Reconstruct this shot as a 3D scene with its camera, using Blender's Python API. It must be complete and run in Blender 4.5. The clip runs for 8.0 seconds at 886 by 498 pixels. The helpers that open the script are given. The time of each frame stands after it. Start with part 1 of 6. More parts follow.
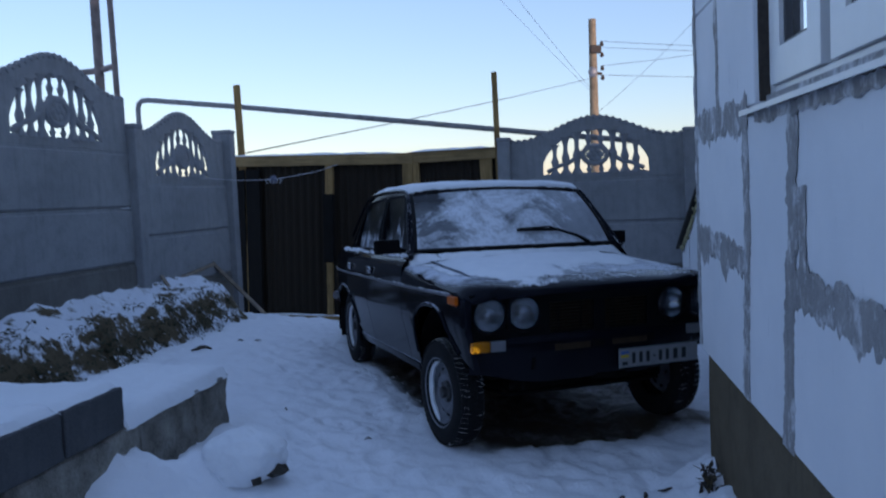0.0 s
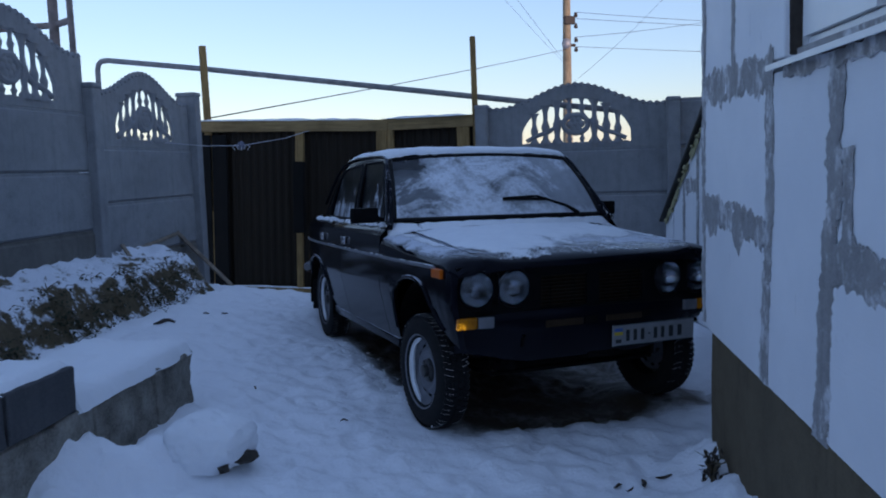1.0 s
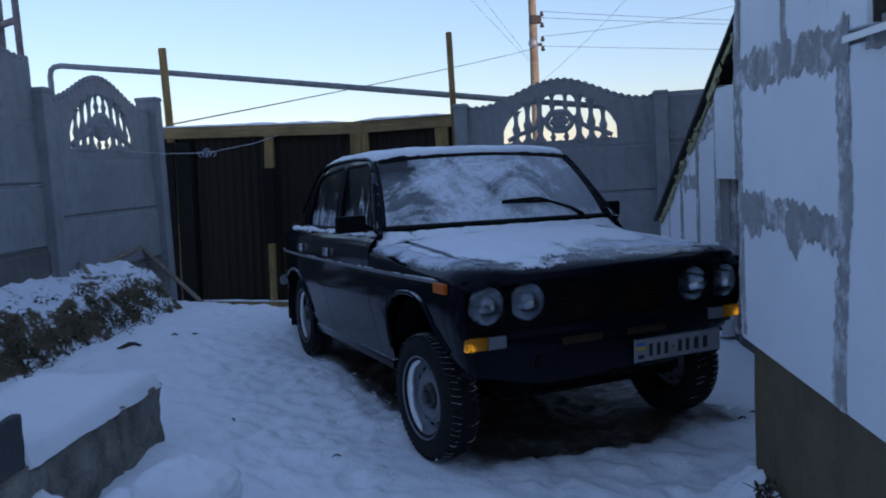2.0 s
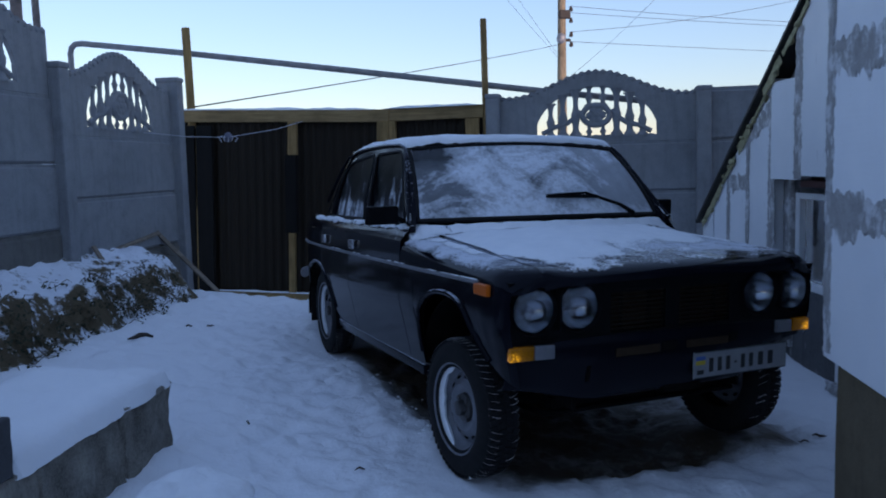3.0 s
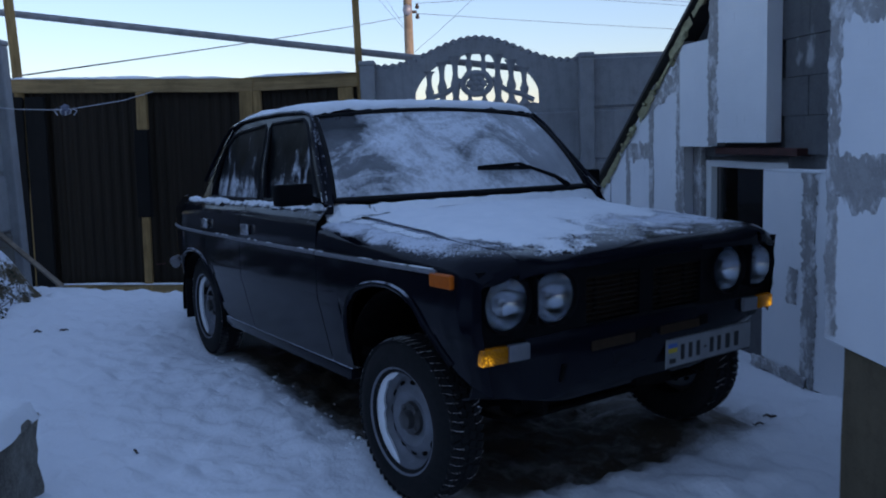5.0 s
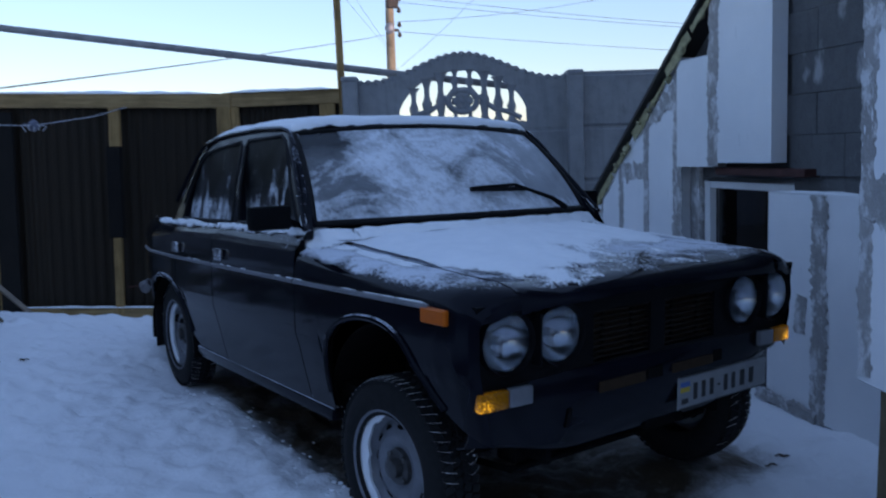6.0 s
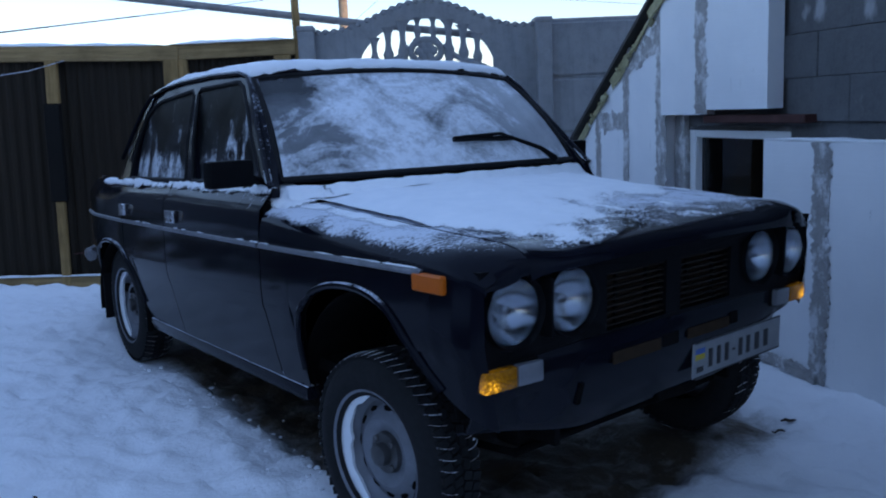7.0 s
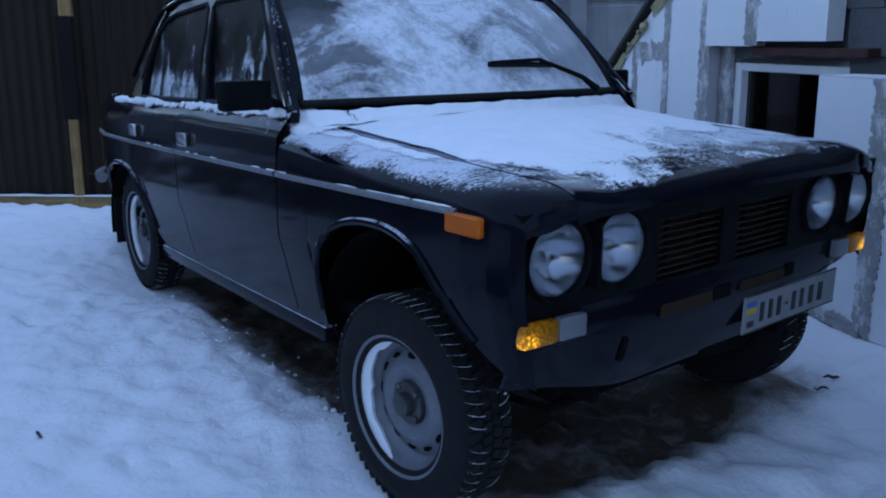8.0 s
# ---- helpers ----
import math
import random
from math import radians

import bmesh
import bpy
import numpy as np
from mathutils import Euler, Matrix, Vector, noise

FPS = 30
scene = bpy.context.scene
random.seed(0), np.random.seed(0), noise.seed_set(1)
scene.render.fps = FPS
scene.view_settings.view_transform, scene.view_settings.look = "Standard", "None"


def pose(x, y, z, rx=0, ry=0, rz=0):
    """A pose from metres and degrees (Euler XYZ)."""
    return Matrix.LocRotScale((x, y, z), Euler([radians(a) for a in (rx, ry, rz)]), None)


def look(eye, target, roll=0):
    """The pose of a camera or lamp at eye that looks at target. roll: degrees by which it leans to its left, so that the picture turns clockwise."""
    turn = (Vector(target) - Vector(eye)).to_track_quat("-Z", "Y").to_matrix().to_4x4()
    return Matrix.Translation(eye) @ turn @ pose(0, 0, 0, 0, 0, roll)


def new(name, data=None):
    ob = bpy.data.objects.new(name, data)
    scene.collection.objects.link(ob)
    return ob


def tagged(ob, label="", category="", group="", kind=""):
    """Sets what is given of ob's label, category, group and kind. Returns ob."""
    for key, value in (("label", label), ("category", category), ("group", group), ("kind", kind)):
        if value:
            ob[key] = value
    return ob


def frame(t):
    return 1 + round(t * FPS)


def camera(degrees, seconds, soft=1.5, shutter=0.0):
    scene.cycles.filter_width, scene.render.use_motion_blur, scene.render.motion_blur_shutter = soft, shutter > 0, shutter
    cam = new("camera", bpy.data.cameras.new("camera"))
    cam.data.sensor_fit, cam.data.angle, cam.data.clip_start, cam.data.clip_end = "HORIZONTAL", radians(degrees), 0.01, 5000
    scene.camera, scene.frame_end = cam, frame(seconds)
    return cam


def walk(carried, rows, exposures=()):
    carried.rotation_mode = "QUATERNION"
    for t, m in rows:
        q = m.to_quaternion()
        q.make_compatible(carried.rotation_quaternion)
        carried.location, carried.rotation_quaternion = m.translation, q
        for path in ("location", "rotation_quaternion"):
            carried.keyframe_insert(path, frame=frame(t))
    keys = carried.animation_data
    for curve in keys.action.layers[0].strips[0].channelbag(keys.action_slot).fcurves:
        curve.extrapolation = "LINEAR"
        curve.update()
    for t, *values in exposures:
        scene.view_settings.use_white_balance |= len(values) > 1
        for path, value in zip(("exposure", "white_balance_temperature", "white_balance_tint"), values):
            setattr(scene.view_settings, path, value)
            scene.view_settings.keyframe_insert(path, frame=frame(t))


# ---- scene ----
cam = camera(55.3, 8.0, soft=1.9, shutter=0.5)
PATH = [
    (0, (-2.131, -4.401, 1.391), (-1.503, -2.506, 1.263), -2.5),
    (0.5, (-2.131, -4.25, 1.356), (-1.461, -2.375, 1.161), -2.3),
    (1, (-2.103, -4.072, 1.354), (-1.408, -2.207, 1.159), -1.8),
    (2.3, (-2.065, -3.467, 1.342), (-1.275, -1.638, 1.171), -3.2),
    (2.5, (-2.053, -3.408, 1.332), (-1.255, -1.581, 1.184), -3.0),
    (3, (-2.027, -3.207, 1.321), (-1.298, -1.355, 1.121), -1.5),
    (3.5, (-2.027, -3.036, 1.32), (-1.217, -1.218, 1.125), -1.6),
    (4, (-2.116, -2.834, 1.325), (-1.111, -1.115, 1.143), -2.4),
    (4.5, (-2.16, -2.698, 1.304), (-1.087, -1.029, 1.051), -2.6),
    (4.7, (-2.152, -2.64, 1.3), (-1.095, -0.965, 1.018), -2.3),
    (5.8, (-2.015, -2.323, 1.31), (-0.943, -0.647, 1.101), -2.1),
    (6, (-1.999, -2.29, 1.302), (-0.903, -0.633, 1.075), -2.0),
    (6.5, (-1.95, -2.145, 1.273), (-0.801, -0.536, 0.973), -1.3),
    (7, (-1.895, -1.961, 1.261), (-0.724, -0.373, 0.934), -2.7),
    (7.5, (-1.899, -1.854, 1.248), (-0.767, -0.266, 0.804), -1.3),
    (8, (-1.808, -1.766, 1.245), (-0.691, -0.181, 0.756), -1.1),
]
EXPOSURES = [(0.0, 1.20, 6450, 31), (5.0, 1.28, 6450, 31), (7.0, 1.86, 6350, 29), (8.0, 2.14, 6450, 29)]
walk(cam, [(t, look(eye, target, roll)) for t, eye, target, roll in PATH], exposures=EXPOSURES)

# ---- sky, sun and exposure ----
world = bpy.data.worlds.new("winter_dusk")
scene.world = world
world.use_nodes = True
wn = world.node_tree
sky = wn.nodes.new("ShaderNodeTexSky")
sky.sky_type, sky.sun_disc = "NISHITA", False
SUN_EL, SUN_AZ = 6.0, 161.0          # degrees; azimuth from +y towards +x
sky.sun_elevation, sky.sun_rotation = radians(SUN_EL), radians(SUN_AZ)
sky.altitude, sky.air_density, sky.dust_density, sky.ozone_density = 100, 1.0, 0.14, 2.2
bg = wn.nodes["Background"]
bg.inputs["Strength"].default_value = 0.15
veil = wn.nodes.new("ShaderNodeMix")          # thin even haze high up evens the sky out
veil.data_type = "RGBA"
veil.inputs[0].default_value = 0.42
wn.links.new(sky.outputs[0], veil.inputs[6])
veil.inputs[7].default_value = (0.74, 1.34, 2.12, 1.0)
wn.links.new(veil.outputs[2], bg.inputs["Color"])

sun_data = bpy.data.lights.new("sun", "SUN")
sun_data.energy, sun_data.angle, sun_data.color = 1.3, radians(1.0), (1.0, 0.80, 0.60)
sun = new("sun", sun_data)
sun_from = Vector((math.sin(radians(SUN_AZ)) * math.cos(radians(SUN_EL)), math.cos(radians(SUN_AZ)) * math.cos(radians(SUN_EL)), math.sin(radians(SUN_EL))))
sun.matrix_world = look(sun_from * 60, (0, 0, 0))


# ---- small builders ----
def part(name, bm, material, parent=None, label="", smooth=False, m=None):
    """Links a bmesh as one mesh object, under a thing or under a part."""
    bmesh.ops.recalc_face_normals(bm, faces=bm.faces[:])
    if len(bm.faces) < 20000 and not any(e.is_boundary for e in bm.edges) and bm.calc_volume(signed=True) < 0:
        bmesh.ops.reverse_faces(bm, faces=bm.faces[:])
    if m is not None:
        bm.transform(m)
    data = bpy.data.meshes.new(name)
    bm.to_mesh(data)
    bm.free()
    data.materials.append(material)
    if smooth:
        data.polygons.foreach_set("use_smooth", [True] * len(data.polygons))
        data.set_sharp_from_angle(angle=radians(38))
    ob = new(name, data)
    if parent is not None:
        ob.parent = parent
    if label:
        tagged(ob, label)
    return ob


def thing(name, label, category, m=None, group="", kind=""):
    ob = new(name)
    ob.empty_display_size = 0.1
    if m is not None:
        ob.matrix_world = m
    return tagged(ob, label, category, group, kind)


def add_box(bm, c, s, m=None, bevel=0.0, seg=1):
    """A box of size s with its middle at c."""
    r = bmesh.ops.create_cube(bm, size=1.0)
    vs = r["verts"]
    bmesh.ops.scale(bm, vec=s, verts=vs)
    if bevel > 0:
        es = list({e for v in vs for e in v.link_edges})
        rb = bmesh.ops.bevel(bm, geom=es, offset=bevel, segments=seg, affect="EDGES", profile=0.6)
        vs = list({v for f in rb["faces"] for v in f.verts} | {v for v in vs if v.is_valid})
    bmesh.ops.translate(bm, vec=c, verts=vs)
    if m is not None:
        bmesh.ops.transform(bm, matrix=m, verts=vs)
    return vs


def box(c, s, m=None, bevel=0.0, seg=1):
    bm = bmesh.new()
    add_box(bm, c, s, m, bevel, seg)
    return bm


def rough_up(bm, amount, scale, seed=0.0, cuts=0, axes=(1, 1, 1)):
    """Worn, uneven surfaces: moves every vertex by smooth noise."""
    if cuts:
        bmesh.ops.subdivide_edges(bm, edges=bm.edges[:], cuts=cuts, use_grid_fill=True)
    for v in bm.verts:
        n = noise.noise_vector(v.co * scale + Vector((seed, seed * 1.7, seed * 0.3)))
        v.co += Vector((n[0] * axes[0], n[1] * axes[1], n[2] * axes[2])) * amount
    return bm


def add_tube(bm, pts, r, n=10, cap=True):
    """A tube through points; r is a number or one radius a point."""
    pts = [Vector(p) for p in pts]
    rs = [r] * len(pts) if isinstance(r, (int, float)) else r
    rings, up = [], None
    for i, p in enumerate(pts):
        d = (pts[min(i + 1, len(pts) - 1)] - pts[max(i - 1, 0)]).normalized()
        if up is None:
            up = d.orthogonal().normalized()
        up = (up - d * up.dot(d)).normalized()
        side = d.cross(up)
        rings.append([bm.verts.new(p + rs[i] * (math.cos(a) * up + math.sin(a) * side)) for a in (2 * math.pi * k / n for k in range(n))])
    for a, b in zip(rings, rings[1:]):
        for k in range(n):
            bm.faces.new((a[k], a[(k + 1) % n], b[(k + 1) % n], b[k]))
    if cap:
        bm.faces.new(rings[0][::-1])
        bm.faces.new(rings[-1])
    return bm


def tube(pts, r, n=10):
    return add_tube(bmesh.new(), pts, r, n)


def lathe(profile, n=32, axis="x", closed=False):
    """Turns (along, radius) pairs round an axis."""
    bm = bmesh.new()
    rings = []
    for a in (2 * math.pi * k / n for k in range(n)):
        c, s = math.cos(a), math.sin(a)
        rings.append([bm.verts.new((h, r * c, r * s) if axis == "x" else ((r * c, h, r * s) if axis == "y" else (r * c, r * s, h))) for h, r in profile])
    m = len(profile)
    for i in range(n):
        a, b = rings[i], rings[(i + 1) % n]
        for k in range(m if closed else m - 1):
            bm.faces.new((a[k], a[(k + 1) % m], b[(k + 1) % m], b[k]))
    return bm


def grid(rows, bm=None):
    """A sheet from rows of points."""
    bm = bm or bmesh.new()
    vs = [[bm.verts.new(p) for p in row] for row in rows]
    for a, b in zip(vs, vs[1:]):
        for k in range(len(a) - 1):
            bm.faces.new((a[k], a[k + 1], b[k + 1], b[k]))
    return bm


def thick(bm, d):
    """Gives an open sheet a thickness of d along its normals."""
    bmesh.ops.recalc_face_normals(bm, faces=bm.faces[:])
    bmesh.ops.solidify(bm, geom=bm.faces[:], thickness=d)
    return bm


def plate(outline, holes, depth, place=None):
    """A slab in the x-z plane with holes; depth runs along +y."""
    bm = bmesh.new()
    for loop in (outline, *holes):
        vs = [bm.verts.new((p[0], 0, p[1])) for p in loop]
        for a, b in zip(vs, vs[1:] + vs[:1]):
            bm.edges.new((a, b))
    bmesh.ops.triangle_fill(bm, use_beauty=True, use_dissolve=False, edges=bm.edges[:])
    r = bmesh.ops.extrude_face_region(bm, geom=bm.faces[:])
    bmesh.ops.translate(bm, vec=(0, depth, 0), verts=[g for g in r["geom"] if isinstance(g, bmesh.types.BMVert)])
    if place is not None:
        bm.transform(place)
    return bm


def lerp_table(table, x):
    """Smooth value from (x, value) pairs."""
    if x <= table[0][0]:
        return table[0][1]
    for (a, va), (b, vb) in zip(table, table[1:]):
        if x <= b:
            k = (x - a) / (b - a)
            return va + (vb - va) * k
    return table[-1][1]


def fbm(x, y, z=0.0, octaves=4):
    return noise.fractal(Vector((x, y, z)), 1.0, 2.1, octaves)

# ---- materials ----
class Mat:
    """A small builder for node materials."""

    def __init__(self, name):
        self.m = bpy.data.materials.new(name)
        self.m.use_nodes = True
        self.t = self.m.node_tree
        self.b = self.t.nodes["Principled BSDF"]
        self.co = self.t.nodes.new("ShaderNodeTexCoord").outputs["Object"]

    def node(self, kind, **sets):
        n = self.t.nodes.new(kind)
        for k, v in sets.items():
            if k in n.inputs.keys():
                self.put(n.inputs[k], v)
        return n

    def put(self, socket, v):
        if isinstance(v, bpy.types.NodeSocket):
            self.t.links.new(v, socket)
        else:
            socket.default_value = v

    def noise(self, scale, detail=5.0, rough=0.6, stretch=None, distort=0.0, co=None):
        src = co or self.co
        if stretch:
            mp = self.node("ShaderNodeMapping")
            self.t.links.new(src, mp.inputs["Vector"])
            mp.inputs["Scale"].default_value = stretch
            src = mp.outputs[0]
        n = self.node("ShaderNodeTexNoise", Scale=scale, Detail=detail, Roughness=rough, Distortion=distort)
        self.t.links.new(src, n.inputs["Vector"])
        return n.outputs["Fac"]

    def ramp(self, v, stops):
        n = self.node("ShaderNodeValToRGB")
        self.t.links.new(v, n.inputs["Fac"])
        e = n.color_ramp.elements
        while len(e) < len(stops):
            e.new(0.5)
        for el, (p, c) in zip(e, stops):
            el.position = p
            el.color = (c, c, c, 1) if isinstance(c, (int, float)) else (*c, 1)
        return n.outputs["Color"]

    def mix(self, f, a, b):
        n = self.t.nodes.new("ShaderNodeMix")
        n.data_type = "RGBA"
        for s, v in ((n.inputs[0], f), (n.inputs[6], a), (n.inputs[7], b)):
            if isinstance(v, tuple):
                v = (*v, 1.0) if len(v) == 3 else v
            self.put(s, v)
        return n.outputs[2]

    def math(self, op, a, b=0.0, clamp=False):
        n = self.t.nodes.new("ShaderNodeMath")
        n.operation, n.use_clamp = op, clamp
        self.put(n.inputs[0], a)
        self.put(n.inputs[1], b)
        return n.outputs[0]

    def xyz(self, co=None):
        n = self.t.nodes.new("ShaderNodeSeparateXYZ")
        self.t.links.new(co or self.co, n.inputs[0])
        return n.outputs

    def bump(self, h, strength=0.3, dist=0.01, after=None):
        n = self.node("ShaderNodeBump", Strength=strength, Distance=dist)
        self.t.links.new(h, n.inputs["Height"])
        if after is not None:
            self.t.links.new(after, n.inputs["Normal"])
        self.t.links.new(n.outputs[0], self.b.inputs["Normal"])
        return n.outputs[0]

    def set(self, **kw):
        names = {"color": "Base Color", "rough": "Roughness", "metal": "Metallic", "spec": "Specular IOR Level", "coat": "Coat Weight",
                 "coat_rough": "Coat Roughness", "trans": "Transmission Weight", "ior": "IOR", "emit": "Emission Color", "power": "Emission Strength", "alpha": "Alpha"}
        for k, v in kw.items():
            if isinstance(v, tuple) and len(v) == 3:
                v = (*v, 1.0)
            self.put(self.b.inputs[names[k]], v)
        return self.m


def mat_snow(name="snow", dirty=0.0, tint=(0.91, 0.93, 0.96)):
    q = Mat(name)
    big, fine, grain = q.noise(1.3, 5), q.noise(14, 6), q.noise(160, 3)
    col = q.mix(q.ramp(big, ((0.3, 0.0), (0.75, 1.0))), tuple(c * 0.94 for c in tint), tint)
    if dirty:
        col = q.mix(q.math("MULTIPLY", q.ramp(q.noise(5, 8, 0.7), ((0.58, 0.0), (0.72, 1.0))), dirty), col, (0.33, 0.29, 0.25))
    a = q.bump(big, 0.35, 0.06)
    b = q.bump(fine, 0.5, 0.02, a)
    q.bump(grain, 0.35, 0.004, b)
    return q.set(color=col, rough=0.72, spec=0.25)


def mat_concrete(name, base, dark, scale=3.0, bump=0.4, streak=True, smears=False, thin=False):
    q = Mat(name)
    big, mid, fine = q.noise(scale * 0.4, 5), q.noise(scale * 3, 7, 0.7), q.noise(120, 4)
    col = q.mix(q.ramp(big, ((0.3, 0.0), (0.7, 1.0))), dark, base)
    col = q.mix(q.math("MULTIPLY", q.ramp(mid, ((0.45, 0.0), (0.7, 1.0))), 0.45), col, tuple(c * 0.7 for c in dark))
    if streak:
        runs = q.noise(6.0, 5, 0.6, (3.0, 3.0, 0.25))
        col = q.mix(q.math("MULTIPLY", q.ramp(runs, ((0.5, 0.0), (0.75, 1.0))), 0.35), col, tuple(c * 0.55 for c in dark))
    col = q.mix(q.math("MULTIPLY", q.ramp(fine, ((0.35, 1.0), (0.6, 0.0))), 0.25), col, tuple(c * 1.25 for c in base))
    if thin:          # scraped thin, the white board shows through
        bare = q.noise(11, 9, 0.72, (1.0, 1.0, 0.7))
        col = q.mix(q.math("MULTIPLY", q.ramp(bare, ((0.50, 0.0), (0.60, 1.0))), 0.75), col, (0.74, 0.75, 0.77))
    if smears:
        patch = q.noise(3.4, 6, 0.55, (1.6, 1.6, 0.8))
        col = q.mix(q.math("MULTIPLY", q.ramp(patch, ((0.62, 0.0), (0.70, 1.0))), 0.75), col, (0.40, 0.40, 0.41))
    a = q.bump(mid, bump, 0.01)
    q.bump(fine, bump, 0.003, a)
    return q.set(color=col, rough=0.92, spec=0.2)


def mat_wood(name, light, dark, along="z"):
    q = Mat(name)
    st = {"x": (0.6, 9, 9), "y": (9, 0.6, 9), "z": (9, 9, 0.6)}[along]
    grain = q.noise(5.0, 8, 0.65, st, 0.4)
    blot = q.noise(3.0, 4)
    col = q.mix(q.ramp(grain, ((0.3, 0.0), (0.7, 1.0))), dark, light)
    col = q.mix(q.math("MULTIPLY", q.ramp(blot, ((0.45, 0.0), (0.75, 1.0))), 0.6), col, tuple(c * 0.45 for c in dark))
    q.bump(grain, 0.5, 0.004)
    return q.set(color=col, rough=0.85, spec=0.2)


def mat_plain(name, color, rough=0.5, metal=0.0, vary=0.25, scale=20.0, bump=0.15, **kw):
    q = Mat(name)
    n = q.noise(scale, 5)
    col = q.mix(q.ramp(n, ((0.3, 0.0), (0.7, 1.0))), tuple(c * (1 - vary) for c in color), color)
    r = q.math("ADD", q.math("MULTIPLY", q.noise(scale * 2.3, 4), 0.25), rough - 0.12, True)
    if bump:
        q.bump(q.noise(scale * 6, 4), bump, 0.002)
    return q.set(color=col, rough=r, metal=metal, **kw)


SNOW = mat_snow()
CONCRETE = mat_concrete("fence_concrete", (0.30, 0.305, 0.315), (0.20, 0.205, 0.215))
DAMP = mat_concrete("damp_fence_concrete", (0.19, 0.18, 0.165), (0.11, 0.105, 0.095), 4.0, 0.6)
BLOCK = mat_concrete("cinder_block", (0.115, 0.117, 0.122), (0.065, 0.067, 0.072), 5.0, 0.9)
STONE = mat_concrete("old_kerb_concrete", (0.46, 0.42, 0.36), (0.13, 0.12, 0.105), 16.0, 1.5)
PLINTH = mat_concrete("plinth_render", (0.17, 0.132, 0.084), (0.10, 0.080, 0.054), 3.0, 0.6)
GLUE = mat_concrete("tile_adhesive", (0.40, 0.39, 0.385), (0.28, 0.272, 0.27), 8.0, 0.8, thin=True)
GREY_BLOCKWALL = mat_concrete("block_wall", (0.135, 0.137, 0.142), (0.095, 0.097, 0.102), 6.0, 0.7, smears=True)
WOOD = mat_wood("weathered_pine_upright", (0.40, 0.25, 0.105), (0.19, 0.12, 0.05))
WOOD_X = mat_wood("weathered_pine_rail", (0.40, 0.26, 0.12), (0.20, 0.13, 0.06), "x")
GREYWOOD = mat_wood("grey_plank_wood", (0.36, 0.29, 0.22), (0.18, 0.145, 0.12), "x")
DARKWOOD = mat_wood("tarred_board", (0.012, 0.0105, 0.0095), (0.006, 0.0055, 0.0055))
STEEL = mat_plain("weathered_steel_pipe", (0.30, 0.29, 0.29), 0.6, 0.1, 0.4, 9)
RUST = mat_plain("rusty_steel", (0.28, 0.22, 0.20), 0.75, 0.0, 0.5, 12)
LINTEL = mat_plain("red_brown_steel", (0.085, 0.035, 0.032), 0.7, 0.0, 0.4, 12, 0.15, spec=0.2)
FOAMGUN = mat_plain("yellow_mounting_foam", (0.44, 0.40, 0.23), 0.9, 0.0, 0.45, 30, 0.6)
ROOFING = mat_plain("dark_roof_sheet", (0.035, 0.032, 0.03), 0.7, 0.0, 0.4, 10)
PVC = mat_plain("white_window_plastic", (0.78, 0.79, 0.80), 0.35, 0.0, 0.06, 6, 0.0)
SEAL = mat_plain("grey_glazing_seal", (0.10, 0.10, 0.105), 0.6, 0.0, 0.1, 20, 0.0)
CABLE = mat_plain("black_cable", (0.05, 0.05, 0.055), 0.6, 0.0, 0.2, 20, 0.0)
ROPE = mat_plain("washing_line", (0.45, 0.46, 0.50), 0.7, 0.0, 0.2, 30, 0.0)
TWIG = mat_plain("dry_stems", (0.17, 0.13, 0.075), 0.9, 0.0, 0.5, 25, 0.0)
LEAF = mat_plain("frosted_leaves", (0.055, 0.065, 0.035), 0.8, 0.0, 0.5, 12, 0.0)


def mat_foam_board():
    """Expanded polystyrene boards: white, faintly grainy, with fine sanding lines."""
    q = Mat("polystyrene_board")
    fine, lines, stain = q.noise(220, 3), q.noise(5, 5, 0.6, (1, 1, 14)), q.noise(2.2, 6, 0.6)
    col = q.mix(q.ramp(stain, ((0.35, 0.0), (0.75, 1.0))), (0.74, 0.76, 0.79), (0.83, 0.84, 0.86))
    smear = q.ramp(q.noise(9, 8, 0.75), ((0.66, 0.0), (0.72, 1.0)))
    col = q.mix(q.math("MULTIPLY", smear, 0.35), col, (0.45, 0.46, 0.48))
    drips = q.ramp(q.noise(3.2, 7, 0.7, (9, 9, 0.9)), ((0.665, 0.0), (0.71, 1.0)))
    col = q.mix(q.math("MULTIPLY", drips, 0.6), col, (0.30, 0.31, 0.33))
    a = q.bump(lines, 0.25, 0.004)
    q.bump(fine, 0.35, 0.002, a)
    return q.set(color=col, rough=0.85, spec=0.25)


def mat_sheet():
    """Dark brown painted profiled sheet of the gate."""
    q = Mat("brown_profiled_sheet")
    n, runs = q.noise(2.5, 5), q.noise(5, 6, 0.6, (6, 6, 0.4))
    col = q.mix(q.ramp(n, ((0.3, 0.0), (0.7, 1.0))), (0.016, 0.0112, 0.0072), (0.023, 0.016, 0.0102))
    col = q.mix(q.math("MULTIPLY", q.ramp(runs, ((0.5, 0.0), (0.8, 1.0))), 0.4), col, (0.034, 0.025, 0.017))
    return q.set(color=col, rough=q.ramp(n, ((0.2, 0.5), (0.8, 0.75))), spec=0.18)


def mat_glass(name, tint=(0.75, 0.8, 0.82), rough=0.03):
    return Mat(name).set(color=tint, rough=rough, trans=1.0, ior=1.22)


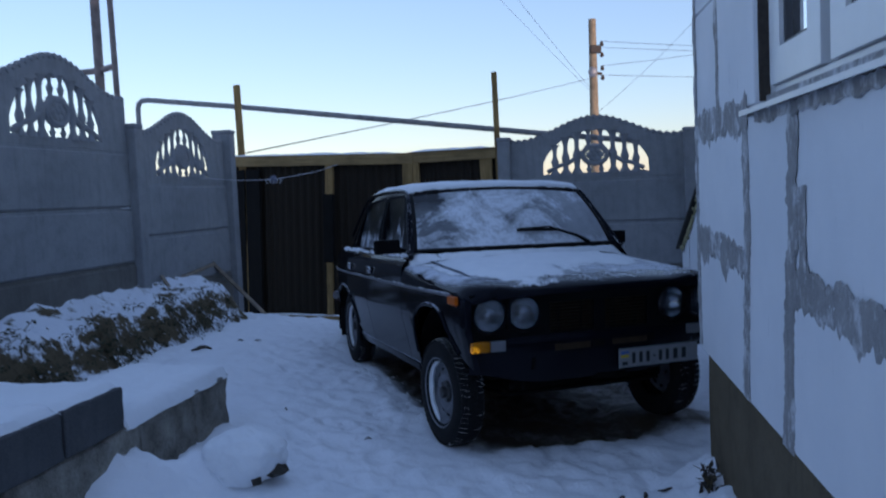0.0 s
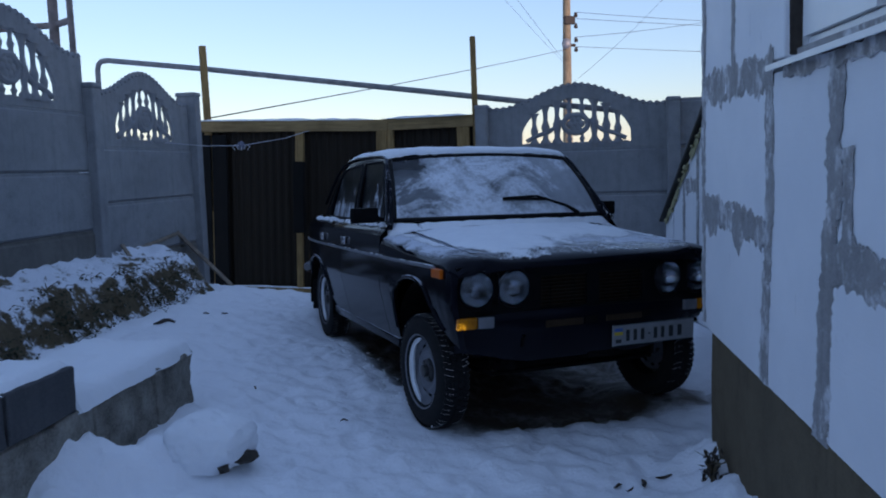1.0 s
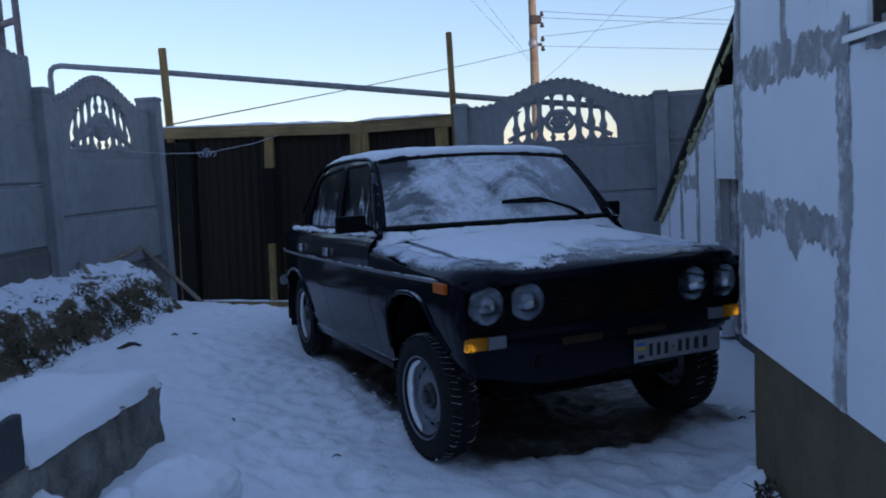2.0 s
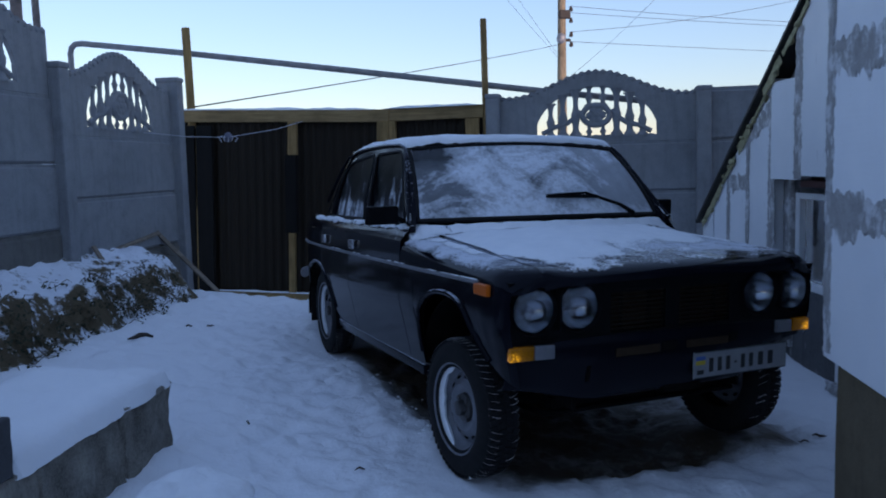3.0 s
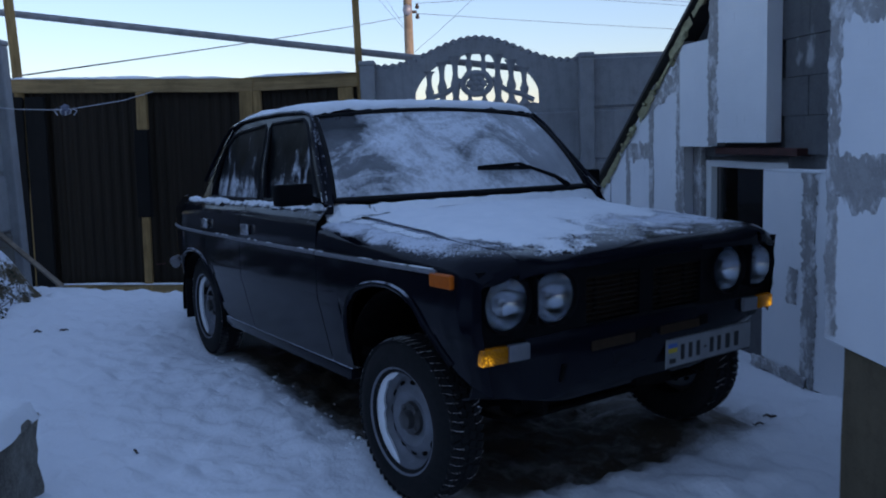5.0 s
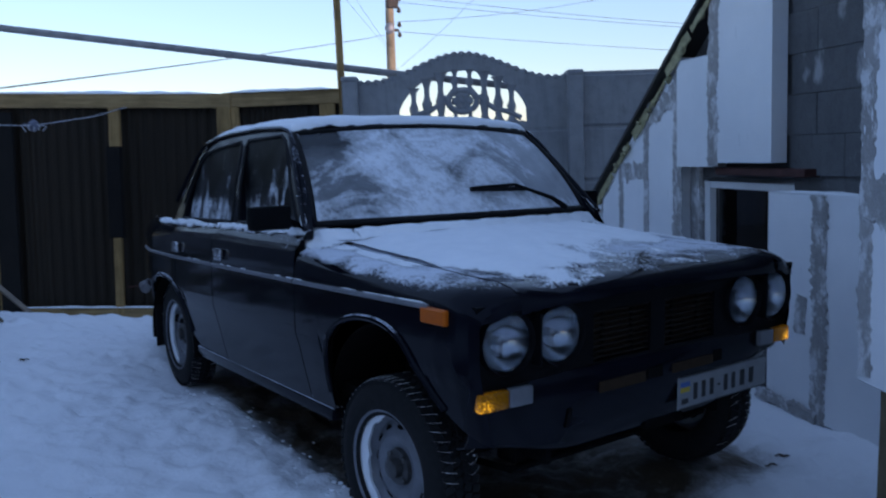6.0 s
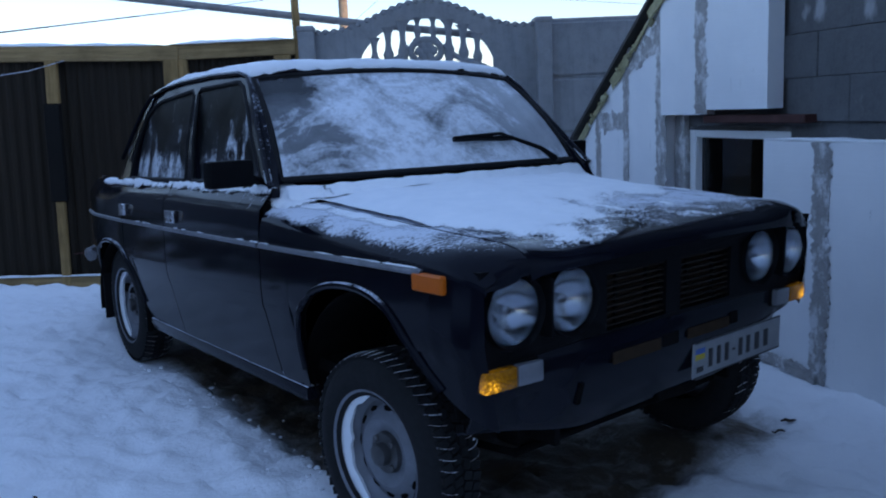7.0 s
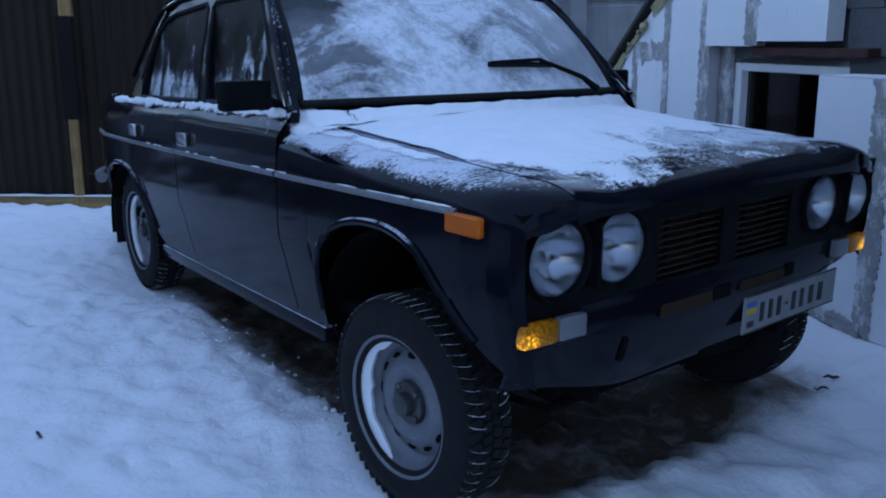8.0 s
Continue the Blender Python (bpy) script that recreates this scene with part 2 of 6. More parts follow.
FOAM = mat_foam_board()
SHEET = mat_sheet()
GLASS = mat_glass("window_glass")
PANE_REFLECTION = mat_plain("pale_pane_reflection", (0.6, 0.6, 0.62), 0.9, 0.0, 0.15, 3)
ROOM = mat_plain("room_shade_grey", (0.12, 0.12, 0.125), 0.9, 0.0, 0.3, 3)
DARKSTONE = mat_concrete("dark_wet_stone", (0.10, 0.088, 0.075), (0.035, 0.03, 0.026), 9.0, 1.0)
DEBRIS = mat_plain("rotten_bark", (0.07, 0.055, 0.045), 0.9, 0.0, 0.5, 25, 0.6)

# ---- plan ----
HOUSE = Vector((0.294, -0.961, 0))                 # corner of the house nearest the car
HD = Vector((0.415, 0.910, 0)).normalized()        # along the house wall, away from the walker
HN = Vector((HD.y, -HD.x, 0))                      # into the house
ANNEX = Vector((1.771, 0.368, 0))
AD = Vector((0.349, 0.937, 0)).normalized()
AN = Vector((AD.y, -AD.x, 0))
FA, FB = Vector((1.75, 4.855, 0)), Vector((3.52, 3.732, 0))   # posts of the arched bay beside the gate
L1, L2 = Vector((-2.37, 3.84, 0)), Vector((-1.397, 5.643, 0))    # posts of the fence along the bed
fdir, ldir = (FB - FA).normalized(), (L2 - L1).normalized()
lout = Vector((ldir.y, -ldir.x, 0))                # from the bed's fence out into the yard
KERB, KD = Vector((-1.835, 0.545, 0)), Vector((-0.46, -0.888, 0)).normalized()


def wall_frame(origin, along, z=0.0):
    """x runs along the wall, y into it, z up."""
    into = Vector((along.y, -along.x, 0))
    if along.dot(HD) < 0:
        into = -into
    m = Matrix.Identity(4)
    m.col[0][:3], m.col[1][:3], m.col[2][:3], m.col[3][:3] = along, into, (0, 0, 1), (origin.x, origin.y, z)
    return m


# ---- ground ----
def under_car(x, y):
    """1 in the thawed patch below the car, 0 outside."""
    dx = max(abs(x - 0.21) - 0.74, 0.0)
    dy = max(abs(y - 1.08) - 1.25, 0.0)
    d = math.hypot(dx, dy) + 0.06 * fbm(x * 2.3, y * 2.3, 5) + 0.05 * fbm(x * 9, y * 9, 2)
    return max(0.0, min(1.0, 1.0 - (d - 0.02) / 0.07))


rs_ = random.Random(12)
STEPS = []
for _ in range(95):      # trodden footprints, mostly along the drive
    fx = rs_.choice((rs_.gauss(-1.35, 0.30), rs_.gauss(-1.2, 0.5), rs_.uniform(-2.2, 0.2)))
    fy = rs_.uniform(-2.4, 5.4)
    if not (-0.75 < fx < 0.95 and -0.6 < fy < 2.6):
        fa = rs_.gauss(1.35, 0.45)
        STEPS.append((fx, fy, math.cos(fa), math.sin(fa), rs_.uniform(0.85, 1.1)))
for k in range(26):       # along the house wall
    fa = rs_.gauss(1.1, 0.5)
    STEPS.append((rs_.uniform(-0.4, 1.5), rs_.uniform(-1.5, -0.3), math.cos(fa), math.sin(fa), 1.0))


TYRE_FEET = [(-0.65, 0.0, 0.013), (0.71, 0.05, 0.002), (-0.60, 2.42, 0.052), (0.69, 2.42, 0.041)]      # where the tyres touch


def smooth_step(a, b, x):
    k = max(0.0, min(1.0, (x - a) / (b - a)))
    return k * k * (3 - 2 * k)


def ground_z(x, y):
    """The yard falls from the fence towards the house and down to the gate."""
    rel = Vector((x, y, 0)) - L1
    s, w = rel.dot(ldir), rel.dot(lout)
    z = max(0.27 - 0.083 * max(w, -0.5), -0.035)
    if w > 3.0:
        z = 0.021 - 0.056 * smooth_step(3.0, 4.6, w)
    z -= 0.42 * smooth_step(1.0, 3.0, s) * math.exp(-(max(0.0, w - 1.3) / 1.5) ** 2)
    if s > 4.0:
        z = min(z, -0.12)
    z += 0.022 * fbm(x * 0.8, y * 0.8, 1) + 0.017 * fbm(x * 3.2, y * 3.2, 3, 5) + 0.017 * fbm(x * 8, y * 8, 7, 3)
    z += 0.034 * abs(fbm(x * 5.5 + 4, y * 4.5, 14, 2))      # trampled hollows with soft rims
    z += 0.04 * math.exp(-(((x + 1.95) / 0.35) ** 2 + ((y - 0.2) / 0.6) ** 2))
    # lumps shoved up beside the wheels
    z += 0.030 * math.exp(-((x + 0.78) / 0.13) ** 2) * math.exp(-((y - 1.5) / 1.0) ** 2) * (0.7 + 0.9 * fbm(x * 6, y * 6, 9))
    z += 0.026 * max(0.0, fbm(x * 14, y * 14, 11, 2)) * math.exp(-((x + 0.72) / 0.14) ** 2) * (0.2 < y < 2.6)
    if x < -1.3 and y < 0.3:      # snow over rubble at the foot of the low wall
        for lx, ly, lr, lh in ((-1.86, -0.36, 0.17, 0.06), (-2.13, -0.40, 0.22, 0.13), (-2.46, -0.56, 0.24, 0.17), (-2.15, -0.95, 0.42, 0.05), (-1.62, -0.75, 0.3, 0.03)):
            d = (((x - lx) / lr) ** 2 + ((y - ly) / (lr * 0.9)) ** 2) * (1 + 0.5 * fbm(x * 5, y * 5, lx))
            z += lh * math.exp(-max(0.0, d) ** 1.6)
    hs, hw = (x - HOUSE.x) * HD.x + (y - HOUSE.y) * HD.y, (x - HOUSE.x) * HN.x + (y - HOUSE.y) * HN.y
    if -3.0 < hs < -0.03 and -0.5 < hw < 0.3:      # snow blown up against the plinth
        z += (0.10 + 0.07 * fbm(hs * 9, 2.0, 4)) * math.exp(-(min(0.0, hw) / 0.12) ** 2)
    foot, out = (x - ANNEX.x) * AD.x + (y - ANNEX.y) * AD.y, (x - ANNEX.x) * AN.x + (y - ANNEX.y) * AN.y
    if -0.6 < foot < 1.0 and abs(out) < 0.6:      # a shallow dip along the foot of the annex
        k = smooth_step(-0.6, -0.35, foot) * (1 - smooth_step(0.6, 1.0, foot)) * (1 - smooth_step(0.05, 0.5, -out))
        z = z * (1 - k) + (-0.058 + 0.006 * fbm(x * 8, y * 8, 3)) * k
    for fx, fy, fc, fs, fl in STEPS:
        a, b = x - fx, y - fy
        if abs(a) < 0.28 and abs(b) < 0.28:
            p, q = (a * fc + b * fs) / (0.145 * fl), (b * fc - a * fs) / 0.058
            d = p * p + q * q
            z += -0.011 * math.exp(-d * d * 0.8) + 0.004 * math.exp(-((math.sqrt(d) - 1.45) / 0.35) ** 2)
    z -= 0.045 * under_car(x, y) - 0.012 * under_car(x, y) * fbm(x * 12, y * 12, 4)
    for wx, wy, wz in TYRE_FEET:      # pressed level where the tyres stand
        d = math.hypot((x - wx) / 0.16, (y - wy) / 0.22)
        if d < 2.6:
            k = 1 - smooth_step(0.8, 2.6, d)
            z = z * (1 - k) + wz * k
    return z


def mat_ground():
    q = Mat("snowy_yard")
    x, y, _ = q.xyz()
    dx = q.math("MAXIMUM", q.math("SUBTRACT", q.math("ABSOLUTE", q.math("SUBTRACT", x, 0.21)), 0.70), 0.0)
    dy = q.math("MAXIMUM", q.math("SUBTRACT", q.math("ABSOLUTE", q.math("SUBTRACT", y, 1.08)), 1.22), 0.0)
    d = q.math("SQRT", q.math("ADD", q.math("MULTIPLY", dx, dx), q.math("MULTIPLY", dy, dy)))
    wob = q.math("MULTIPLY", q.math("SUBTRACT", q.noise(4.4, 8, 0.72), 0.5), 0.36)
    bare = q.ramp(q.math("ADD", d, wob), ((0.0, 1.0), (0.06, 0.75), (0.15, 0.12), (0.26, 0.0)))
    big, mid, fine, grain = q.noise(0.9, 5), q.noise(4.5, 6, 0.62), q.noise(22, 6), q.noise(170, 3)
    snow = q.mix(q.ramp(big, ((0.3, 0.0), (0.75, 1.0))), (0.86, 0.88, 0.92), (0.93, 0.94, 0.97))
    snow = q.mix(q.math("MULTIPLY", q.ramp(mid, ((0.60, 0.0), (0.80, 1.0))), 0.34), snow, (0.58, 0.57, 0.58))
    speck = q.ramp(q.noise(9, 9, 0.8), ((0.70, 0.0), (0.75, 1.0)))
    snow = q.mix(q.math("MULTIPLY", speck, 0.5), snow, (0.22, 0.19, 0.16))
    dirt = q.mix(q.noise(7, 8, 0.7), (0.040, 0.030, 0.021), (0.115, 0.086, 0.058))
    dirt = q.mix(q.math("MULTIPLY", q.ramp(q.noise(11, 7, 0.7), ((0.62, 0.0), (0.74, 1.0))), 0.22), dirt, (0.42, 0.42, 0.44))
    col = q.mix(bare, snow, dirt)
    a = q.bump(mid, 0.55, 0.05)
    b = q.bump(fine, 0.30, 0.02, a)
    q.bump(grain, 0.30, 0.004, b)
    return q.set(color=col, rough=q.mix(bare, (0.72,) * 3, (0.55,) * 3), spec=0.3)


def make_ground():
    def steps(lo, hi, fine_lo, fine_hi, step):
        out, k = [], fine_lo
        while k < fine_hi:
            out.append(k)
            k += step
        out.append(fine_hi)
        far = [0.15, 0.4, 0.9, 2, 4, 8, 16, 40, 100, 250, 600, 1500]
        return sorted({lo, hi, *out, *(fine_lo - a for a in far if fine_lo - a > lo), *(fine_hi + a for a in far if fine_hi + a < hi)})
    xs, ys = steps(-2500, 2500, -3.2, 2.4, 0.025), steps(-2500, 2500, -3.2, 6.4, 0.025)
    return grid([[(x, y, ground_z(x, y) if abs(x) < 12 and abs(y) < 14 else -0.02) for x in xs] for y in ys])


ground = tagged(part("ground", make_ground(), mat_ground(), smooth=True), "trodden snow over a yard, thawed to brown soil below the car", "ground", kind="structure")


def snow_ridge(name, a, b, w, h, seed, label, lift=0.0):
    """A strip of snow lying on a rail or ledge."""
    a, b = Vector(a), Vector(b)
    d = (b - a).normalized()
    side = Vector((d.y, -d.x, 0)).normalized()
    n = max(6, int((b - a).length / 0.03))
    rows = []
    for i in range(n + 1):
        p = a + (b - a) * (i / n)
        k = h * (0.75 + 0.5 * fbm(p.x * 4 + seed, p.y * 4, 0)) * min(1, 6 * i / n, 6 * (n - i) / n)
        ww = w * (0.95 + 0.15 * fbm(p.x * 7 + seed, p.y * 7, 3))
        rows.append([p + side * (ww * u) + Vector((0, 0, lift + max(0.001, k) * v)) for u, v in ((-0.5, -0.1), (-0.48, 0.55), (-0.3, 0.92), (0, 1), (0.3, 0.92), (0.48, 0.55), (0.5, -0.1))])
    return tagged(part(name, grid(rows), SNOW, smooth=True), label, "snow", kind="stuff")


# ---- concrete fence ----
def arch_top(u):
    """Height of the scalloped top over the lower edge of the arch slab; u from -1 to 1 across the bay."""
    return 0.475 + 0.24 * (0.5 + 0.5 * math.cos(math.pi * min(abs(u) / 0.88, 1.0)))


FAN_LOW, FAN_HALF = 0.065, 0.60          # foot and half width of the fan-shaped opening


def fan_rim(x):
    return FAN_LOW + 0.49 * math.sqrt(max(0.0, 1 - (x / (FAN_HALF + 0.02)) ** 2))


def arch_slab(width):
    """Arched top slab with a scalloped rim round one fan-shaped opening."""
    half, n = width / 2, 27
    outline = [(-half, 0.0), (half, 0.0)]
    for i in range(n):
        for k in range(4):
            u = 1 - 2 * (i + k / 4) / n
            outline.append((half * u, arch_top(u) + 0.020 * math.sin(math.pi * k / 4)))
    outline.append((-half, arch_top(-1)))
    w = width / 1.98
    hole = []
    for i in range(27):      # scalloped foot
        x = -FAN_HALF + 2 * FAN_HALF * i / 26
        hole.append((x * w, FAN_LOW + 0.012 * abs(math.sin(math.pi * 4.5 * (x / FAN_HALF + 1)))))
    hole += [(x * w, fan_rim(x)) for x in [FAN_HALF * math.cos(math.pi * k / 30) for k in range(1, 30)]]
    bm = plate(outline, [hole], 0.036)
    bm.transform(Matrix.Translation((0, -0.018, 0)))
    return bm


def baluster(z0, z1):
    """A small turned column, a little flattened."""
    h = z1 - z0
    prof = [(0.0, 0.062), (0.07, 0.060), (0.13, 0.036), (0.20, 0.030), (0.30, 0.036), (0.40, 0.046), (0.47, 0.048), (0.55, 0.034), (0.66, 0.025), (0.80, 0.028), (0.90, 0.038), (0.95, 0.050), (1.0, 0.070)]
    k = min(1.0, 0.55 + h)
    bm = lathe([(z0 + h * a, r * k) for a, r in prof], 10, "z")
    bm.transform(Matrix.Diagonal((1, 0.62, 1, 1)))
    return bm


def openwork(arch, w, lift):
    """Columns, oval ring and rosette that fill the fan-shaped opening."""
    at = lambda x: Matrix.Translation((x * w, 0, lift))
    for x in (-0.46, -0.335, -0.205, 0.205, 0.335, 0.46):
        part("baluster", baluster(FAN_LOW - 0.01, fan_rim(x) + 0.012), CONCRETE, arch, smooth=True, m=at(x))
    for x in (-0.07, 0.07):
        part("baluster", baluster(0.365, fan_rim(x) + 0.012), CONCRETE, arch, smooth=True, m=at(x))
        part("baluster", baluster(FAN_LOW - 0.01, 0.185), CONCRETE, arch, smooth=True, m=at(x))
    ring = [(0.135 * w * math.cos(a), 0, 0.275 + 0.10 * math.sin(a)) for a in [math.pi * k / 18 for k in range(37)]]
    part("ring", tube(ring, 0.030, 8), CONCRETE, arch, smooth=True, m=at(0))
    bm = bmesh.new()
    for k in range(6):
        a = math.pi * k / 3
        b = bmesh.ops.create_icosphere(bm, subdivisions=1, radius=0.048)
        bmesh.ops.translate(bm, vec=(0.062 * w * math.cos(a), 0, 0.275 + 0.054 * math.sin(a)), verts=b["verts"])
    b = bmesh.ops.create_icosphere(bm, subdivisions=1, radius=0.040)
    bmesh.ops.translate(bm, vec=(0, -0.012, 0.275), verts=b["verts"])
    for v in bm.verts:
        v.co.y *= 0.6
    part("rosette", bm, CONCRETE, arch, smooth=True, m=at(0))
    for sx in (-1, 1):
        part("link", tube([(sx * 0.15 * w, 0, 0.32), (sx * 0.22 * w, 0, 0.25), (sx * 0.31 * w, 0, 0.19), (sx * 0.42 * w, 0, 0.165), (sx * 0.55 * w, 0, 0.10)], 0.026, 7), CONCRETE, arch, smooth=True, m=at(0))


def bead_mesh():
    bm = bmesh.new()
    bmesh.ops.create_icosphere(bm, subdivisions=1, radius=0.028)
    bm.transform(Matrix.Diagonal((1.0, 1.25, 0.95, 1)))
    data = bpy.data.meshes.new("rim_bead")
    bm.to_mesh(data)
    bm.free()
    data.materials.append(CONCRETE)
    data.polygons.foreach_set("use_smooth", [True] * len(data.polygons))
    return data


BEAD = bead_mesh()


def plain_slab(width, height, thickness=0.045):
    bm = bmesh.new()
    add_box(bm, (0, 0, height / 2), (width, thickness, height - 0.001), bevel=0.006)
    # sloped weathering edge above a recessed joint
    add_box(bm, (0, 0, height / 2 - 0.008), (width, thickness + 0.03, height - 0.032), bevel=0.013)
    add_box(bm, (0, 0, height / 2), (width, 0.02, height + 0.02))
    return bm


def fence_post(at, top, yaw):
    ob = thing("fence_post", "grey concrete fence post with a rounded cap", "fence post", pose(at.x, at.y, -0.1, 0, 0, yaw), "posts of the concrete fence", "structure")
    bm = bmesh.new()
    add_box(bm, (0, 0, (top + 0.06) / 2), (0.14, 0.22, top + 0.06), bevel=0.018, seg=2)
    part("shaft", bm, CONCRETE, ob)
    bm = bmesh.new()
    add_box(bm, (0, 0, top + 0.08), (0.155, 0.235, 0.05), bevel=0.022, seg=3)
    part("cap", bm, CONCRETE, ob)
    return ob


def fence_bay(a, b, base, arched=True, rows=3, top_plain=0.5):
    mid, d = (a + b) / 2, (b - a)
    width = d.length - 0.12
    ob = thing("fence_bay", "grey cast concrete fence bay with an arched openwork top" if arched else "grey cast concrete fence bay with plain slabs", "fence",
               pose(mid.x, mid.y, base, 0, 0, math.degrees(math.atan2(d.y, d.x))), "bays of the concrete fence", "structure")
    for k in range(rows):
        part("panel", plain_slab(width, 0.5), DAMP if k == 0 else CONCRETE, ob, m=Matrix.Translation((0, 0.004 * ((k * 7) % 3 - 1), 0.5 * k)))
    if arched:
        arch = part("openwork_panel", arch_slab(width), CONCRETE, ob, "arched openwork slab with a scalloped rim", m=Matrix.Translation((0, 0, 0.5 * rows)))
        for i in range(27):      # raised beads along the rim
            u = 1 - 2 * (i + 0.5) / 27
            bead = new("rim_bead", BEAD)
            bead.parent = arch
            bead.matrix_local = Matrix.Translation((width / 2 * u, 0, arch_top(u) - 0.012 + 0.5 * rows))
        openwork(arch, width / 1.98, 0.5 * rows)
    else:
        part("panel", plain_slab(width, top_plain), CONCRETE, ob, m=Matrix.Translation((0, 0, 0.5 * rows)))
    return ob


fyaw = math.degrees(math.atan2(fdir.y, fdir.x))
FC, FE = FB + fdir * 2.06, FB + fdir * 4.12
fence_bay(FA, FB, 0.0)
fence_bay(FB, FC, 0.0, arched=False)
fence_bay(FC, FE, 0.0, arched=False)
for p in (FA, FB, FC, FE):
    fence_post(p, 2.02, fyaw)
lyaw = math.degrees(math.atan2(ldir.y, ldir.x))
L0 = L1 - ldir * 2.06
LA, LB, LC = L0 - ldir * 2.06, L0 - ldir * 4.12, L0 - ldir * 6.18
fence_bay(L1, L2, 0.12)
for a, b in ((L0, L1), (LA, L0), (LB, LA), (LC, LB)):
    fence_bay(a, b, 0.40)
for a, b in ((-0.24, -0.08),):
    p0, p1 = L1 + ldir * a + lout * 0.03, L1 + ldir * b + lout * 0.03
    snow_ridge("snow_on_ledge", (p0.x, p0.y, 1.393), (p1.x, p1.y, 1.393), 0.018, 0.007, a, "thin line of snow on a fence slab's edge")
for p, h in ((L2, 2.23), (L1, 2.15), (L0, 2.40), (LA, 2.40), (LB, 2.40), (LC, 2.40)):
    fence_post(p, h, lyaw)


# ---- gate ----
def corrugated(x0, x1, z0, z1, y):
    n = int((x1 - x0) / 0.0125)
    prof = (0, 0, 0.008, 0.016, 0.016, 0.016, 0.008, 0)
    rows = [[(x0 + (x1 - x0) * i / n, y - prof[i % 8], z) for i in range(n + 1)] for z in (z0, z1)]
    return thick(grid(rows), 0.001)


GATE_Z = -0.17
fang = math.degrees(math.atan2(fdir.y, fdir.x))


def gate_leaf(s0, s1, z1, tilt, back):
    """s runs along the fence line from the post beside the arched bay."""
    p = FA + fdir * s0
    ob = thing("gate_leaf", "dark brown profiled sheet gate leaf framed with pale weathered timber", "gate",
               Matrix.Translation((p.x, p.y, GATE_Z)) @ pose(0, 0, 0, 0, 0, fang) @ pose(0, back, 0, 0, tilt, 0), "leaves of the yard gate", "structure")
    w = s1 - s0
    part("sheet", corrugated(0, w, 0.06, z1 - 0.02, 0.03), SHEET, ob)
    part("top_rail", rough_up(box((w / 2, -0.03, z1 - 0.068), (w, 0.05, 0.135), bevel=0.006), 0.004, 6, s0, 2), WOOD_X, ob, "pale weathered timber rail")
    part("bottom_rail", rough_up(box((w / 2, -0.03, 0.095), (w, 0.05, 0.125), bevel=0.006), 0.004, 6, s0 + 3, 2), WOOD_X, ob, "pale weathered timber rail")
    return ob


gate_a = gate_leaf(-3.80, -1.178, 2.175, 2.0, 0.0)
gate_b = gate_leaf(-1.168, -0.09, 2.09, -0.4, 0.02)
for leaf, x, w, z0, z1 in ((gate_a, 1.54, 0.10, 1.685, 2.05), (gate_a, 1.525, 0.075, 0.03, 0.85), (gate_a, 2.55, 0.125, 0.17, 2.05), (gate_b, 0.07, 0.13, 0.16, 1.955), (gate_b, 0.96, 0.145, 0.16, 1.955)):
    part("upright", rough_up(box((x, -0.035, (z0 + z1) / 2), (w, 0.055, z1 - z0), bevel=0.006), 0.005, 7, x * 5, 2), WOOD, leaf)
part("strap", rough_up(box((1.525, -0.045, 1.26), (0.135, 0.06, 0.85), bevel=0.008), 0.004, 7, 3, 2), DARKWOOD, gate_a, "dark tarred board")
for x, w in ((0.20, 0.40), (0.515, 0.19)):
    part("hinge_board", rough_up(box((x, -0.05, 1.03), (w, 0.03, 1.94), bevel=0.006), 0.003, 6, x * 9, 2), DARKWOOD, gate_a, "dark tarred board")
part("edge_strip", box((0.412, -0.048, 0.60), (0.014, 0.02, 0.95), bevel=0.003), WOOD, gate_a, "thin bare timber strip")
part("latch_rod", tube([(1.61, -0.045, 0.365), (1.66, -0.06, 0.37), (1.70, -0.05, 0.375)], 0.007, 6), LINTEL, gate_a, "short red-brown steel rod", smooth=True)


def on_gate(s, back, z):
    p = FA + fdir * s
    return Vector((p.x - fdir.y * back, p.y + fdir.x * back, z))


snow_ridge("snow_on_gate", on_gate(-3.78, -0.02, 2.00), on_gate(-1.19, -0.02, 1.912), 0.09, 0.028, 1, "thin white snow along the gate top")
snow_ridge("snow_on_gate", on_gate(-1.16, -0.02, 1.917), on_gate(-0.1, -0.02, 1.924), 0.09, 0.028, 2, "thin white snow along the gate top")
snow_ridge("snow_on_gate", on_gate(-3.2, -0.04, -0.024), on_gate(-1.5, -0.04, -0.084), 0.06, 0.016, 3, "thin white snow along the gate's bottom rail")


def timber_post(x, y, z1, w, lean):
    return tagged(part("timber_post", rough_up(box((0, 0, z1 / 2), (w, w * 0.8, z1), bevel=0.008), 0.006, 4, x, 3), WOOD, m=pose(x, y, 0, 0, lean, 0)), "pale weathered square timber post beside the gate", "post", "gate posts")


timber_post(-1.09, 6.66, 2.885, 0.085, -0.6)
timber_post(1.70, 4.892, 2.80, 0.06, -0.6)

# ---- gas pipe over the gate ----
pipe_pts = [(-2.33, 7.69, -0.3), (-2.33, 7.69, 2.71), (-2.315, 7.68, 2.775), (-2.275, 7.655, 2.812), (-2.20, 7.61, 2.818), (-1.10, 6.92, 2.645), (1.76, 5.125, 2.150), (2.19, 4.855, 2.075), (5.0, 3.09, 1.62)]
tagged(part("gas_pipe", tube(pipe_pts, 0.034, 12), STEEL, smooth=True), "grey steel gas pipe with an elbow, carried above the gate", "pipe")


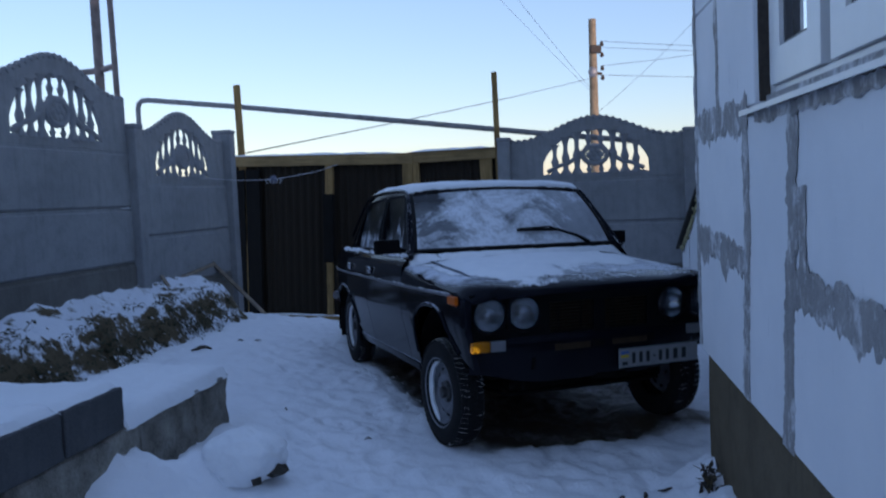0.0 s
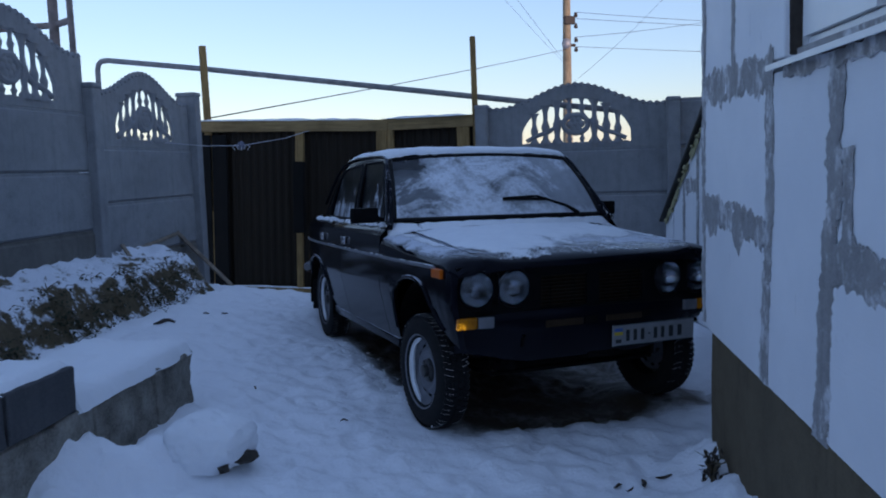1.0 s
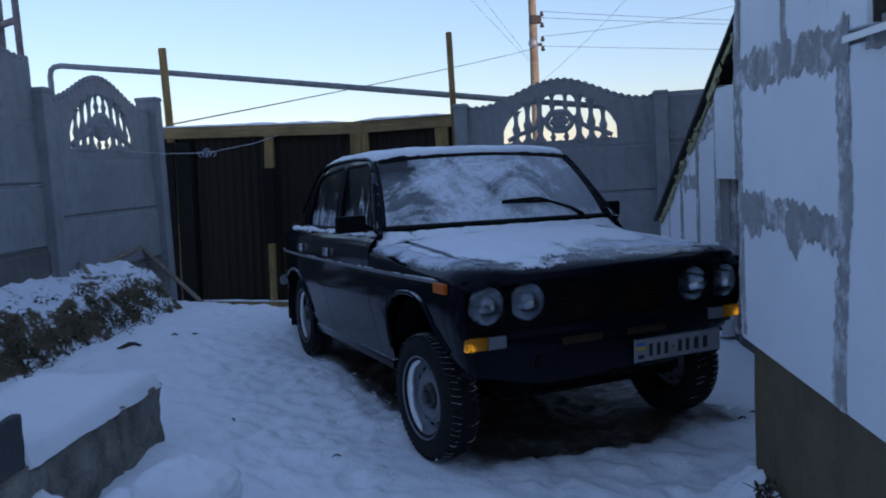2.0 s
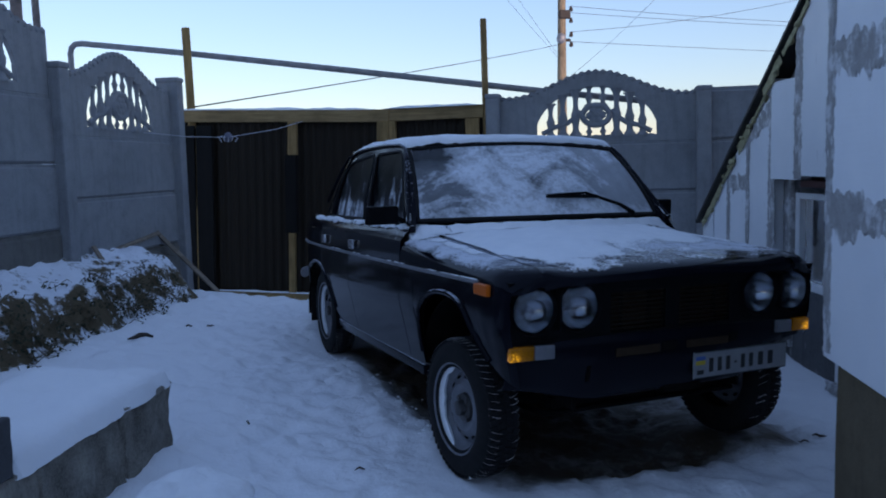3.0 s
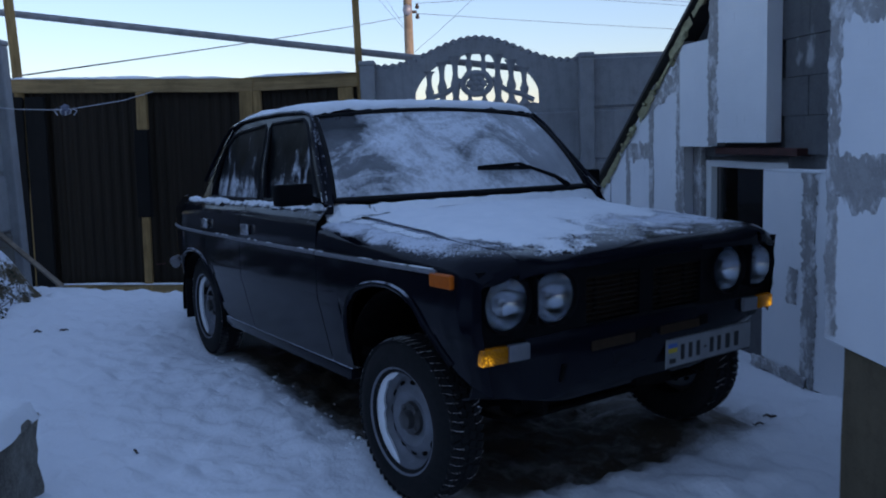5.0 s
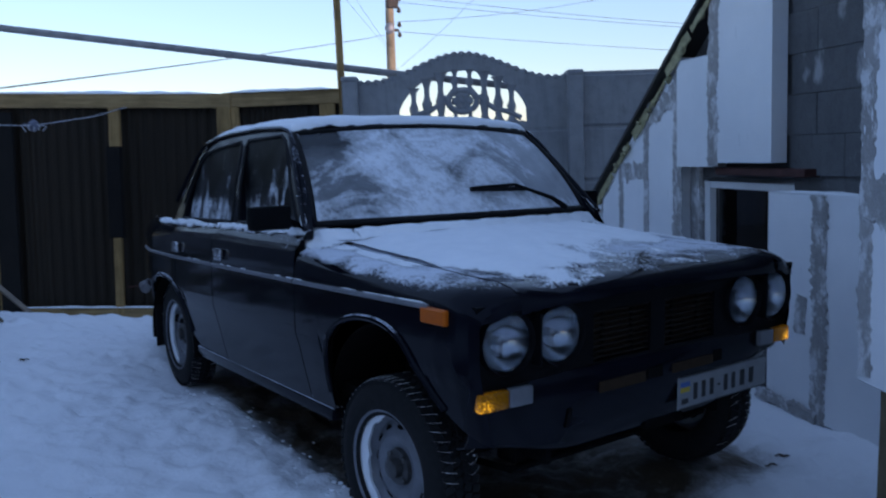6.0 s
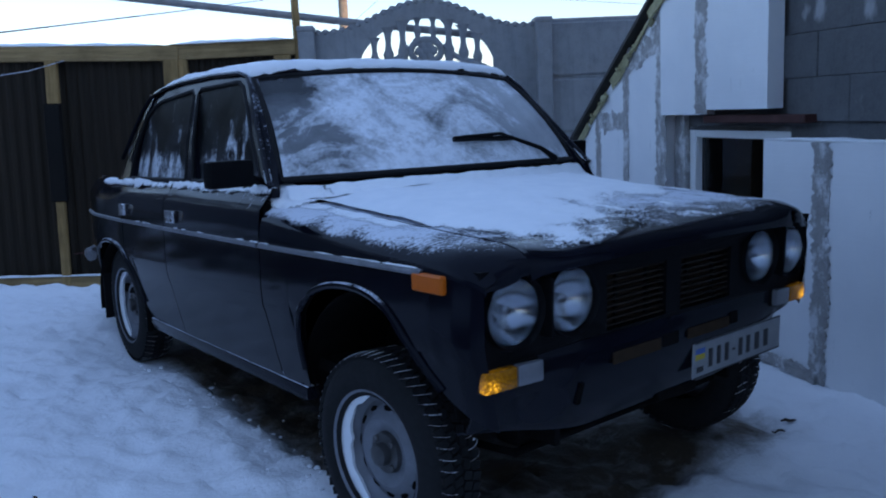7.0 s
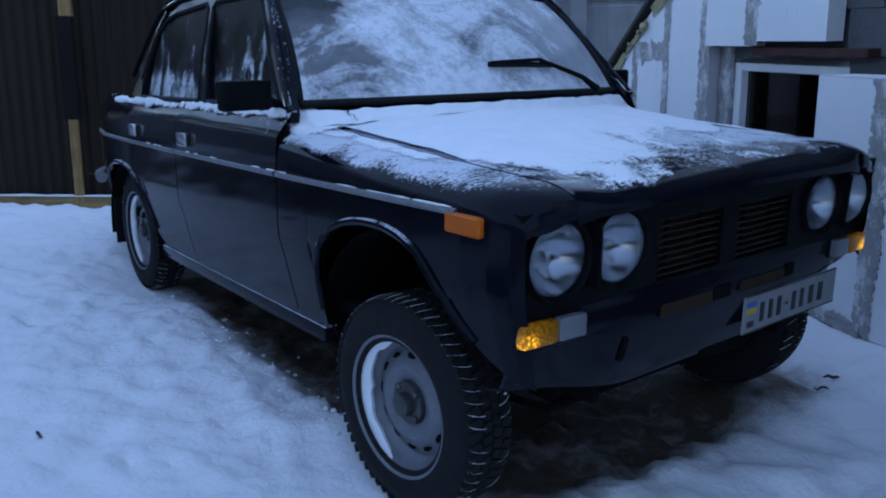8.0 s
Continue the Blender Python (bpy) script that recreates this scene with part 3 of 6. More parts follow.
def pipe_frame():
    ob = thing("pipe_frame", "rusty steel pipe uprights behind the fence with a crossbar", "pipe frame")
    part("upright", tube([(-2.585, 4.05, 0), (-2.585, 4.05, 3.9)], 0.042, 12), RUST, ob, smooth=True)
    part("upright", tube([(-2.42, 3.78, 1.0), (-2.45, 3.78, 3.9)], 0.026, 10), RUST, ob, smooth=True)
    part("crossbar", tube([(-3.9, 5.0, 2.68), (-2.585, 4.08, 2.67), (-2.44, 3.80, 2.67)], 0.028, 10), RUST, ob, smooth=True)
    return ob


pipe_frame()


# ---- house ----
def slab_wall(name, m, s0, s1, z0, z1, openings, depth, material, label, parent=None):
    """A wall along x of m with rectangular openings right through it."""
    outline = [(s0, z0), (s1, z0), (s1, z1), (s0, z1)]
    holes = [[(a, c), (b, c), (b, d), (a, d)] for a, b, c, d in openings]
    return tagged(part(name, plate(outline, holes, depth), material, parent, m=m), label, "wall", kind="structure")


HM, AM = wall_frame(HOUSE, HD), wall_frame(ANNEX, AD)
WIN = (-2.75, -1.06, 1.655, 2.95)
house = slab_wall("wall_house", HM @ Matrix.Translation((0, 0.075, 0)), -9.6, -0.05, 0.0, 4.0, [WIN], 0.30, GREY_BLOCKWALL, "house wall of grey blocks faced with white polystyrene boards")
wall_plinth = tagged(part("plinth", rough_up(box((-4.82, 0.05, 0.28), (9.52, 0.06, 0.72), bevel=0.008), 0.008, 3, 1, 5), PLINTH, m=HM @ Matrix.Translation((0, 0.0, 0))), "brownish rendered concrete plinth below the insulation", "plinth", kind="structure")
# runs deep beyond view so that the house blocks the low sun
wall_end = slab_wall("wall_house_end", wall_frame(HOUSE + HD * -0.05 + HN * 0.375, HN), 0.0, 10.5, 0.0, 4.0, [], -0.28, GREY_BLOCKWALL, "end wall of the house in grey blocks")


def foam_board(s0, s1, z0, z1, m, t=0.07, seed=0.0, skew=0.0):
    r = random.Random(int(seed * 91) + 5)
    bm = bmesh.new()
    add_box(bm, ((s0 + s1) / 2, t / 2 + r.uniform(-0.003, 0.003), (z0 + z1) / 2), (s1 - s0, t, z1 - z0), bevel=0.004)
    if z0 < 0.7:      # the lowest course ends on one sloping line
        for v in bm.verts:
            if v.co.z < z0 + 0.02:
                v.co.z += 0.61 + 0.045 * v.co.x - z0
    return part("foam_board", bm, FOAM, None, m=m @ pose(0, 0, 0, 0, skew, 0))


def glue_run(path, width, m, seed, parent, out=0.006, name="adhesive_joint", mat=None, runs=1.0):
    """A smear of tile adhesive that follows a joint, with ragged edges."""
    pts = [Vector((p[0], 0, p[1])) for p in path]
    rows = []
    total = sum((b - a).length for a, b in zip(pts, pts[1:]))
    n = max(8, int(total / 0.007))
    for i in range(n + 1):
        want, k, left = total * i / n, 0, 0.0
        for a, b in zip(pts, pts[1:]):
            seg = (b - a).length
            if want <= left + seg + 1e-9:
                p, d = a + (b - a) * ((want - left) / seg), (b - a).normalized()
                break
            left += seg
        side = Vector((-d.z, 0, d.x))
        wl = width * (0.56 + 0.18 * fbm(want * 6 + seed, seed, 1) + 0.22 * fbm(want * 38, seed, 2))
        wr = width * (0.56 + 0.18 * fbm(want * 6 - seed, seed, 5) + 0.22 * fbm(want * 38, seed, 7))
        drip = abs(d.x) > 0.6
        if drip:      # runs that hang down from a level joint
            sag = max(0.0, fbm(want * 8, seed, 11, 5)) * width * 1.2 * runs
            rise = max(0.0, fbm(want * 7, seed, 23, 5)) * width * 0.9 * runs
            if side.z > 0:
                wr, wl = wr + rise, wl + sag
            else:
                wl, wr = wl + rise, wr + sag
        wl, wr = max(wl, 0.010), max(wr, 0.010)
        h = lambda u: -out * (0.55 + 0.45 * fbm(want * 11, u * 9 + seed, 3))
        row = []
        for u, e in ((-1, 0.25), (-0.85, 1), (-0.45, 0.9), (0, 0.8), (0.45, 0.9), (0.85, 1), (1, 0.25)):
            off = side * (wr * u if u > 0 else wl * u)
            row.append(p + off + Vector((0, h(u) * e, 0)))
        rows.append(row)
    return part(name, grid(rows), mat or GLUE, parent, smooth=True, m=m)


def insulate(name, boards, joints, m, label, t=0.07):
    ob = thing(name, label, "insulation", None, "", "structure")
    for k, (a, b, c, d) in enumerate(boards):
        foam_board(a, b, c, d, m, t, k * 0.37).parent = ob
    for k, (path, w) in enumerate(joints):
        glue_run(path, w, m, k * 3.1 + 1, ob, 0.010, runs=0.6)
    return ob


house_boards = [(-0.50, 0.0, 1.66, 2.16), (-0.50, 0.0, 2.165, 3.95), (-1.078, -0.505, 1.66, 2.66), (-1.078, -0.505, 2.665, 3.95),
                (-0.925, 0.0, 1.135, 1.655), (-0.925, 0.0, 0.61, 1.13), (-1.47, -0.93, 0.57, 1.62), (-2.5, -1.475, 1.06, 1.61), (-2.5, -1.475, 0.52, 1.055),
                (-3.5, -2.505, 1.06, 1.61), (-3.5, -2.505, 0.5, 1.055), (-4.5, -3.505, 0.5, 1.61), (-5.5, -4.505, 0.5, 1.61), (-6.5, -5.505, 0.5, 1.61), (-9.5, -6.505, 0.5, 1.61),
                (-4.5, -2.78, 1.615, 3.95), (-6.0, -4.505, 1.615, 3.95), (-9.5, -6.005, 1.615, 3.95)]
house_joints = [([(-0.50, 3.9), (-0.49, 2.2), (-0.505, 1.66)], 0.045), ([(0.0, 1.645), (-0.5, 1.635), (-0.98, 1.63)], 0.105),
                ([(-0.93, 1.62), (-0.945, 1.19), (-0.905, 0.85), (-0.885, 0.575)], 0.07), ([(0.0, 1.125), (-0.45, 1.12), (-0.90, 1.105)], 0.10),
                ([(-1.495, 1.60), (-1.49, 1.22), (-1.455, 1.09), (-1.41, 0.54)], 0.095), ([(-1.47, 1.06), (-1.9, 1.045), (-2.5, 1.03)], 0.095),
                ([(-1.575, 1.37), (-1.585, 1.27), (-1.57, 1.10)], 0.06), ([(-0.03, 3.9), (-0.035, 2.2), (-0.03, 1.65)], 0.045), ([(-0.035, 1.64), (-0.03, 1.3), (-0.04, 1.13)], 0.06), ([(-0.03, 1.12), (-0.028, 0.9), (-0.03, 0.63)], 0.05),
                ([(-1.08, 1.612), (-1.5, 1.608), (-2.6, 1.604)], 0.034)]
insulation_house = insulate("insulation", house_boards, house_joints, HM, "white polystyrene boards with grey adhesive smeared over the joints")


def window_unit(m, s0, s1, z0, z1, back, panes):
    ob = thing("window_1", "white plastic casement window in a rough reveal", "window", None, "", "structure")
    w, f = s1 - s0, 0.065
    def bar(name, a, b, c, d, y, t, mat=PVC):
        return part(name, box(((a + b) / 2, y, (c + d) / 2), (b - a, t, d - c), bevel=0.006), mat, ob, m=m)
    for nm, a, b, c, d in (("window_frame", s0, s0 + f, z0, z1), ("window_frame", s1 - f, s1, z0, z1), ("window_frame", s0 + f, s1 - f, z0, z0 + f), ("window_frame", s0 + f, s1 - f, z1 - f, z1)):
        bar(nm, a, b, c, d, back, 0.065)
    for a, b in panes:
        g = 0.115
        c, d = z0 + f + 0.003, z1 - f
        for wide, y, t in ((g, back - 0.045, 0.055), (g + 0.014, back - 0.030, 0.045)):      # leaf and its stepped glazing bead
            ring = [(a + wide, c + wide), (b - wide, c + wide), (b - wide, d - wide), (a + wide, d - wide)]
            rim = [(a, c), (b, c), (b, d), (a, d)] if wide == g else [(a + g - 0.006, c + g - 0.006), (b - g + 0.006, c + g - 0.006), (b - g + 0.006, d - g + 0.006), (a + g - 0.006, d - g + 0.006)]
            part("sash" if wide == g else "glazing_bead", plate(rim, [ring], t), PVC if wide == g else SEAL, ob, m=m @ Matrix.Translation((0, y, 0)))
        pane = bar("pane", a + g, b - g, z0 + f + g, z1 - f - g, back, 0.012, GLASS)
        pane.visible_shadow = False
        # pale rippled sheet stands in for sky reflected in the far pane
        if b < -1.3:
            part("reflection_sheet", grid([[(a + (b - a) * i / 40, back + 0.10 + 0.018 * math.sin(i * 1.3), z) for i in range(41)] for z in (z0 + 0.02, z1)]), PANE_REFLECTION, ob, m=m, smooth=True)
    return ob


window_unit(HM, -2.74, -1.07, 1.645, 2.94, 0.085, [(-1.63, -1.12), (-2.67, -1.71)])
sill = thing("window_sill", "white sheet metal outer window sill", "sill", None, "", "structure")
part("sheet", box((-1.90, 0.055, 1.636), (1.74, 0.15, 0.006), m=pose(0, 0, 0), bevel=0.001), PVC, sill, m=HM @ pose(0, -0.02, 0.0, 0, 0, 0))
part("drip_edge", box((-1.90, -0.043, 1.629), (1.74, 0.005, 0.019), bevel=0.001), PVC, sill, m=HM)
# grey strip puts the shade of the gap between frame and sill into colour
part("sill_gap_shade", rough_up(box((-1.90, 0.046, 1.662), (1.66, 0.016, 0.046), bevel=0.003), 0.004, 9, 3, 5), GLUE, sill, "grey strip for the shaded gap under the window frame", m=HM)
part("reveal", rough_up(box((-1.065, 0.06, 2.3), (0.035, 0.09, 1.27), bevel=0.004), 0.008, 9, 2, 4), DEBRIS, sill, "dark old foam along the reveal", m=HM)
# added box; its dark colour stands in for the unlit interior
room = thing("room_behind_window", "plain box behind the window, coloured dark for an unlit room", "room", None, "", "structure")
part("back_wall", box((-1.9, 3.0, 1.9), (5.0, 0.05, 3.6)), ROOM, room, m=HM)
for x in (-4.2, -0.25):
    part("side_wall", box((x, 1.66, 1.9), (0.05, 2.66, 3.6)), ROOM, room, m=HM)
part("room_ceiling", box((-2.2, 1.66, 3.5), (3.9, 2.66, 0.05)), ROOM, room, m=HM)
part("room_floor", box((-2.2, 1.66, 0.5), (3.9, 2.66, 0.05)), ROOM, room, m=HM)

# unseen roof added above the house to keep low sun off the yard
sun_block_roof = thing("sun_block_roof", "unseen pitched roof added over the house to block low sun", "roof", None, "", "structure")
for y0, tilt in ((0.0, 20.0), (11.0, -20.0)):
    part("slope", box((-4.8, 2.9 if tilt > 0 else -2.9, 0.0), (9.9, 5.86, 0.06), bevel=0.01), ROOFING, sun_block_roof, m=HM @ Matrix.Translation((0, y0, 4.04)) @ pose(0, 0, 0, tilt, 0, 0))

# ---- low annex with the sloping roof ----
def roof_z(s):
    return 0.885 + 0.75 * (2.29 - s)


annex = thing("wall_annex", "low annex wall of grey blocks, partly faced with polystyrene", "wall", None, "", "structure")
body = part("backing", plate([(-1.8, -0.1), (2.45, -0.1), (2.45, roof_z(2.45) - 0.06), (0.2, roof_z(0.2) - 0.06), (0.2, 3.2), (-1.8, 3.2)], [[(-0.02, 0.45), (0.86, 0.45), (0.86, 1.075), (-0.02, 1.075)]], 0.22), GREY_BLOCKWALL, annex, m=AM @ Matrix.Translation((0, 0.12, 0)))
# block courses that show between the boards
rb = random.Random(4)
for row in range(10):
    z = 1.13 + 0.20 * row
    for k in range(5):
        s = -0.02 - 0.40 * k + (0.2 if row % 2 else 0.0)
        if s - 0.39 > -1.75:
            part("block", box((s - 0.195, 0.112 + rb.uniform(-0.003, 0.003), z + 0.095), (0.397, 0.03, 0.198), bevel=0.002), GREY_BLOCKWALL, annex, m=AM)

# boards: two hung above the window, the triangle below the roof, and the lower facing
def annex_board(outline, t, y=0.0):
    return part("foam_board", plate(outline, [], t), FOAM, annex_foam, m=AM @ Matrix.Translation((0, y, 0)))


annex_foam = thing("annex_insulation", "white polystyrene boards cut to the roof slope with grey joints", "insulation", None, "", "structure")
annex_board([(0.56, 1.165), (0.965, 1.165), (0.965, 1.80), (0.56, 1.80)], 0.09)
annex_board([(0.005, 1.19), (0.55, 1.19), (0.55, 2.12), (0.45, 2.20), (0.005, 2.55)], 0.09)
annex_board([(0.99, 0.0), (1.40, 0.0), (1.40, roof_z(1.40) - 0.032), (0.99, roof_z(0.99) - 0.032)], 0.10, 0.02)
annex_board([(1.43, 0.0), (1.78, 0.0), (1.78, roof_z(1.78) - 0.032), (1.43, roof_z(1.43) - 0.032)], 0.10, 0.018)
annex_board([(1.81, 0.0), (2.12, 0.0), (2.12, roof_z(2.12) - 0.032), (1.81, roof_z(1.81) - 0.032)], 0.10, 0.02)
annex_board([(2.15, 0.0), (2.40, 0.0), (2.40, roof_z(2.40) - 0.032), (2.15, roof_z(2.15) - 0.032)], 0.10, 0.02)
glue_run([(1.41, 0.4), (1.415, 1.0), (1.41, 1.46)], 0.06, AM @ Matrix.Translation((0, 0.018, 0)), 3, annex_foam)
glue_run([(1.795, 0.4), (1.80, 1.0), (1.795, 1.16)], 0.065, AM @ Matrix.Translation((0, 0.018, 0)), 5, annex_foam)
glue_run([(0.99, 1.60), (1.2, 1.55), (1.41, 1.45)], 0.09, AM @ Matrix.Translation((0, 0.018, 0)), 7, annex_foam)
glue_run([(1.43, 1.13), (1.6, 1.12), (1.8, 1.14)], 0.09, AM @ Matrix.Translation((0, 0.018, 0)), 9, annex_foam)
glue_run([(0.995, 0.7), (0.99, 1.2), (0.985, 1.75)], 0.10, AM @ Matrix.Translation((0, 0.018, 0)), 11, annex_foam)
glue_run([(0.555, 1.17), (0.56, 1.5), (0.55, 1.80), (0.545, 2.1)], 0.095, AM, 13, annex_foam)

lower = thing("lower_insulation", "white polystyrene facing with snow on its top edge", "insulation", None, "", "structure")
for a, b, z in ((-0.37, 0.035, 1.045), (-0.85, -0.375, 1.05), (-1.75, -0.855, 1.05)):
    part("foam_board", box(((a + b) / 2, 0.045, (z - 0.05) / 2), (b - a - 0.003, 0.085, z + 0.05), bevel=0.005), FOAM, lower, m=AM)
glue_run([(-0.375, 1.04), (-0.37, 0.7), (-0.385, 0.4), (-0.37, -0.05)], 0.10, AM, 17, lower)
glue_run([(-0.855, 1.04), (-0.86, 0.5), (-0.85, -0.03)], 0.08, AM, 19, lower)
glue_run([(-0.25, 0.55), (-0.235, 0.44), (-0.24, 0.36)], 0.07, AM, 21, lower)
glue_run([(0.10, -0.018), (-0.2, -0.022), (-0.38, -0.028)], 0.055, AM, 23, lower, 0.03, runs=0.2)
e0, e1 = AM @ Vector((0.03, 0.045, 1.045)), AM @ Vector((-1.2, 0.045, 1.05))
snow_ridge("snow_on_ledge", e0, e1, 0.10, 0.012, 5, "thin snow on top of the lower boards")

lintel = tagged(part("lintel", box((0.18, 0.09, 1.14), (0.80, 0.12, 0.04), bevel=0.004), LINTEL, m=AM), "rusty steel angle over the low window", "lintel", kind="structure")
DARK_PANE = Mat("dark_pane").set(color=(0.10, 0.10, 0.11), rough=0.08, trans=1.0, ior=1.12)
win2 = thing("window_2", "low window with a white frame under a rusty lintel", "window", None, "", "structure")
for nm, a, b, c, d in (("window_frame", 0.79, 0.85, 0.45, 1.10), ("window_frame", -0.02, 0.785, 1.035, 1.105), ("window_frame", -0.02, 0.785, 0.45, 0.50)):
    part(nm, box(((a + b) / 2, 0.155, (c + d) / 2), (b - a, 0.07, d - c), bevel=0.005), PVC, win2, m=AM)
p2 = part("pane", box((0.38, 0.17, 0.78), (0.82, 0.01, 0.56)), DARK_PANE, win2, m=AM)
p2.visible_shadow = False
# dark sheet gives the low window its unlit interior by colour
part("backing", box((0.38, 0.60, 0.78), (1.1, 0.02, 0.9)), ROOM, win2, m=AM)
part("jamb", rough_up(box((0.905, 0.115, 0.6), (0.10, 0.06, 1.12), bevel=0.004), 0.006, 7, 4, 4), GLUE, win2, "grey rendered jamb", m=AM)

roof = thing("annex_roof", "thin dark sheet roof edge sealed with yellow mounting foam", "roof", None, "", "structure")
ang = math.degrees(math.atan(0.75))
ln = math.hypot(3.0, 3.0 * 0.75)
part("sheet", box((0, 0.572, 0.012), (ln, 1.20, 0.026), bevel=0.003), ROOFING, roof, m=AM @ Matrix.Translation((0.95, 0, roof_z(0.95))) @ pose(0, 0, 0, 0, ang, 0))


def foam_bead(s0, s1, drop, seed):
    """Blobs of gun foam squeezed out along the underside of the roof."""
    bm = bmesh.new()
    r = random.Random(seed)
    s = s0
    while s < s1:
        b = bmesh.ops.create_icosphere(bm, subdivisions=2, radius=r.uniform(0.012, 0.03))
        bmesh.ops.transform(bm, matrix=Matrix.Translation((s, -0.005 + r.uniform(-0.01, 0.02), roof_z(s) - drop + r.uniform(-0.035, 0.02))) @ Euler((r.random(), r.random(), r.random())).to_matrix().to_4x4() @ Matrix.Diagonal((1.3, 0.8, 0.8, 1)), verts=b["verts"])
        s += r.choice((0.03, 0.05, 0.12, 0.2))
    for v in bm.verts:
        v.co += noise.noise_vector(v.co * 40) * 0.008
    return bm


for k, (a, b, w) in enumerate(((0.42, 0.78, 0.035), (0.80, 1.08, 0.06), (1.12, 1.36, 0.03), (1.36, 1.58, 0.065), (1.64, 1.90, 0.035), (1.92, 2.38, 0.05))):
    glue_run([(a, roof_z(a) - 0.06), ((a + b) / 2, roof_z((a + b) / 2) - 0.065), (b, roof_z(b) - 0.055)], w, AM @ Matrix.Translation((0, 0.012 if a > 0.9 else -0.004, 0)), 31 + k, roof, 0.014, "foam_smear", FOAMGUN, 0.25)
part("gun_foam", foam_bead(0.3, 2.42, 0.075, 3), FOAMGUN, roof, "yellow gun foam squeezed out below the roof", smooth=True, m=AM)

# ---- kerb wall with blocks, bed, plank, clutter ----
KN = Vector((-KD.y, KD.x, 0))
if KN.x > 0:
    KN = -KN                                     # away from the drive
KM = Matrix.Identity(4)
KM.col[0][:3], KM.col[1][:3], KM.col[3][:3] = KD, KN, KERB + Vector((0, 0, 0.045))


def kerb_wall():
    ob = thing("kerb_wall", "low crumbling concrete garden wall under deep snow", "garden wall", None, "", "structure")
    cuts = [(-0.02, 0.42), (0.425, 0.98), (0.985, 1.9), (1.905, 3.2), (3.205, 5.0)]
    for k, (a, b) in enumerate(cuts):
        bm = box(((a + b) / 2, 0.15, 0.16), (b - a, 0.30, 0.42), bevel=0.015)
        rough_up(bm, 0.024, 5, k * 2.0, 9)
        rough_up(bm, 0.012, 16, k)
        part("stone", rough_up(bm, 0.005, 45, k), STONE, ob, m=KM, smooth=True)
    return ob


kerb_wall()


def snow_slab(name, m, s0, s1, w0, w1, z, h, seed, label, edge=0.15, round_ends=True):
    """A thick snow blanket with rolled edges on a flat top."""
    nx, ny = max(12, int((s1 - s0) / 0.025)), max(10, int((w1 - w0) / 0.025))
    rows = []
    for j in range(ny + 1):
        row = []
        for i in range(nx + 1):
            s, w = s0 + (s1 - s0) * i / nx, w0 + (w1 - w0) * j / ny
            d = min(w - w0, w1 - w, (s - s0) if round_ends else 9, (s1 - s) if round_ends else 9)
            k = min(1.0, max(0.0, d / edge))
            k = math.sqrt(1 - (1 - k) ** 2.4)
            hh = h * k * (0.9 + 0.25 * fbm(s * 2.2 + seed, w * 2.2, 1)) + 0.006 * fbm(s * 14, w * 14, seed)
            wob = 0.014 * fbm(s * 6, seed, 4)
            row.append((s, w + wob, z + max(hh, -0.004)))
        rows.append(row)
    return tagged(part(name, grid(rows), SNOW, smooth=True, m=m), label, "snow", kind="stuff")


snow_slab("snow_on_wall", KM, -0.03, 1.10, -0.012, 0.62, 0.36, 0.105, 1, "deep smooth snow on the low wall")
snow_slab("snow_on_wall", KM, 1.95, 5.0, 0.28, 1.2, 0.36, 0.12, 3, "deep smooth snow behind the blocks")


def cinder_block(s0, s1, w0, z0, seed):
    ob = thing("cinder_block", "dark grey building block laid on the low wall", "block", KM @ Matrix.Translation(((s0 + s1) / 2, w0 + 0.10, z0)), "loose building blocks")
    bm = box((0, 0, 0.095), (s1 - s0 - 0.008, 0.20, 0.19), bevel=0.006)
    part("body", rough_up(bm, 0.006, 14, seed, 5), BLOCK, ob)
    return ob


for k, (a, b) in enumerate(((1.09, 1.53), (1.54, 1.98), (1.99, 2.43), (2.44, 2.88))):
    cinder_block(a, b, 0.0, 0.37, k)
snow_slab("snow_on_blocks", KM, 1.085, 1.535, 0.015, 0.66, 0.555, 0.045, 5, "snow lying on the building blocks", 0.10)
snow_slab("snow_on_blocks", KM, 1.545, 2.9, 0.02, 0.7, 0.555, 0.065, 7, "snow lying on the building blocks", 0.12)


def half_buried_stone(x, y, r, seed):
    """A rough stone, most of it under a cap of snow."""
    z = ground_z(x, y)
    bm = bmesh.new()
    bmesh.ops.create_icosphere(bm, subdivisions=4, radius=1.0)
    for v in bm.verts:
        v.co = Vector((v.co.x * r * 1.25, v.co.y * r, v.co.z * r * 0.62)) * (1 + 0.30 * fbm(v.co.x * 1.6 + seed, v.co.y * 1.6, v.co.z * 1.6))
    stone = tagged(part("half_buried_stone", bm, DARKSTONE, smooth=True, m=pose(x, y, z + 0.02, 0, 0, -25)), "dark rough stone poking out of the snow", "stone", "stones in the snow")
    bm = bmesh.new()
    bmesh.ops.create_icosphere(bm, subdivisions=5, radius=1.0)
    for v in bm.verts:
        k = 1 + 0.20 * fbm(v.co.x * 1.3 + seed, v.co.y * 1.3, v.co.z * 1.3 + 4) + 0.03 * fbm(v.co.x * 6, v.co.y * 6, v.co.z * 6)
        v.co = Vector((v.co.x * r * 1.28, v.co.y * r * 1.22, max(v.co.z, -0.45) * r * 1.0)) * k
    part("snow_cap", bm, SNOW, smooth=True, m=pose(x + 0.005, y + 0.0, z + 0.052, 4, 6, -25))
    tagged(bpy.data.objects["snow_cap"], "rounded cap of snow on a stone", "snow", kind="stuff")
    return stone


half_buried_stone(-1.83, -0.42, 0.145, 2.0)

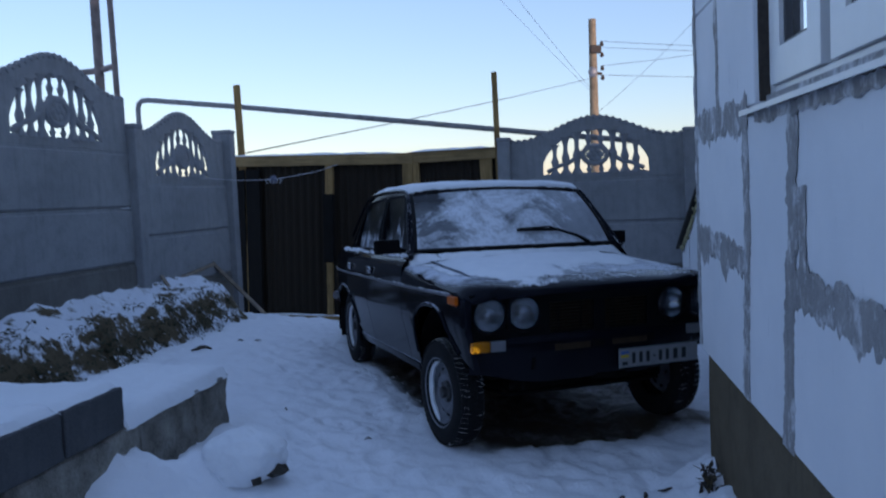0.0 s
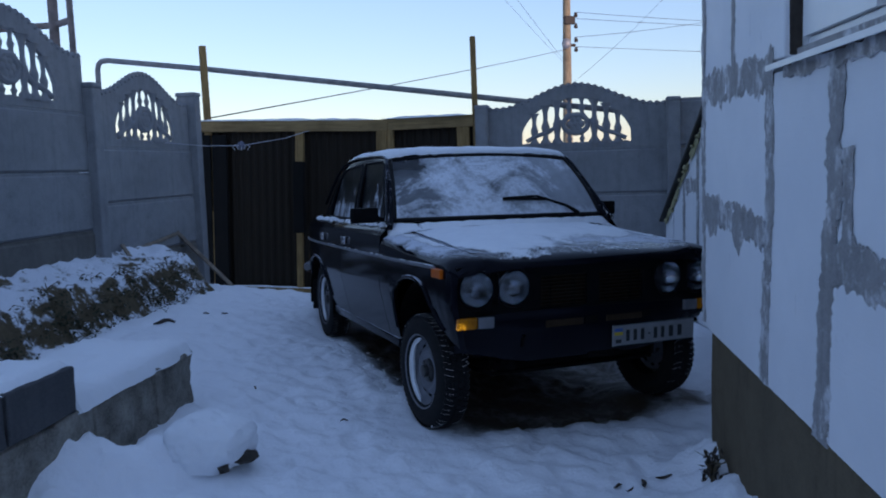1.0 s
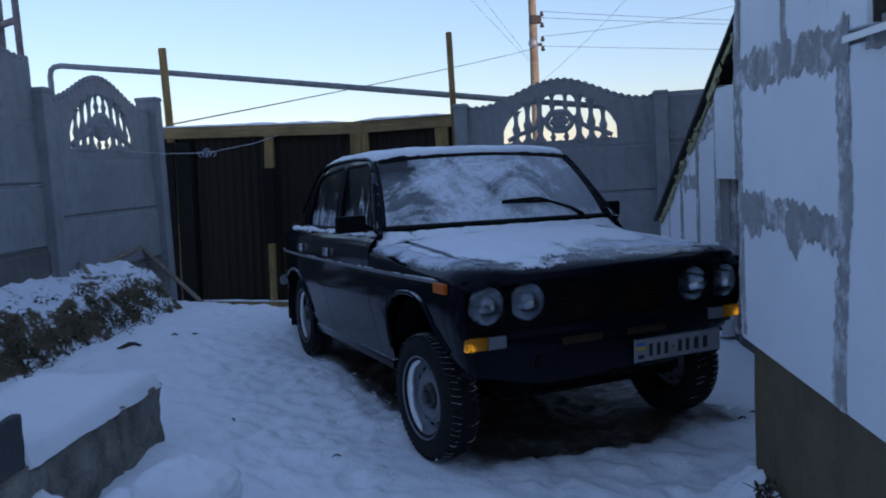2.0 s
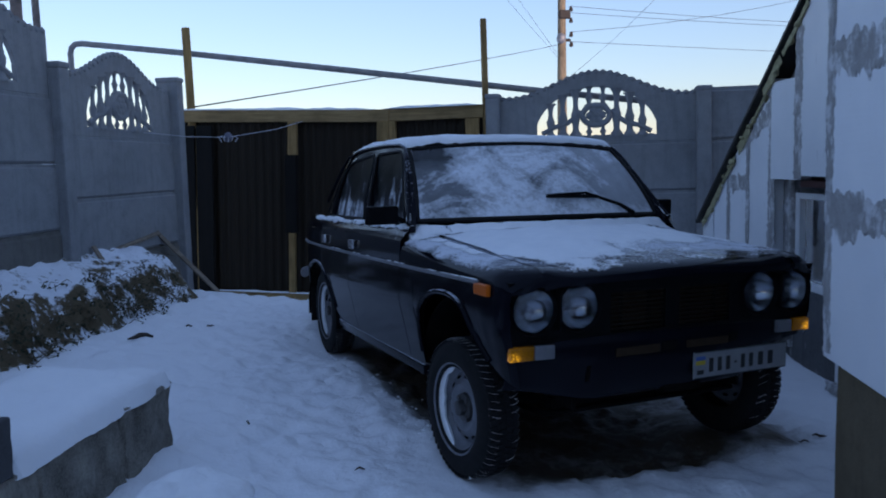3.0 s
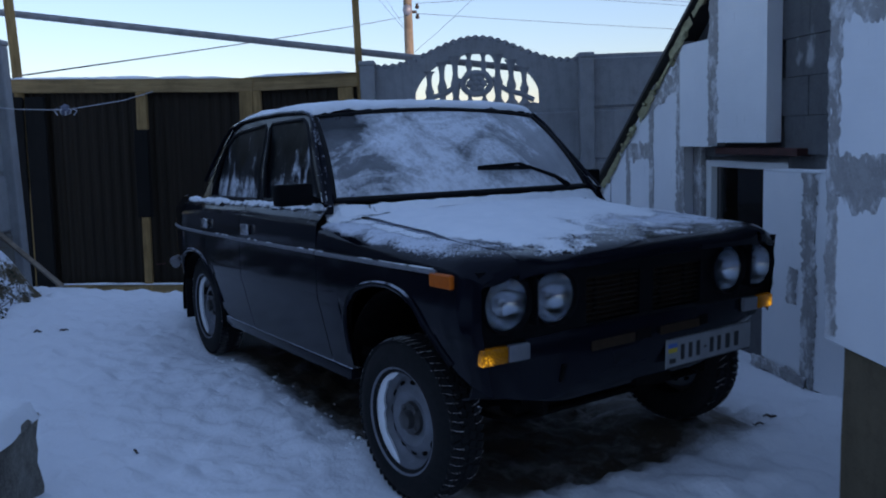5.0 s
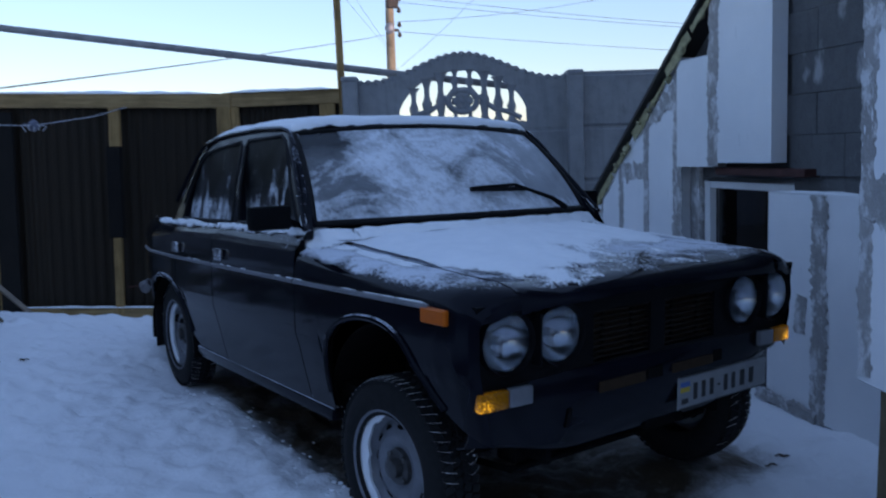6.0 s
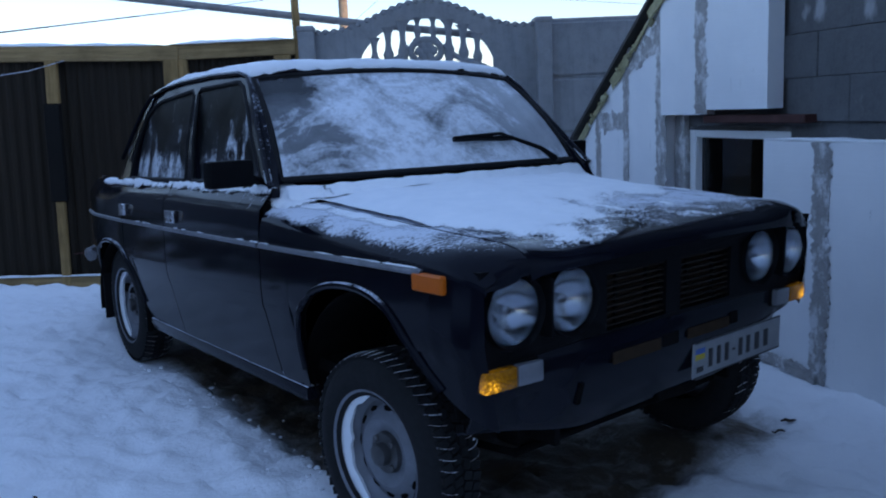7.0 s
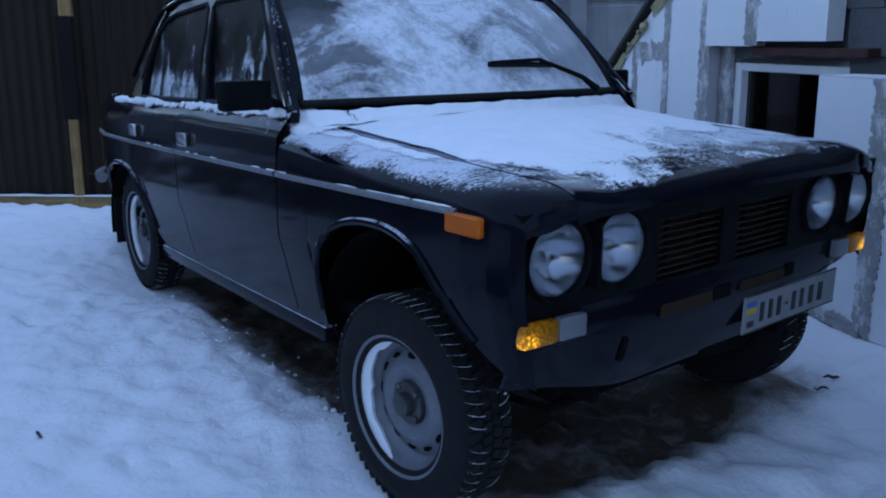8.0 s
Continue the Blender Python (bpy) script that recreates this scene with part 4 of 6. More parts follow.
# bed beside the fence: a bank of soil and dry plants under snow
def bed_height(s, w):
    """Top of the bank; s along the fence from its post, w out from the fence."""
    end = 1.0 - smooth_step(0.85, 1.2, s)
    face = 1.0 - smooth_step(0.40, 0.70, w + 0.06 * fbm(s * 3, 0, 8))
    top = 0.69 - 0.30 * w + 0.05 * fbm(s * 1.7, w * 1.7, 2) + 0.03 * fbm(s * 7, w * 7, 5)
    return top, face * (0.08 + 0.92 * end)


def bed_z(s, w):
    p = L1 + ldir * s + lout * w
    g = ground_z(p.x, p.y) - 0.03
    top, k = bed_height(s, w)
    return p, g + (top - g) * k


def make_bed():
    rows = []
    for i in range(161):
        s = -4.0 + 6.0 * i / 160
        row = []
        for j in range(45):
            p, z = bed_z(s, 0.03 + 0.80 * j / 44)
            row.append((p.x, p.y, z))
        rows.append(row)
    return grid(rows)


def mat_bed():
    q = Mat("snowy_bank")
    geo = q.t.nodes.new("ShaderNodeNewGeometry")
    up = q.xyz(geo.outputs["Normal"])[2]
    cover = q.math("ADD", up, q.math("MULTIPLY", q.math("ADD", q.math("SUBTRACT", q.noise(7, 9, 0.75), 0.5), q.math("MULTIPLY", q.math("SUBTRACT", q.noise(2.3, 4), 0.5), 0.8)), 2.0))
    f = q.ramp(cover, ((0.60, 0.0), (0.76, 1.0)))
    soil = q.mix(q.noise(12, 7, 0.7), (0.045, 0.034, 0.022), (0.19, 0.145, 0.085))
    q.bump(q.noise(25, 7), 0.7, 0.03)
    return q.set(color=q.mix(f, soil, (0.82, 0.85, 0.91)), rough=0.85, spec=0.2)


tagged(part("flower_bed", make_bed(), mat_bed(), smooth=True), "raised soil bank along the fence, snow on top", "flower bed", kind="structure")


def plants(n, seed):
    """Withered stems and curled leaves that hang over the edge of the bank, some with snow."""
    r = random.Random(seed)
    stems, leaves, snow = bmesh.new(), bmesh.new(), bmesh.new()
    out = lout
    for _ in range(n):
        s = r.uniform(-3.2, 1.0)
        clump = fbm(s * 1.9, 3.0, 6) + 0.5 * fbm(s * 6, 1.0, 2)
        if clump < r.uniform(-0.35, 0.35):
            continue
        w = r.choice((r.gauss(0.56, 0.04), r.gauss(0.60, 0.04), r.gauss(0.54, 0.05), r.gauss(0.42, 0.06 + 0.12 * max(0.0, clump))))
        p, z = bed_z(s, max(0.04, w))
        base = Vector((p.x, p.y, z - 0.01))
        lean = out * r.uniform(-0.03, 0.16) + ldir * r.uniform(-0.08, 0.08)
        tip = base + lean + Vector((0, 0, r.uniform(-0.07, 0.07)))
        mid = (base + tip) / 2 + Vector((r.uniform(-0.02, 0.02), r.uniform(-0.02, 0.02), 0.03))
        add_tube(stems, [base, mid, tip], [0.004, 0.003, 0.0015], 4, False)
        for _ in range(r.randint(2, 5)):
            c = base.lerp(tip, r.random()) + Vector((r.uniform(-0.03, 0.03), r.uniform(-0.03, 0.03), r.uniform(-0.01, 0.02)))
            a = Euler((r.uniform(-1.1, 1.1), r.uniform(-1.1, 1.1), r.uniform(0, 6.3))).to_matrix()
            l, wd = r.uniform(0.014, 0.034), r.uniform(0.006, 0.014)
            which = snow if r.random() < 0.02 else leaves
            pts = [(0, 0, 0), (l * 0.4, wd, 0.005), (l, 0, -0.008), (l * 0.4, -wd, 0.005)]
            which.faces.new([which.verts.new(c + a @ Vector(q)) for q in pts])
    ob = thing("withered_plants", "withered brown-green plants along the bank, dusted with snow", "plants", None, "", "stuff")
    part("stems", stems, TWIG, ob)
    part("leaves", thick(leaves, 0.0015), LEAF, ob)
    part("snow_flakes", thick(snow, 0.006), SNOW, ob)


plants(1000, 8)

# planks
def plank(a, b, w, t, mat, label, seed):
    a, b = Vector(a), Vector(b)
    d = b - a
    m = Matrix.Translation((a + b) / 2) @ d.to_track_quat("X", "Z").to_matrix().to_4x4()
    return tagged(part("plank", rough_up(box((0, 0, 0), (d.length, w, t), bevel=0.004), 0.004, 5, seed, 3), mat, m=m), label, "plank", "old planks")


plank((-1.64, 5.19, 0.775), (-1.00, 5.30, 0.04), 0.075, 0.035, GREYWOOD, "grey-brown plank leaning against the snowy bank", 1)
plank((-2.06, 4.34, 0.66), (-1.62, 5.14, 0.745), 0.06, 0.03, GREYWOOD, "thin plank edging the back of the bed", 2)
plank((-2.16, 4.10, 0.74), (-2.08, 4.02, 0.60), 0.04, 0.02, GREYWOOD, "short board end sticking out of the bed", 3)


def debris(x, y, size, seed):
    bm = bmesh.new()
    r = random.Random(seed)
    pts = [Vector((x, y, ground_z(x, y) + 0.008))]
    d = Vector((r.uniform(-1, 1), r.uniform(-0.6, 0.6), 0)).normalized()
    for _ in range(4):
        d = (d + Vector((r.uniform(-0.6, 0.6), r.uniform(-0.6, 0.6), 0))).normalized()
        q = pts[-1] + d * size * 0.25
        pts.append(Vector((q.x, q.y, ground_z(q.x, q.y) + r.uniform(0.006, 0.018))))
    add_tube(bm, pts, [size * 0.05, size * 0.09, size * 0.1, size * 0.08, size * 0.03], 6)
    return tagged(part("bark_piece", bm, DEBRIS, smooth=True), "dark scrap of bark lying on the snow", "debris", "scraps on the snow")


for k, (x, y, sz) in enumerate(((-1.80, 2.78, 0.17), (-1.52, 3.05, 0.07), (-1.42, 3.02, 0.06), (-0.24, -1.06, 0.06), (-0.10, -1.06, 0.09), (0.03, -1.09, 0.07), (-0.17, -1.10, 0.04), (1.05, -0.17, 0.07), (0.95, -0.25, 0.05), (-1.46, 0.83, 0.05), (-2.0, 1.9, 0.05), (-1.1, 0.1, 0.05))):
    debris(x, y, sz, k + 3)


def dry_weed(x, y, h, seed):
    r = random.Random(seed)
    ob = thing("dry_weed", "dark dry weed standing in the snow by the wall", "weed", pose(x, y, ground_z(x, y) - 0.01), "weeds along the house")
    bm = bmesh.new()
    for _ in range(16):
        a, l = r.uniform(0, 6.3), h * r.uniform(0.5, 1.1)
        k = r.uniform(0.15, 0.6)
        add_tube(bm, [(0, 0, 0), (math.cos(a) * l * k * 0.4, math.sin(a) * l * k * 0.4, l * 0.6), (math.cos(a + 0.4) * l * k, math.sin(a + 0.4) * l * k, l * r.uniform(0.7, 1.0))], [0.003, 0.003, 0.001], 4, False)
    part("stems", bm, TWIG, ob)
    bm = bmesh.new()
    for _ in range(60):
        a, z = r.uniform(0, 6.3), h * r.uniform(0.1, 0.9)
        rr = r.uniform(0.01, 0.3) * h
        c, m3 = Vector((math.cos(a) * rr, math.sin(a) * rr, z)), Euler((r.uniform(-1.5, 1.5), r.uniform(-1.5, 1.5), r.uniform(0, 6))).to_matrix()
        bm.faces.new([bm.verts.new(c + m3 @ Vector(q)) for q in ((0, 0, 0), (0.015, 0.008, 0), (0.034, 0, 0.004), (0.015, -0.008, 0))])
    part("leaves", thick(bm, 0.001), DEBRIS, ob)
    return ob


dry_weed(0.10, -1.27, 0.15, 1)
dry_weed(-0.30, -2.05, 0.12, 2)


# ---- lines and the power pole ----
def sag_line(a, b, sag, r, name, mat, label, n=24):
    a, b = Vector(a), Vector(b)
    pts = [a.lerp(b, i / n) - Vector((0, 0, sag * 4 * (i / n) * (1 - i / n))) for i in range(n + 1)]
    return tagged(part(name, tube(pts, r, 6), mat, smooth=True), label, "cable")


washing = thing("washing_line", "pale washing line tied with a knot across the gate corner", "rope")
KNOT = Vector((-0.80, 6.10, 1.665))
part("rope", tube([(-1.72, 5.0, 1.68), (-1.25, 5.56, 1.655), KNOT], 0.0042, 6), ROPE, washing)
part("rope", tube([KNOT, (-0.3, 6.0, 1.74), (0.05, 5.90, 1.84), (0.12, 5.86, 1.87)], 0.0042, 6), ROPE, washing)
bm = bmesh.new()
bmesh.ops.create_icosphere(bm, subdivisions=3, radius=0.048)
for v in bm.verts:
    v.co += noise.noise_vector(v.co * 30) * 0.014
part("knot", bm, mat_plain("blue_grey_rag", (0.16, 0.17, 0.23), 0.9, 0.0, 0.5, 40, 0.5), washing, "blue-grey bundle knotted into the line", smooth=True, m=Matrix.Translation(KNOT))
bm = bmesh.new()
for k in range(5):
    add_tube(bm, [KNOT + Vector((0.03 * (k - 2), -0.03, 0.01)), KNOT + Vector((0.05 * (k - 2), -0.05, -0.012 * (k % 3))), KNOT + Vector((0.035 * (k - 2), -0.04, -0.05 + 0.01 * (k % 2)))], 0.006, 5)
part("loose_ends", bm, ROPE, washing)

PX, PY = 13.45, 24.0
pole = thing("power_pole", "weathered wooden power pole with insulators and a lamp", "power pole", pose(PX, PY, -0.1))
part("shaft", tube([(0, 0, 0), (0.02, 0, 4), (0.05, 0, 7.75)], [0.19, 0.165, 0.135], 14), mat_wood("pole_wood", (0.36, 0.28, 0.18), (0.17, 0.13, 0.09)), pole, smooth=True)
part("bracket", box((0.06, -0.16, 6.62), (0.46, 0.16, 0.30), bevel=0.04), DEBRIS, pole)
part("bracket", box((0.22, 0, 5.75), (0.34, 0.10, 0.10), bevel=0.02), DEBRIS, pole)
for z in (6.85, 6.45, 5.95, 5.6):
    part("insulator", lathe([(-0.09, 0.02), (-0.07, 0.07), (0.0, 0.075), (0.03, 0.05), (0.09, 0.055), (0.10, 0.0)], 10, "z"), DEBRIS, pole, smooth=True, m=Matrix.Translation((0.42, 0, z)))
bm = bmesh.new()
bmesh.ops.create_icosphere(bm, subdivisions=2, radius=0.20)
bm.transform(Matrix.Diagonal((0.85, 0.85, 1.0, 1)))
part("lamp_shade", bm, mat_plain("dull_zinc", (0.34, 0.33, 0.33), 0.55, 0.5, 0.3, 6), pole, "dull round lamp shade", smooth=True, m=Matrix.Translation((-0.08, -0.16, 5.78)))
for z, dx, dz, sg in ((6.85, 26, -0.55, 0.3), (6.62, 26, -0.6, 0.2), (5.95, 26, 7.0, 1.3), (5.6, 26, -0.7, 0.1)):
    sag_line((PX + 0.42, PY, z), (PX + 0.42 + dx, PY - 4, z + dz), sg, 0.008, "power_line", CABLE, "thin power line running from the pole")
sag_line((PX, PY, 5.5), (-1.12, 6.69, 2.02), 0.05, 0.008, "power_line", CABLE, "thin power line sloping down past the gate")
sag_line((PX - 0.1, PY, 5.0), (-4.0, 8.0, 11.5), 0.2, 0.005, "power_line", CABLE, "thin power line rising overhead")
sag_line((PX - 0.1, PY, 5.1), (-2.2, 7.0, 10.5), 0.2, 0.005, "power_line", CABLE, "thin power line rising overhead")
sag_line((PX + 0.15, PY, 4.2), (PX + 7.0, PY - 6, 13.5), 0.7, 0.006, "power_line", CABLE, "thin power line rising overhead")

# unseen wall added behind the walker to block low sun and horizon glow
tagged(part("sun_block_wall", box((-2.0, -9.5, 1.45), (14.0, 0.2, 3.1), bevel=0.01), CONCRETE), "plain unseen wall added behind the yard to block low sun", "wall", kind="structure")

# ---- the car ----
# Local axes: nose towards -y, x to its left-hand side, z up from the tyres' foot. The body sits nose-high on its wheels.
CAR = pose(0.020, -0.0085, 0, 0.93, 1.08, 0.0)
RAKE = Matrix(((1, 0, 0, 0), (0, 1, 0, 0), (0, -0.04, 1, 0), (0, 0, 0, 1)))
car = thing("car", "old dark navy saloon with twin round headlights, dusted with snow", "car", CAR)


def mat_paint():
    """Near-black navy enamel, grimy low down, with fine snow on the faces that look up."""
    q = Mat("navy_enamel")
    geo = q.t.nodes.new("ShaderNodeNewGeometry")
    up = q.xyz(geo.outputs["Normal"])[2]
    x, y, z = q.xyz()
    tone = q.noise(3, 4)
    col = q.mix(q.ramp(tone, ((0.3, 0.0), (0.7, 1.0))), (0.0035, 0.0038, 0.007), (0.006, 0.0066, 0.012))
    grime = q.math("MULTIPLY", q.ramp(q.math("ADD", z, q.math("MULTIPLY", q.noise(6, 6, 0.7), 0.22)), ((0.45, 1.0), (0.75, 0.0))), 0.07)
    col = q.mix(grime, col, (0.062, 0.062, 0.072))
    speck = q.math("ADD", q.math("MULTIPLY", q.noise(95, 5, 0.75), 0.85), q.math("MULTIPLY", q.noise(9, 5), 0.75))
    speck = q.math("SUBTRACT", speck, q.math("MULTIPLY", q.ramp(q.math("ADD", y, 0.5), ((0.05, 1.0), (0.40, 0.0))), 0.34))
    speck = q.math("SUBTRACT", speck, 0.10)
    dust = q.math("ADD", speck, q.math("MULTIPLY", q.math("SUBTRACT", up, 0.72), 0.9))
    f = q.ramp(dust, ((0.74, 0.0), (0.90, 0.9)))
    col = q.mix(f, col, (0.75, 0.79, 0.87))
    rough = q.mix(f, q.mix(grime, (0.10,) * 3, (0.45,) * 3), (0.8,) * 3)
    q.bump(q.noise(1.6, 3), 0.06, 0.02)
    return q.set(color=col, rough=rough, spec=0.11)


def mat_frost(name, screen):
    """Car glass under frost: thick snowy patches, thin grey rime and bare streaks."""
    q = Mat(name)
    x, y, z = q.xyz()
    fine = q.noise(60, 8, 0.8)
    if screen:
        u = q.math("ADD", q.math("MULTIPLY", x, 0.72), 0.5)                       # 0 to 1 across
        v = q.math("MULTIPLY", q.math("SUBTRACT", z, 1.02), 2.6)                  # 0 to 1 upwards
        swirl = q.noise(2.6, 8, 0.60, (1.0, 1.0, 0.8), 1.7)
        clots = q.noise(9.0, 8, 0.70, None, 0.6)
        ridge = q.ramp(q.math("ABSOLUTE", q.math("SUBTRACT", q.noise(3.1, 5, 0.55, (1.0, 1.0, 0.7), 1.2), 0.5)), ((0.0, 1.0), (0.035, 0.0)))
        cover = q.math("ADD", q.math("MULTIPLY", swirl, 1.75), q.math("MULTIPLY", clots, 0.62))
        cover = q.math("ADD", cover, q.math("MULTIPLY", fine, 0.30))
        cover = q.math("ADD", cover, q.math("MULTIPLY", ridge, 0.10))
        cover = q.math("ADD", cover, q.ramp(u, ((0.02, 0.10), (0.06, 0.0), (0.15, 0.02), (0.24, 0.26), (0.60, 0.24), (0.76, 0.06), (0.88, 0.0))))
        cover = q.math("ADD", cover, q.math("MULTIPLY", q.ramp(v, ((0.08, 1.0), (0.24, 0.0))), 0.26))
        corner = q.math("MULTIPLY", q.ramp(u, ((0.20, 1.0), (0.40, 0.0))), q.ramp(v, ((0.62, 0.0), (0.80, 1.0))))
        cover = q.math("SUBTRACT", cover, q.math("MULTIPLY", corner, 0.30))
        f1 = q.math("MULTIPLY", q.ramp(q.math("MULTIPLY", cover, 0.5), ((0.620, 0.0), (0.715, 0.50), (0.86, 1.0))), q.ramp(q.noise(30, 8, 0.75), ((0.33, 0.70), (0.55, 1.0))))
        rime = q.math("ADD", q.ramp(u, ((0.05, 0.23), (0.5, 0.28), (0.80, 0.50), (0.97, 0.46))), q.math("MULTIPLY", q.math("SUBTRACT", clots, 0.5), 0.35))
        f2 = q.math("MULTIPLY", rime, q.math("SUBTRACT", 1.0, q.math("MULTIPLY", corner, 0.7)), True)
    else:
        big = q.noise(7.0, 9, 0.72, (1.0, 1.2, 0.55), 0.4)
        thick_ = q.math("ADD", q.math("MULTIPLY", big, 0.9), q.math("MULTIPLY", fine, 0.36))
        thick_ = q.math("ADD", thick_, q.math("MULTIPLY", q.ramp(q.math("SUBTRACT", z, 1.0), ((0.04, 1.0), (0.10, 0.0))), 0.10))
        f1 = q.math("MULTIPLY", q.ramp(thick_, ((0.685, 0.0), (0.79, 1.0))), 0.75)
        f2 = q.math("MULTIPLY", q.ramp(q.noise(4.2, 7, 0.65, (1.0, 1.0, 0.6), 0.5), ((0.45, 0.0), (0.75, 1.0))), 0.06)
    f = q.math("MAXIMUM", f1, f2)
    q.bump(fine, 0.4, 0.004)
    q.set(color=(0.80, 0.84, 0.90), rough=0.8, spec=0.2)
    g = q.t.nodes.new("ShaderNodeBsdfPrincipled")
    g.inputs["Base Color"].default_value = (0.06, 0.068, 0.08, 1) if screen else (0.012, 0.013, 0.016, 1)
    g.inputs["Roughness"].default_value, g.inputs["IOR"].default_value = (0.05, 1.14) if screen else (0.30, 1.10)
    g.inputs["Transmission Weight"].default_value = 1.0
    mx = q.t.nodes.new("ShaderNodeMixShader")
    q.t.links.new(f, mx.inputs[0])
    q.t.links.new(g.outputs[0], mx.inputs[1])
    q.t.links.new(q.b.outputs[0], mx.inputs[2])
    q.t.links.new(mx.outputs[0], q.t.nodes["Material Output"].inputs["Surface"])
    return q.m


PAINT = mat_paint()
BLACK = mat_plain("black_plastic", (0.0055, 0.0055, 0.0065), 0.55, 0.0, 0.3, 25, spec=0.08)
GASKET = mat_plain("rubber_gasket", (0.010, 0.010, 0.011), 0.6, 0.0, 0.3, 25, spec=0.15)
HIDDEN = mat_plain("grime_and_hole_shade", (0.010, 0.009, 0.009), 0.95, 0.0, 0.4, 12, spec=0.05)
CHROME = mat_plain("dull_chrome", (0.62, 0.63, 0.66), 0.22, 1.0, 0.15, 30, 0.1)
TRIM = mat_plain("dull_aluminium_trim", (0.26, 0.26, 0.28), 0.42, 0.7, 0.3, 30, 0.2)
RUBBER = mat_plain("tyre_rubber", (0.015, 0.015, 0.016), 0.8, 0.0, 0.3, 40, 0.4, spec=0.2)
RIM = mat_plain("grey_painted_steel", (0.23, 0.24, 0.27), 0.45, 0.25, 0.35, 14, 0.2)
HUB = mat_plain("bare_hub_steel", (0.13, 0.127, 0.127), 0.4, 0.8, 0.4, 20, 0.3)
SLAT = mat_plain("brown_black_slat", (0.026, 0.018, 0.013), 0.5, 0.0, 0.4, 20, 0.3, spec=0.2)
BROWN = mat_plain("brown_board", (0.050, 0.031, 0.019), 0.9, 0.0, 0.4, 20, 0.3, spec=0.1)
SEATS = mat_plain("dark_seat_cloth", (0.05, 0.05, 0.055), 0.9, 0.0, 0.3, 30, 0.3)
REFLECTOR = mat_plain("lamp_reflector", (0.36, 0.38, 0.41), 0.10, 1.0, 0.1, 8, 0.0)
PLATE_WHITE = mat_plain("plate_white", (0.30, 0.31, 0.32), 0.45, 0.0, 0.2, 16, 0.1)
PLATE_INK = mat_plain("plate_black", (0.02, 0.02, 0.022), 0.5, 0.0, 0.2, 20, 0.0)
FLAG_BLUE = mat_plain("flag_blue", (0.07, 0.16, 0.45), 0.5, 0.0, 0.1, 20, 0.0)
FLAG_YELLOW = mat_plain("flag_yellow", (0.62, 0.45, 0.05), 0.5, 0.0, 0.1, 20, 0.0)
MARKER = mat_plain("orange_marker_lens", (0.62, 0.12, 0.006), 0.4, 0.0, 0.15, 60, 0.3, spec=0.2)
CLEARLENS = mat_plain("clear_lamp_plastic", (0.17, 0.175, 0.19), 0.2, 0.0, 0.1, 60, 0.3, coat=0.4)


def mat_amber():
    """Amber indicator lens with prisms, faintly lit by the side lamp bulb inside."""
    q = Mat("amber_lamp_lens")
    v = q.node("ShaderNodeTexVoronoi", Scale=150.0)
    q.t.links.new(q.co, v.inputs["Vector"])
    q.bump(v.outputs["Distance"], 0.3, 0.003)
    x, y, z = q.xyz()
    dx = q.math("SUBTRACT", q.math("ABSOLUTE", x), 0.722)
    dz = q.math("SUBTRACT", z, 0.600)
    d = q.math("SQRT", q.math("ADD", q.math("MULTIPLY", dx, dx), q.math("MULTIPLY", dz, dz)))
    glow = q.ramp(d, ((0.0, 1.0), (0.016, 0.65), (0.030, 0.10), (0.09, 0.02)))
    cells = q.ramp(v.outputs["Distance"], ((0.2, 1.0), (0.6, 0.12)))
    return q.set(color=(0.13, 0.055, 0.002), rough=0.2, spec=0.35, emit=(1.0, 0.50, 0.012), power=q.math("MULTIPLY", q.math("MULTIPLY", glow, cells), 0.55))


def mat_lens():
    q = Mat("ribbed_headlamp_glass")
    w = q.node("ShaderNodeTexWave", Scale=26.0, Distortion=1.0)
    q.t.links.new(q.co, w.inputs["Vector"])
    q.bump(w.outputs["Fac"], 0.16, 0.002)
    return q.set(color=(0.86, 0.88, 0.91), rough=0.08, trans=1.0, ior=1.45)


AMBER, LENS = mat_amber(), mat_lens()
WS_GLASS = mat_frost("frosted_windscreen", True)
SIDE_GLASS = mat_frost("frosted_side_glass", False)

WIDTH = [(-0.475, 0.738), (-0.45, 0.758), (-0.40, 0.769), (-0.30, 0.777), (0.0, 0.787), (0.5, 0.796), (1.5, 0.798), (2.2, 0.790), (2.7, 0.765), (3.0, 0.712), (3.15, 0.665), (3.3, 0.58)]
PROF = [(0.34, 0.905), (0.45, 0.938), (0.60, 0.980), (0.648, 0.992), (0.660, 1.001), (0.75, 1.002), (0.85, 1.0), (0.92, 0.996), (0.965, 0.988), (0.985, 0.975), (1.0, 0.950), (1.012, 0.925), (1.05, 0.915)]
FRONT_ARCH = [(0.415, 0.36), (0.413, 0.46), (0.40, 0.56), (0.36, 0.645), (0.29, 0.715), (0.19, 0.757), (0.08, 0.773), (-0.03, 0.768), (-0.12, 0.738), (-0.20, 0.672), (-0.26, 0.605), (-0.32, 0.547), (-0.38, 0.508), (-0.44, 0.483), (-0.475, 0.468)]
REAR_ARCH = [(2.00, 0.375), (2.01, 0.46), (2.04, 0.56), (2.10, 0.655), (2.20, 0.71), (2.32, 0.728), (2.46, 0.728), (2.60, 0.70), (2.72, 0.63), (2.80, 0.54), (2.84, 0.46), (3.05, 0.47), (3.29, 0.50)]
BELT = 1.03


def side_x(y, z):
    return lerp_table(WIDTH, y) * lerp_table(PROF, z)


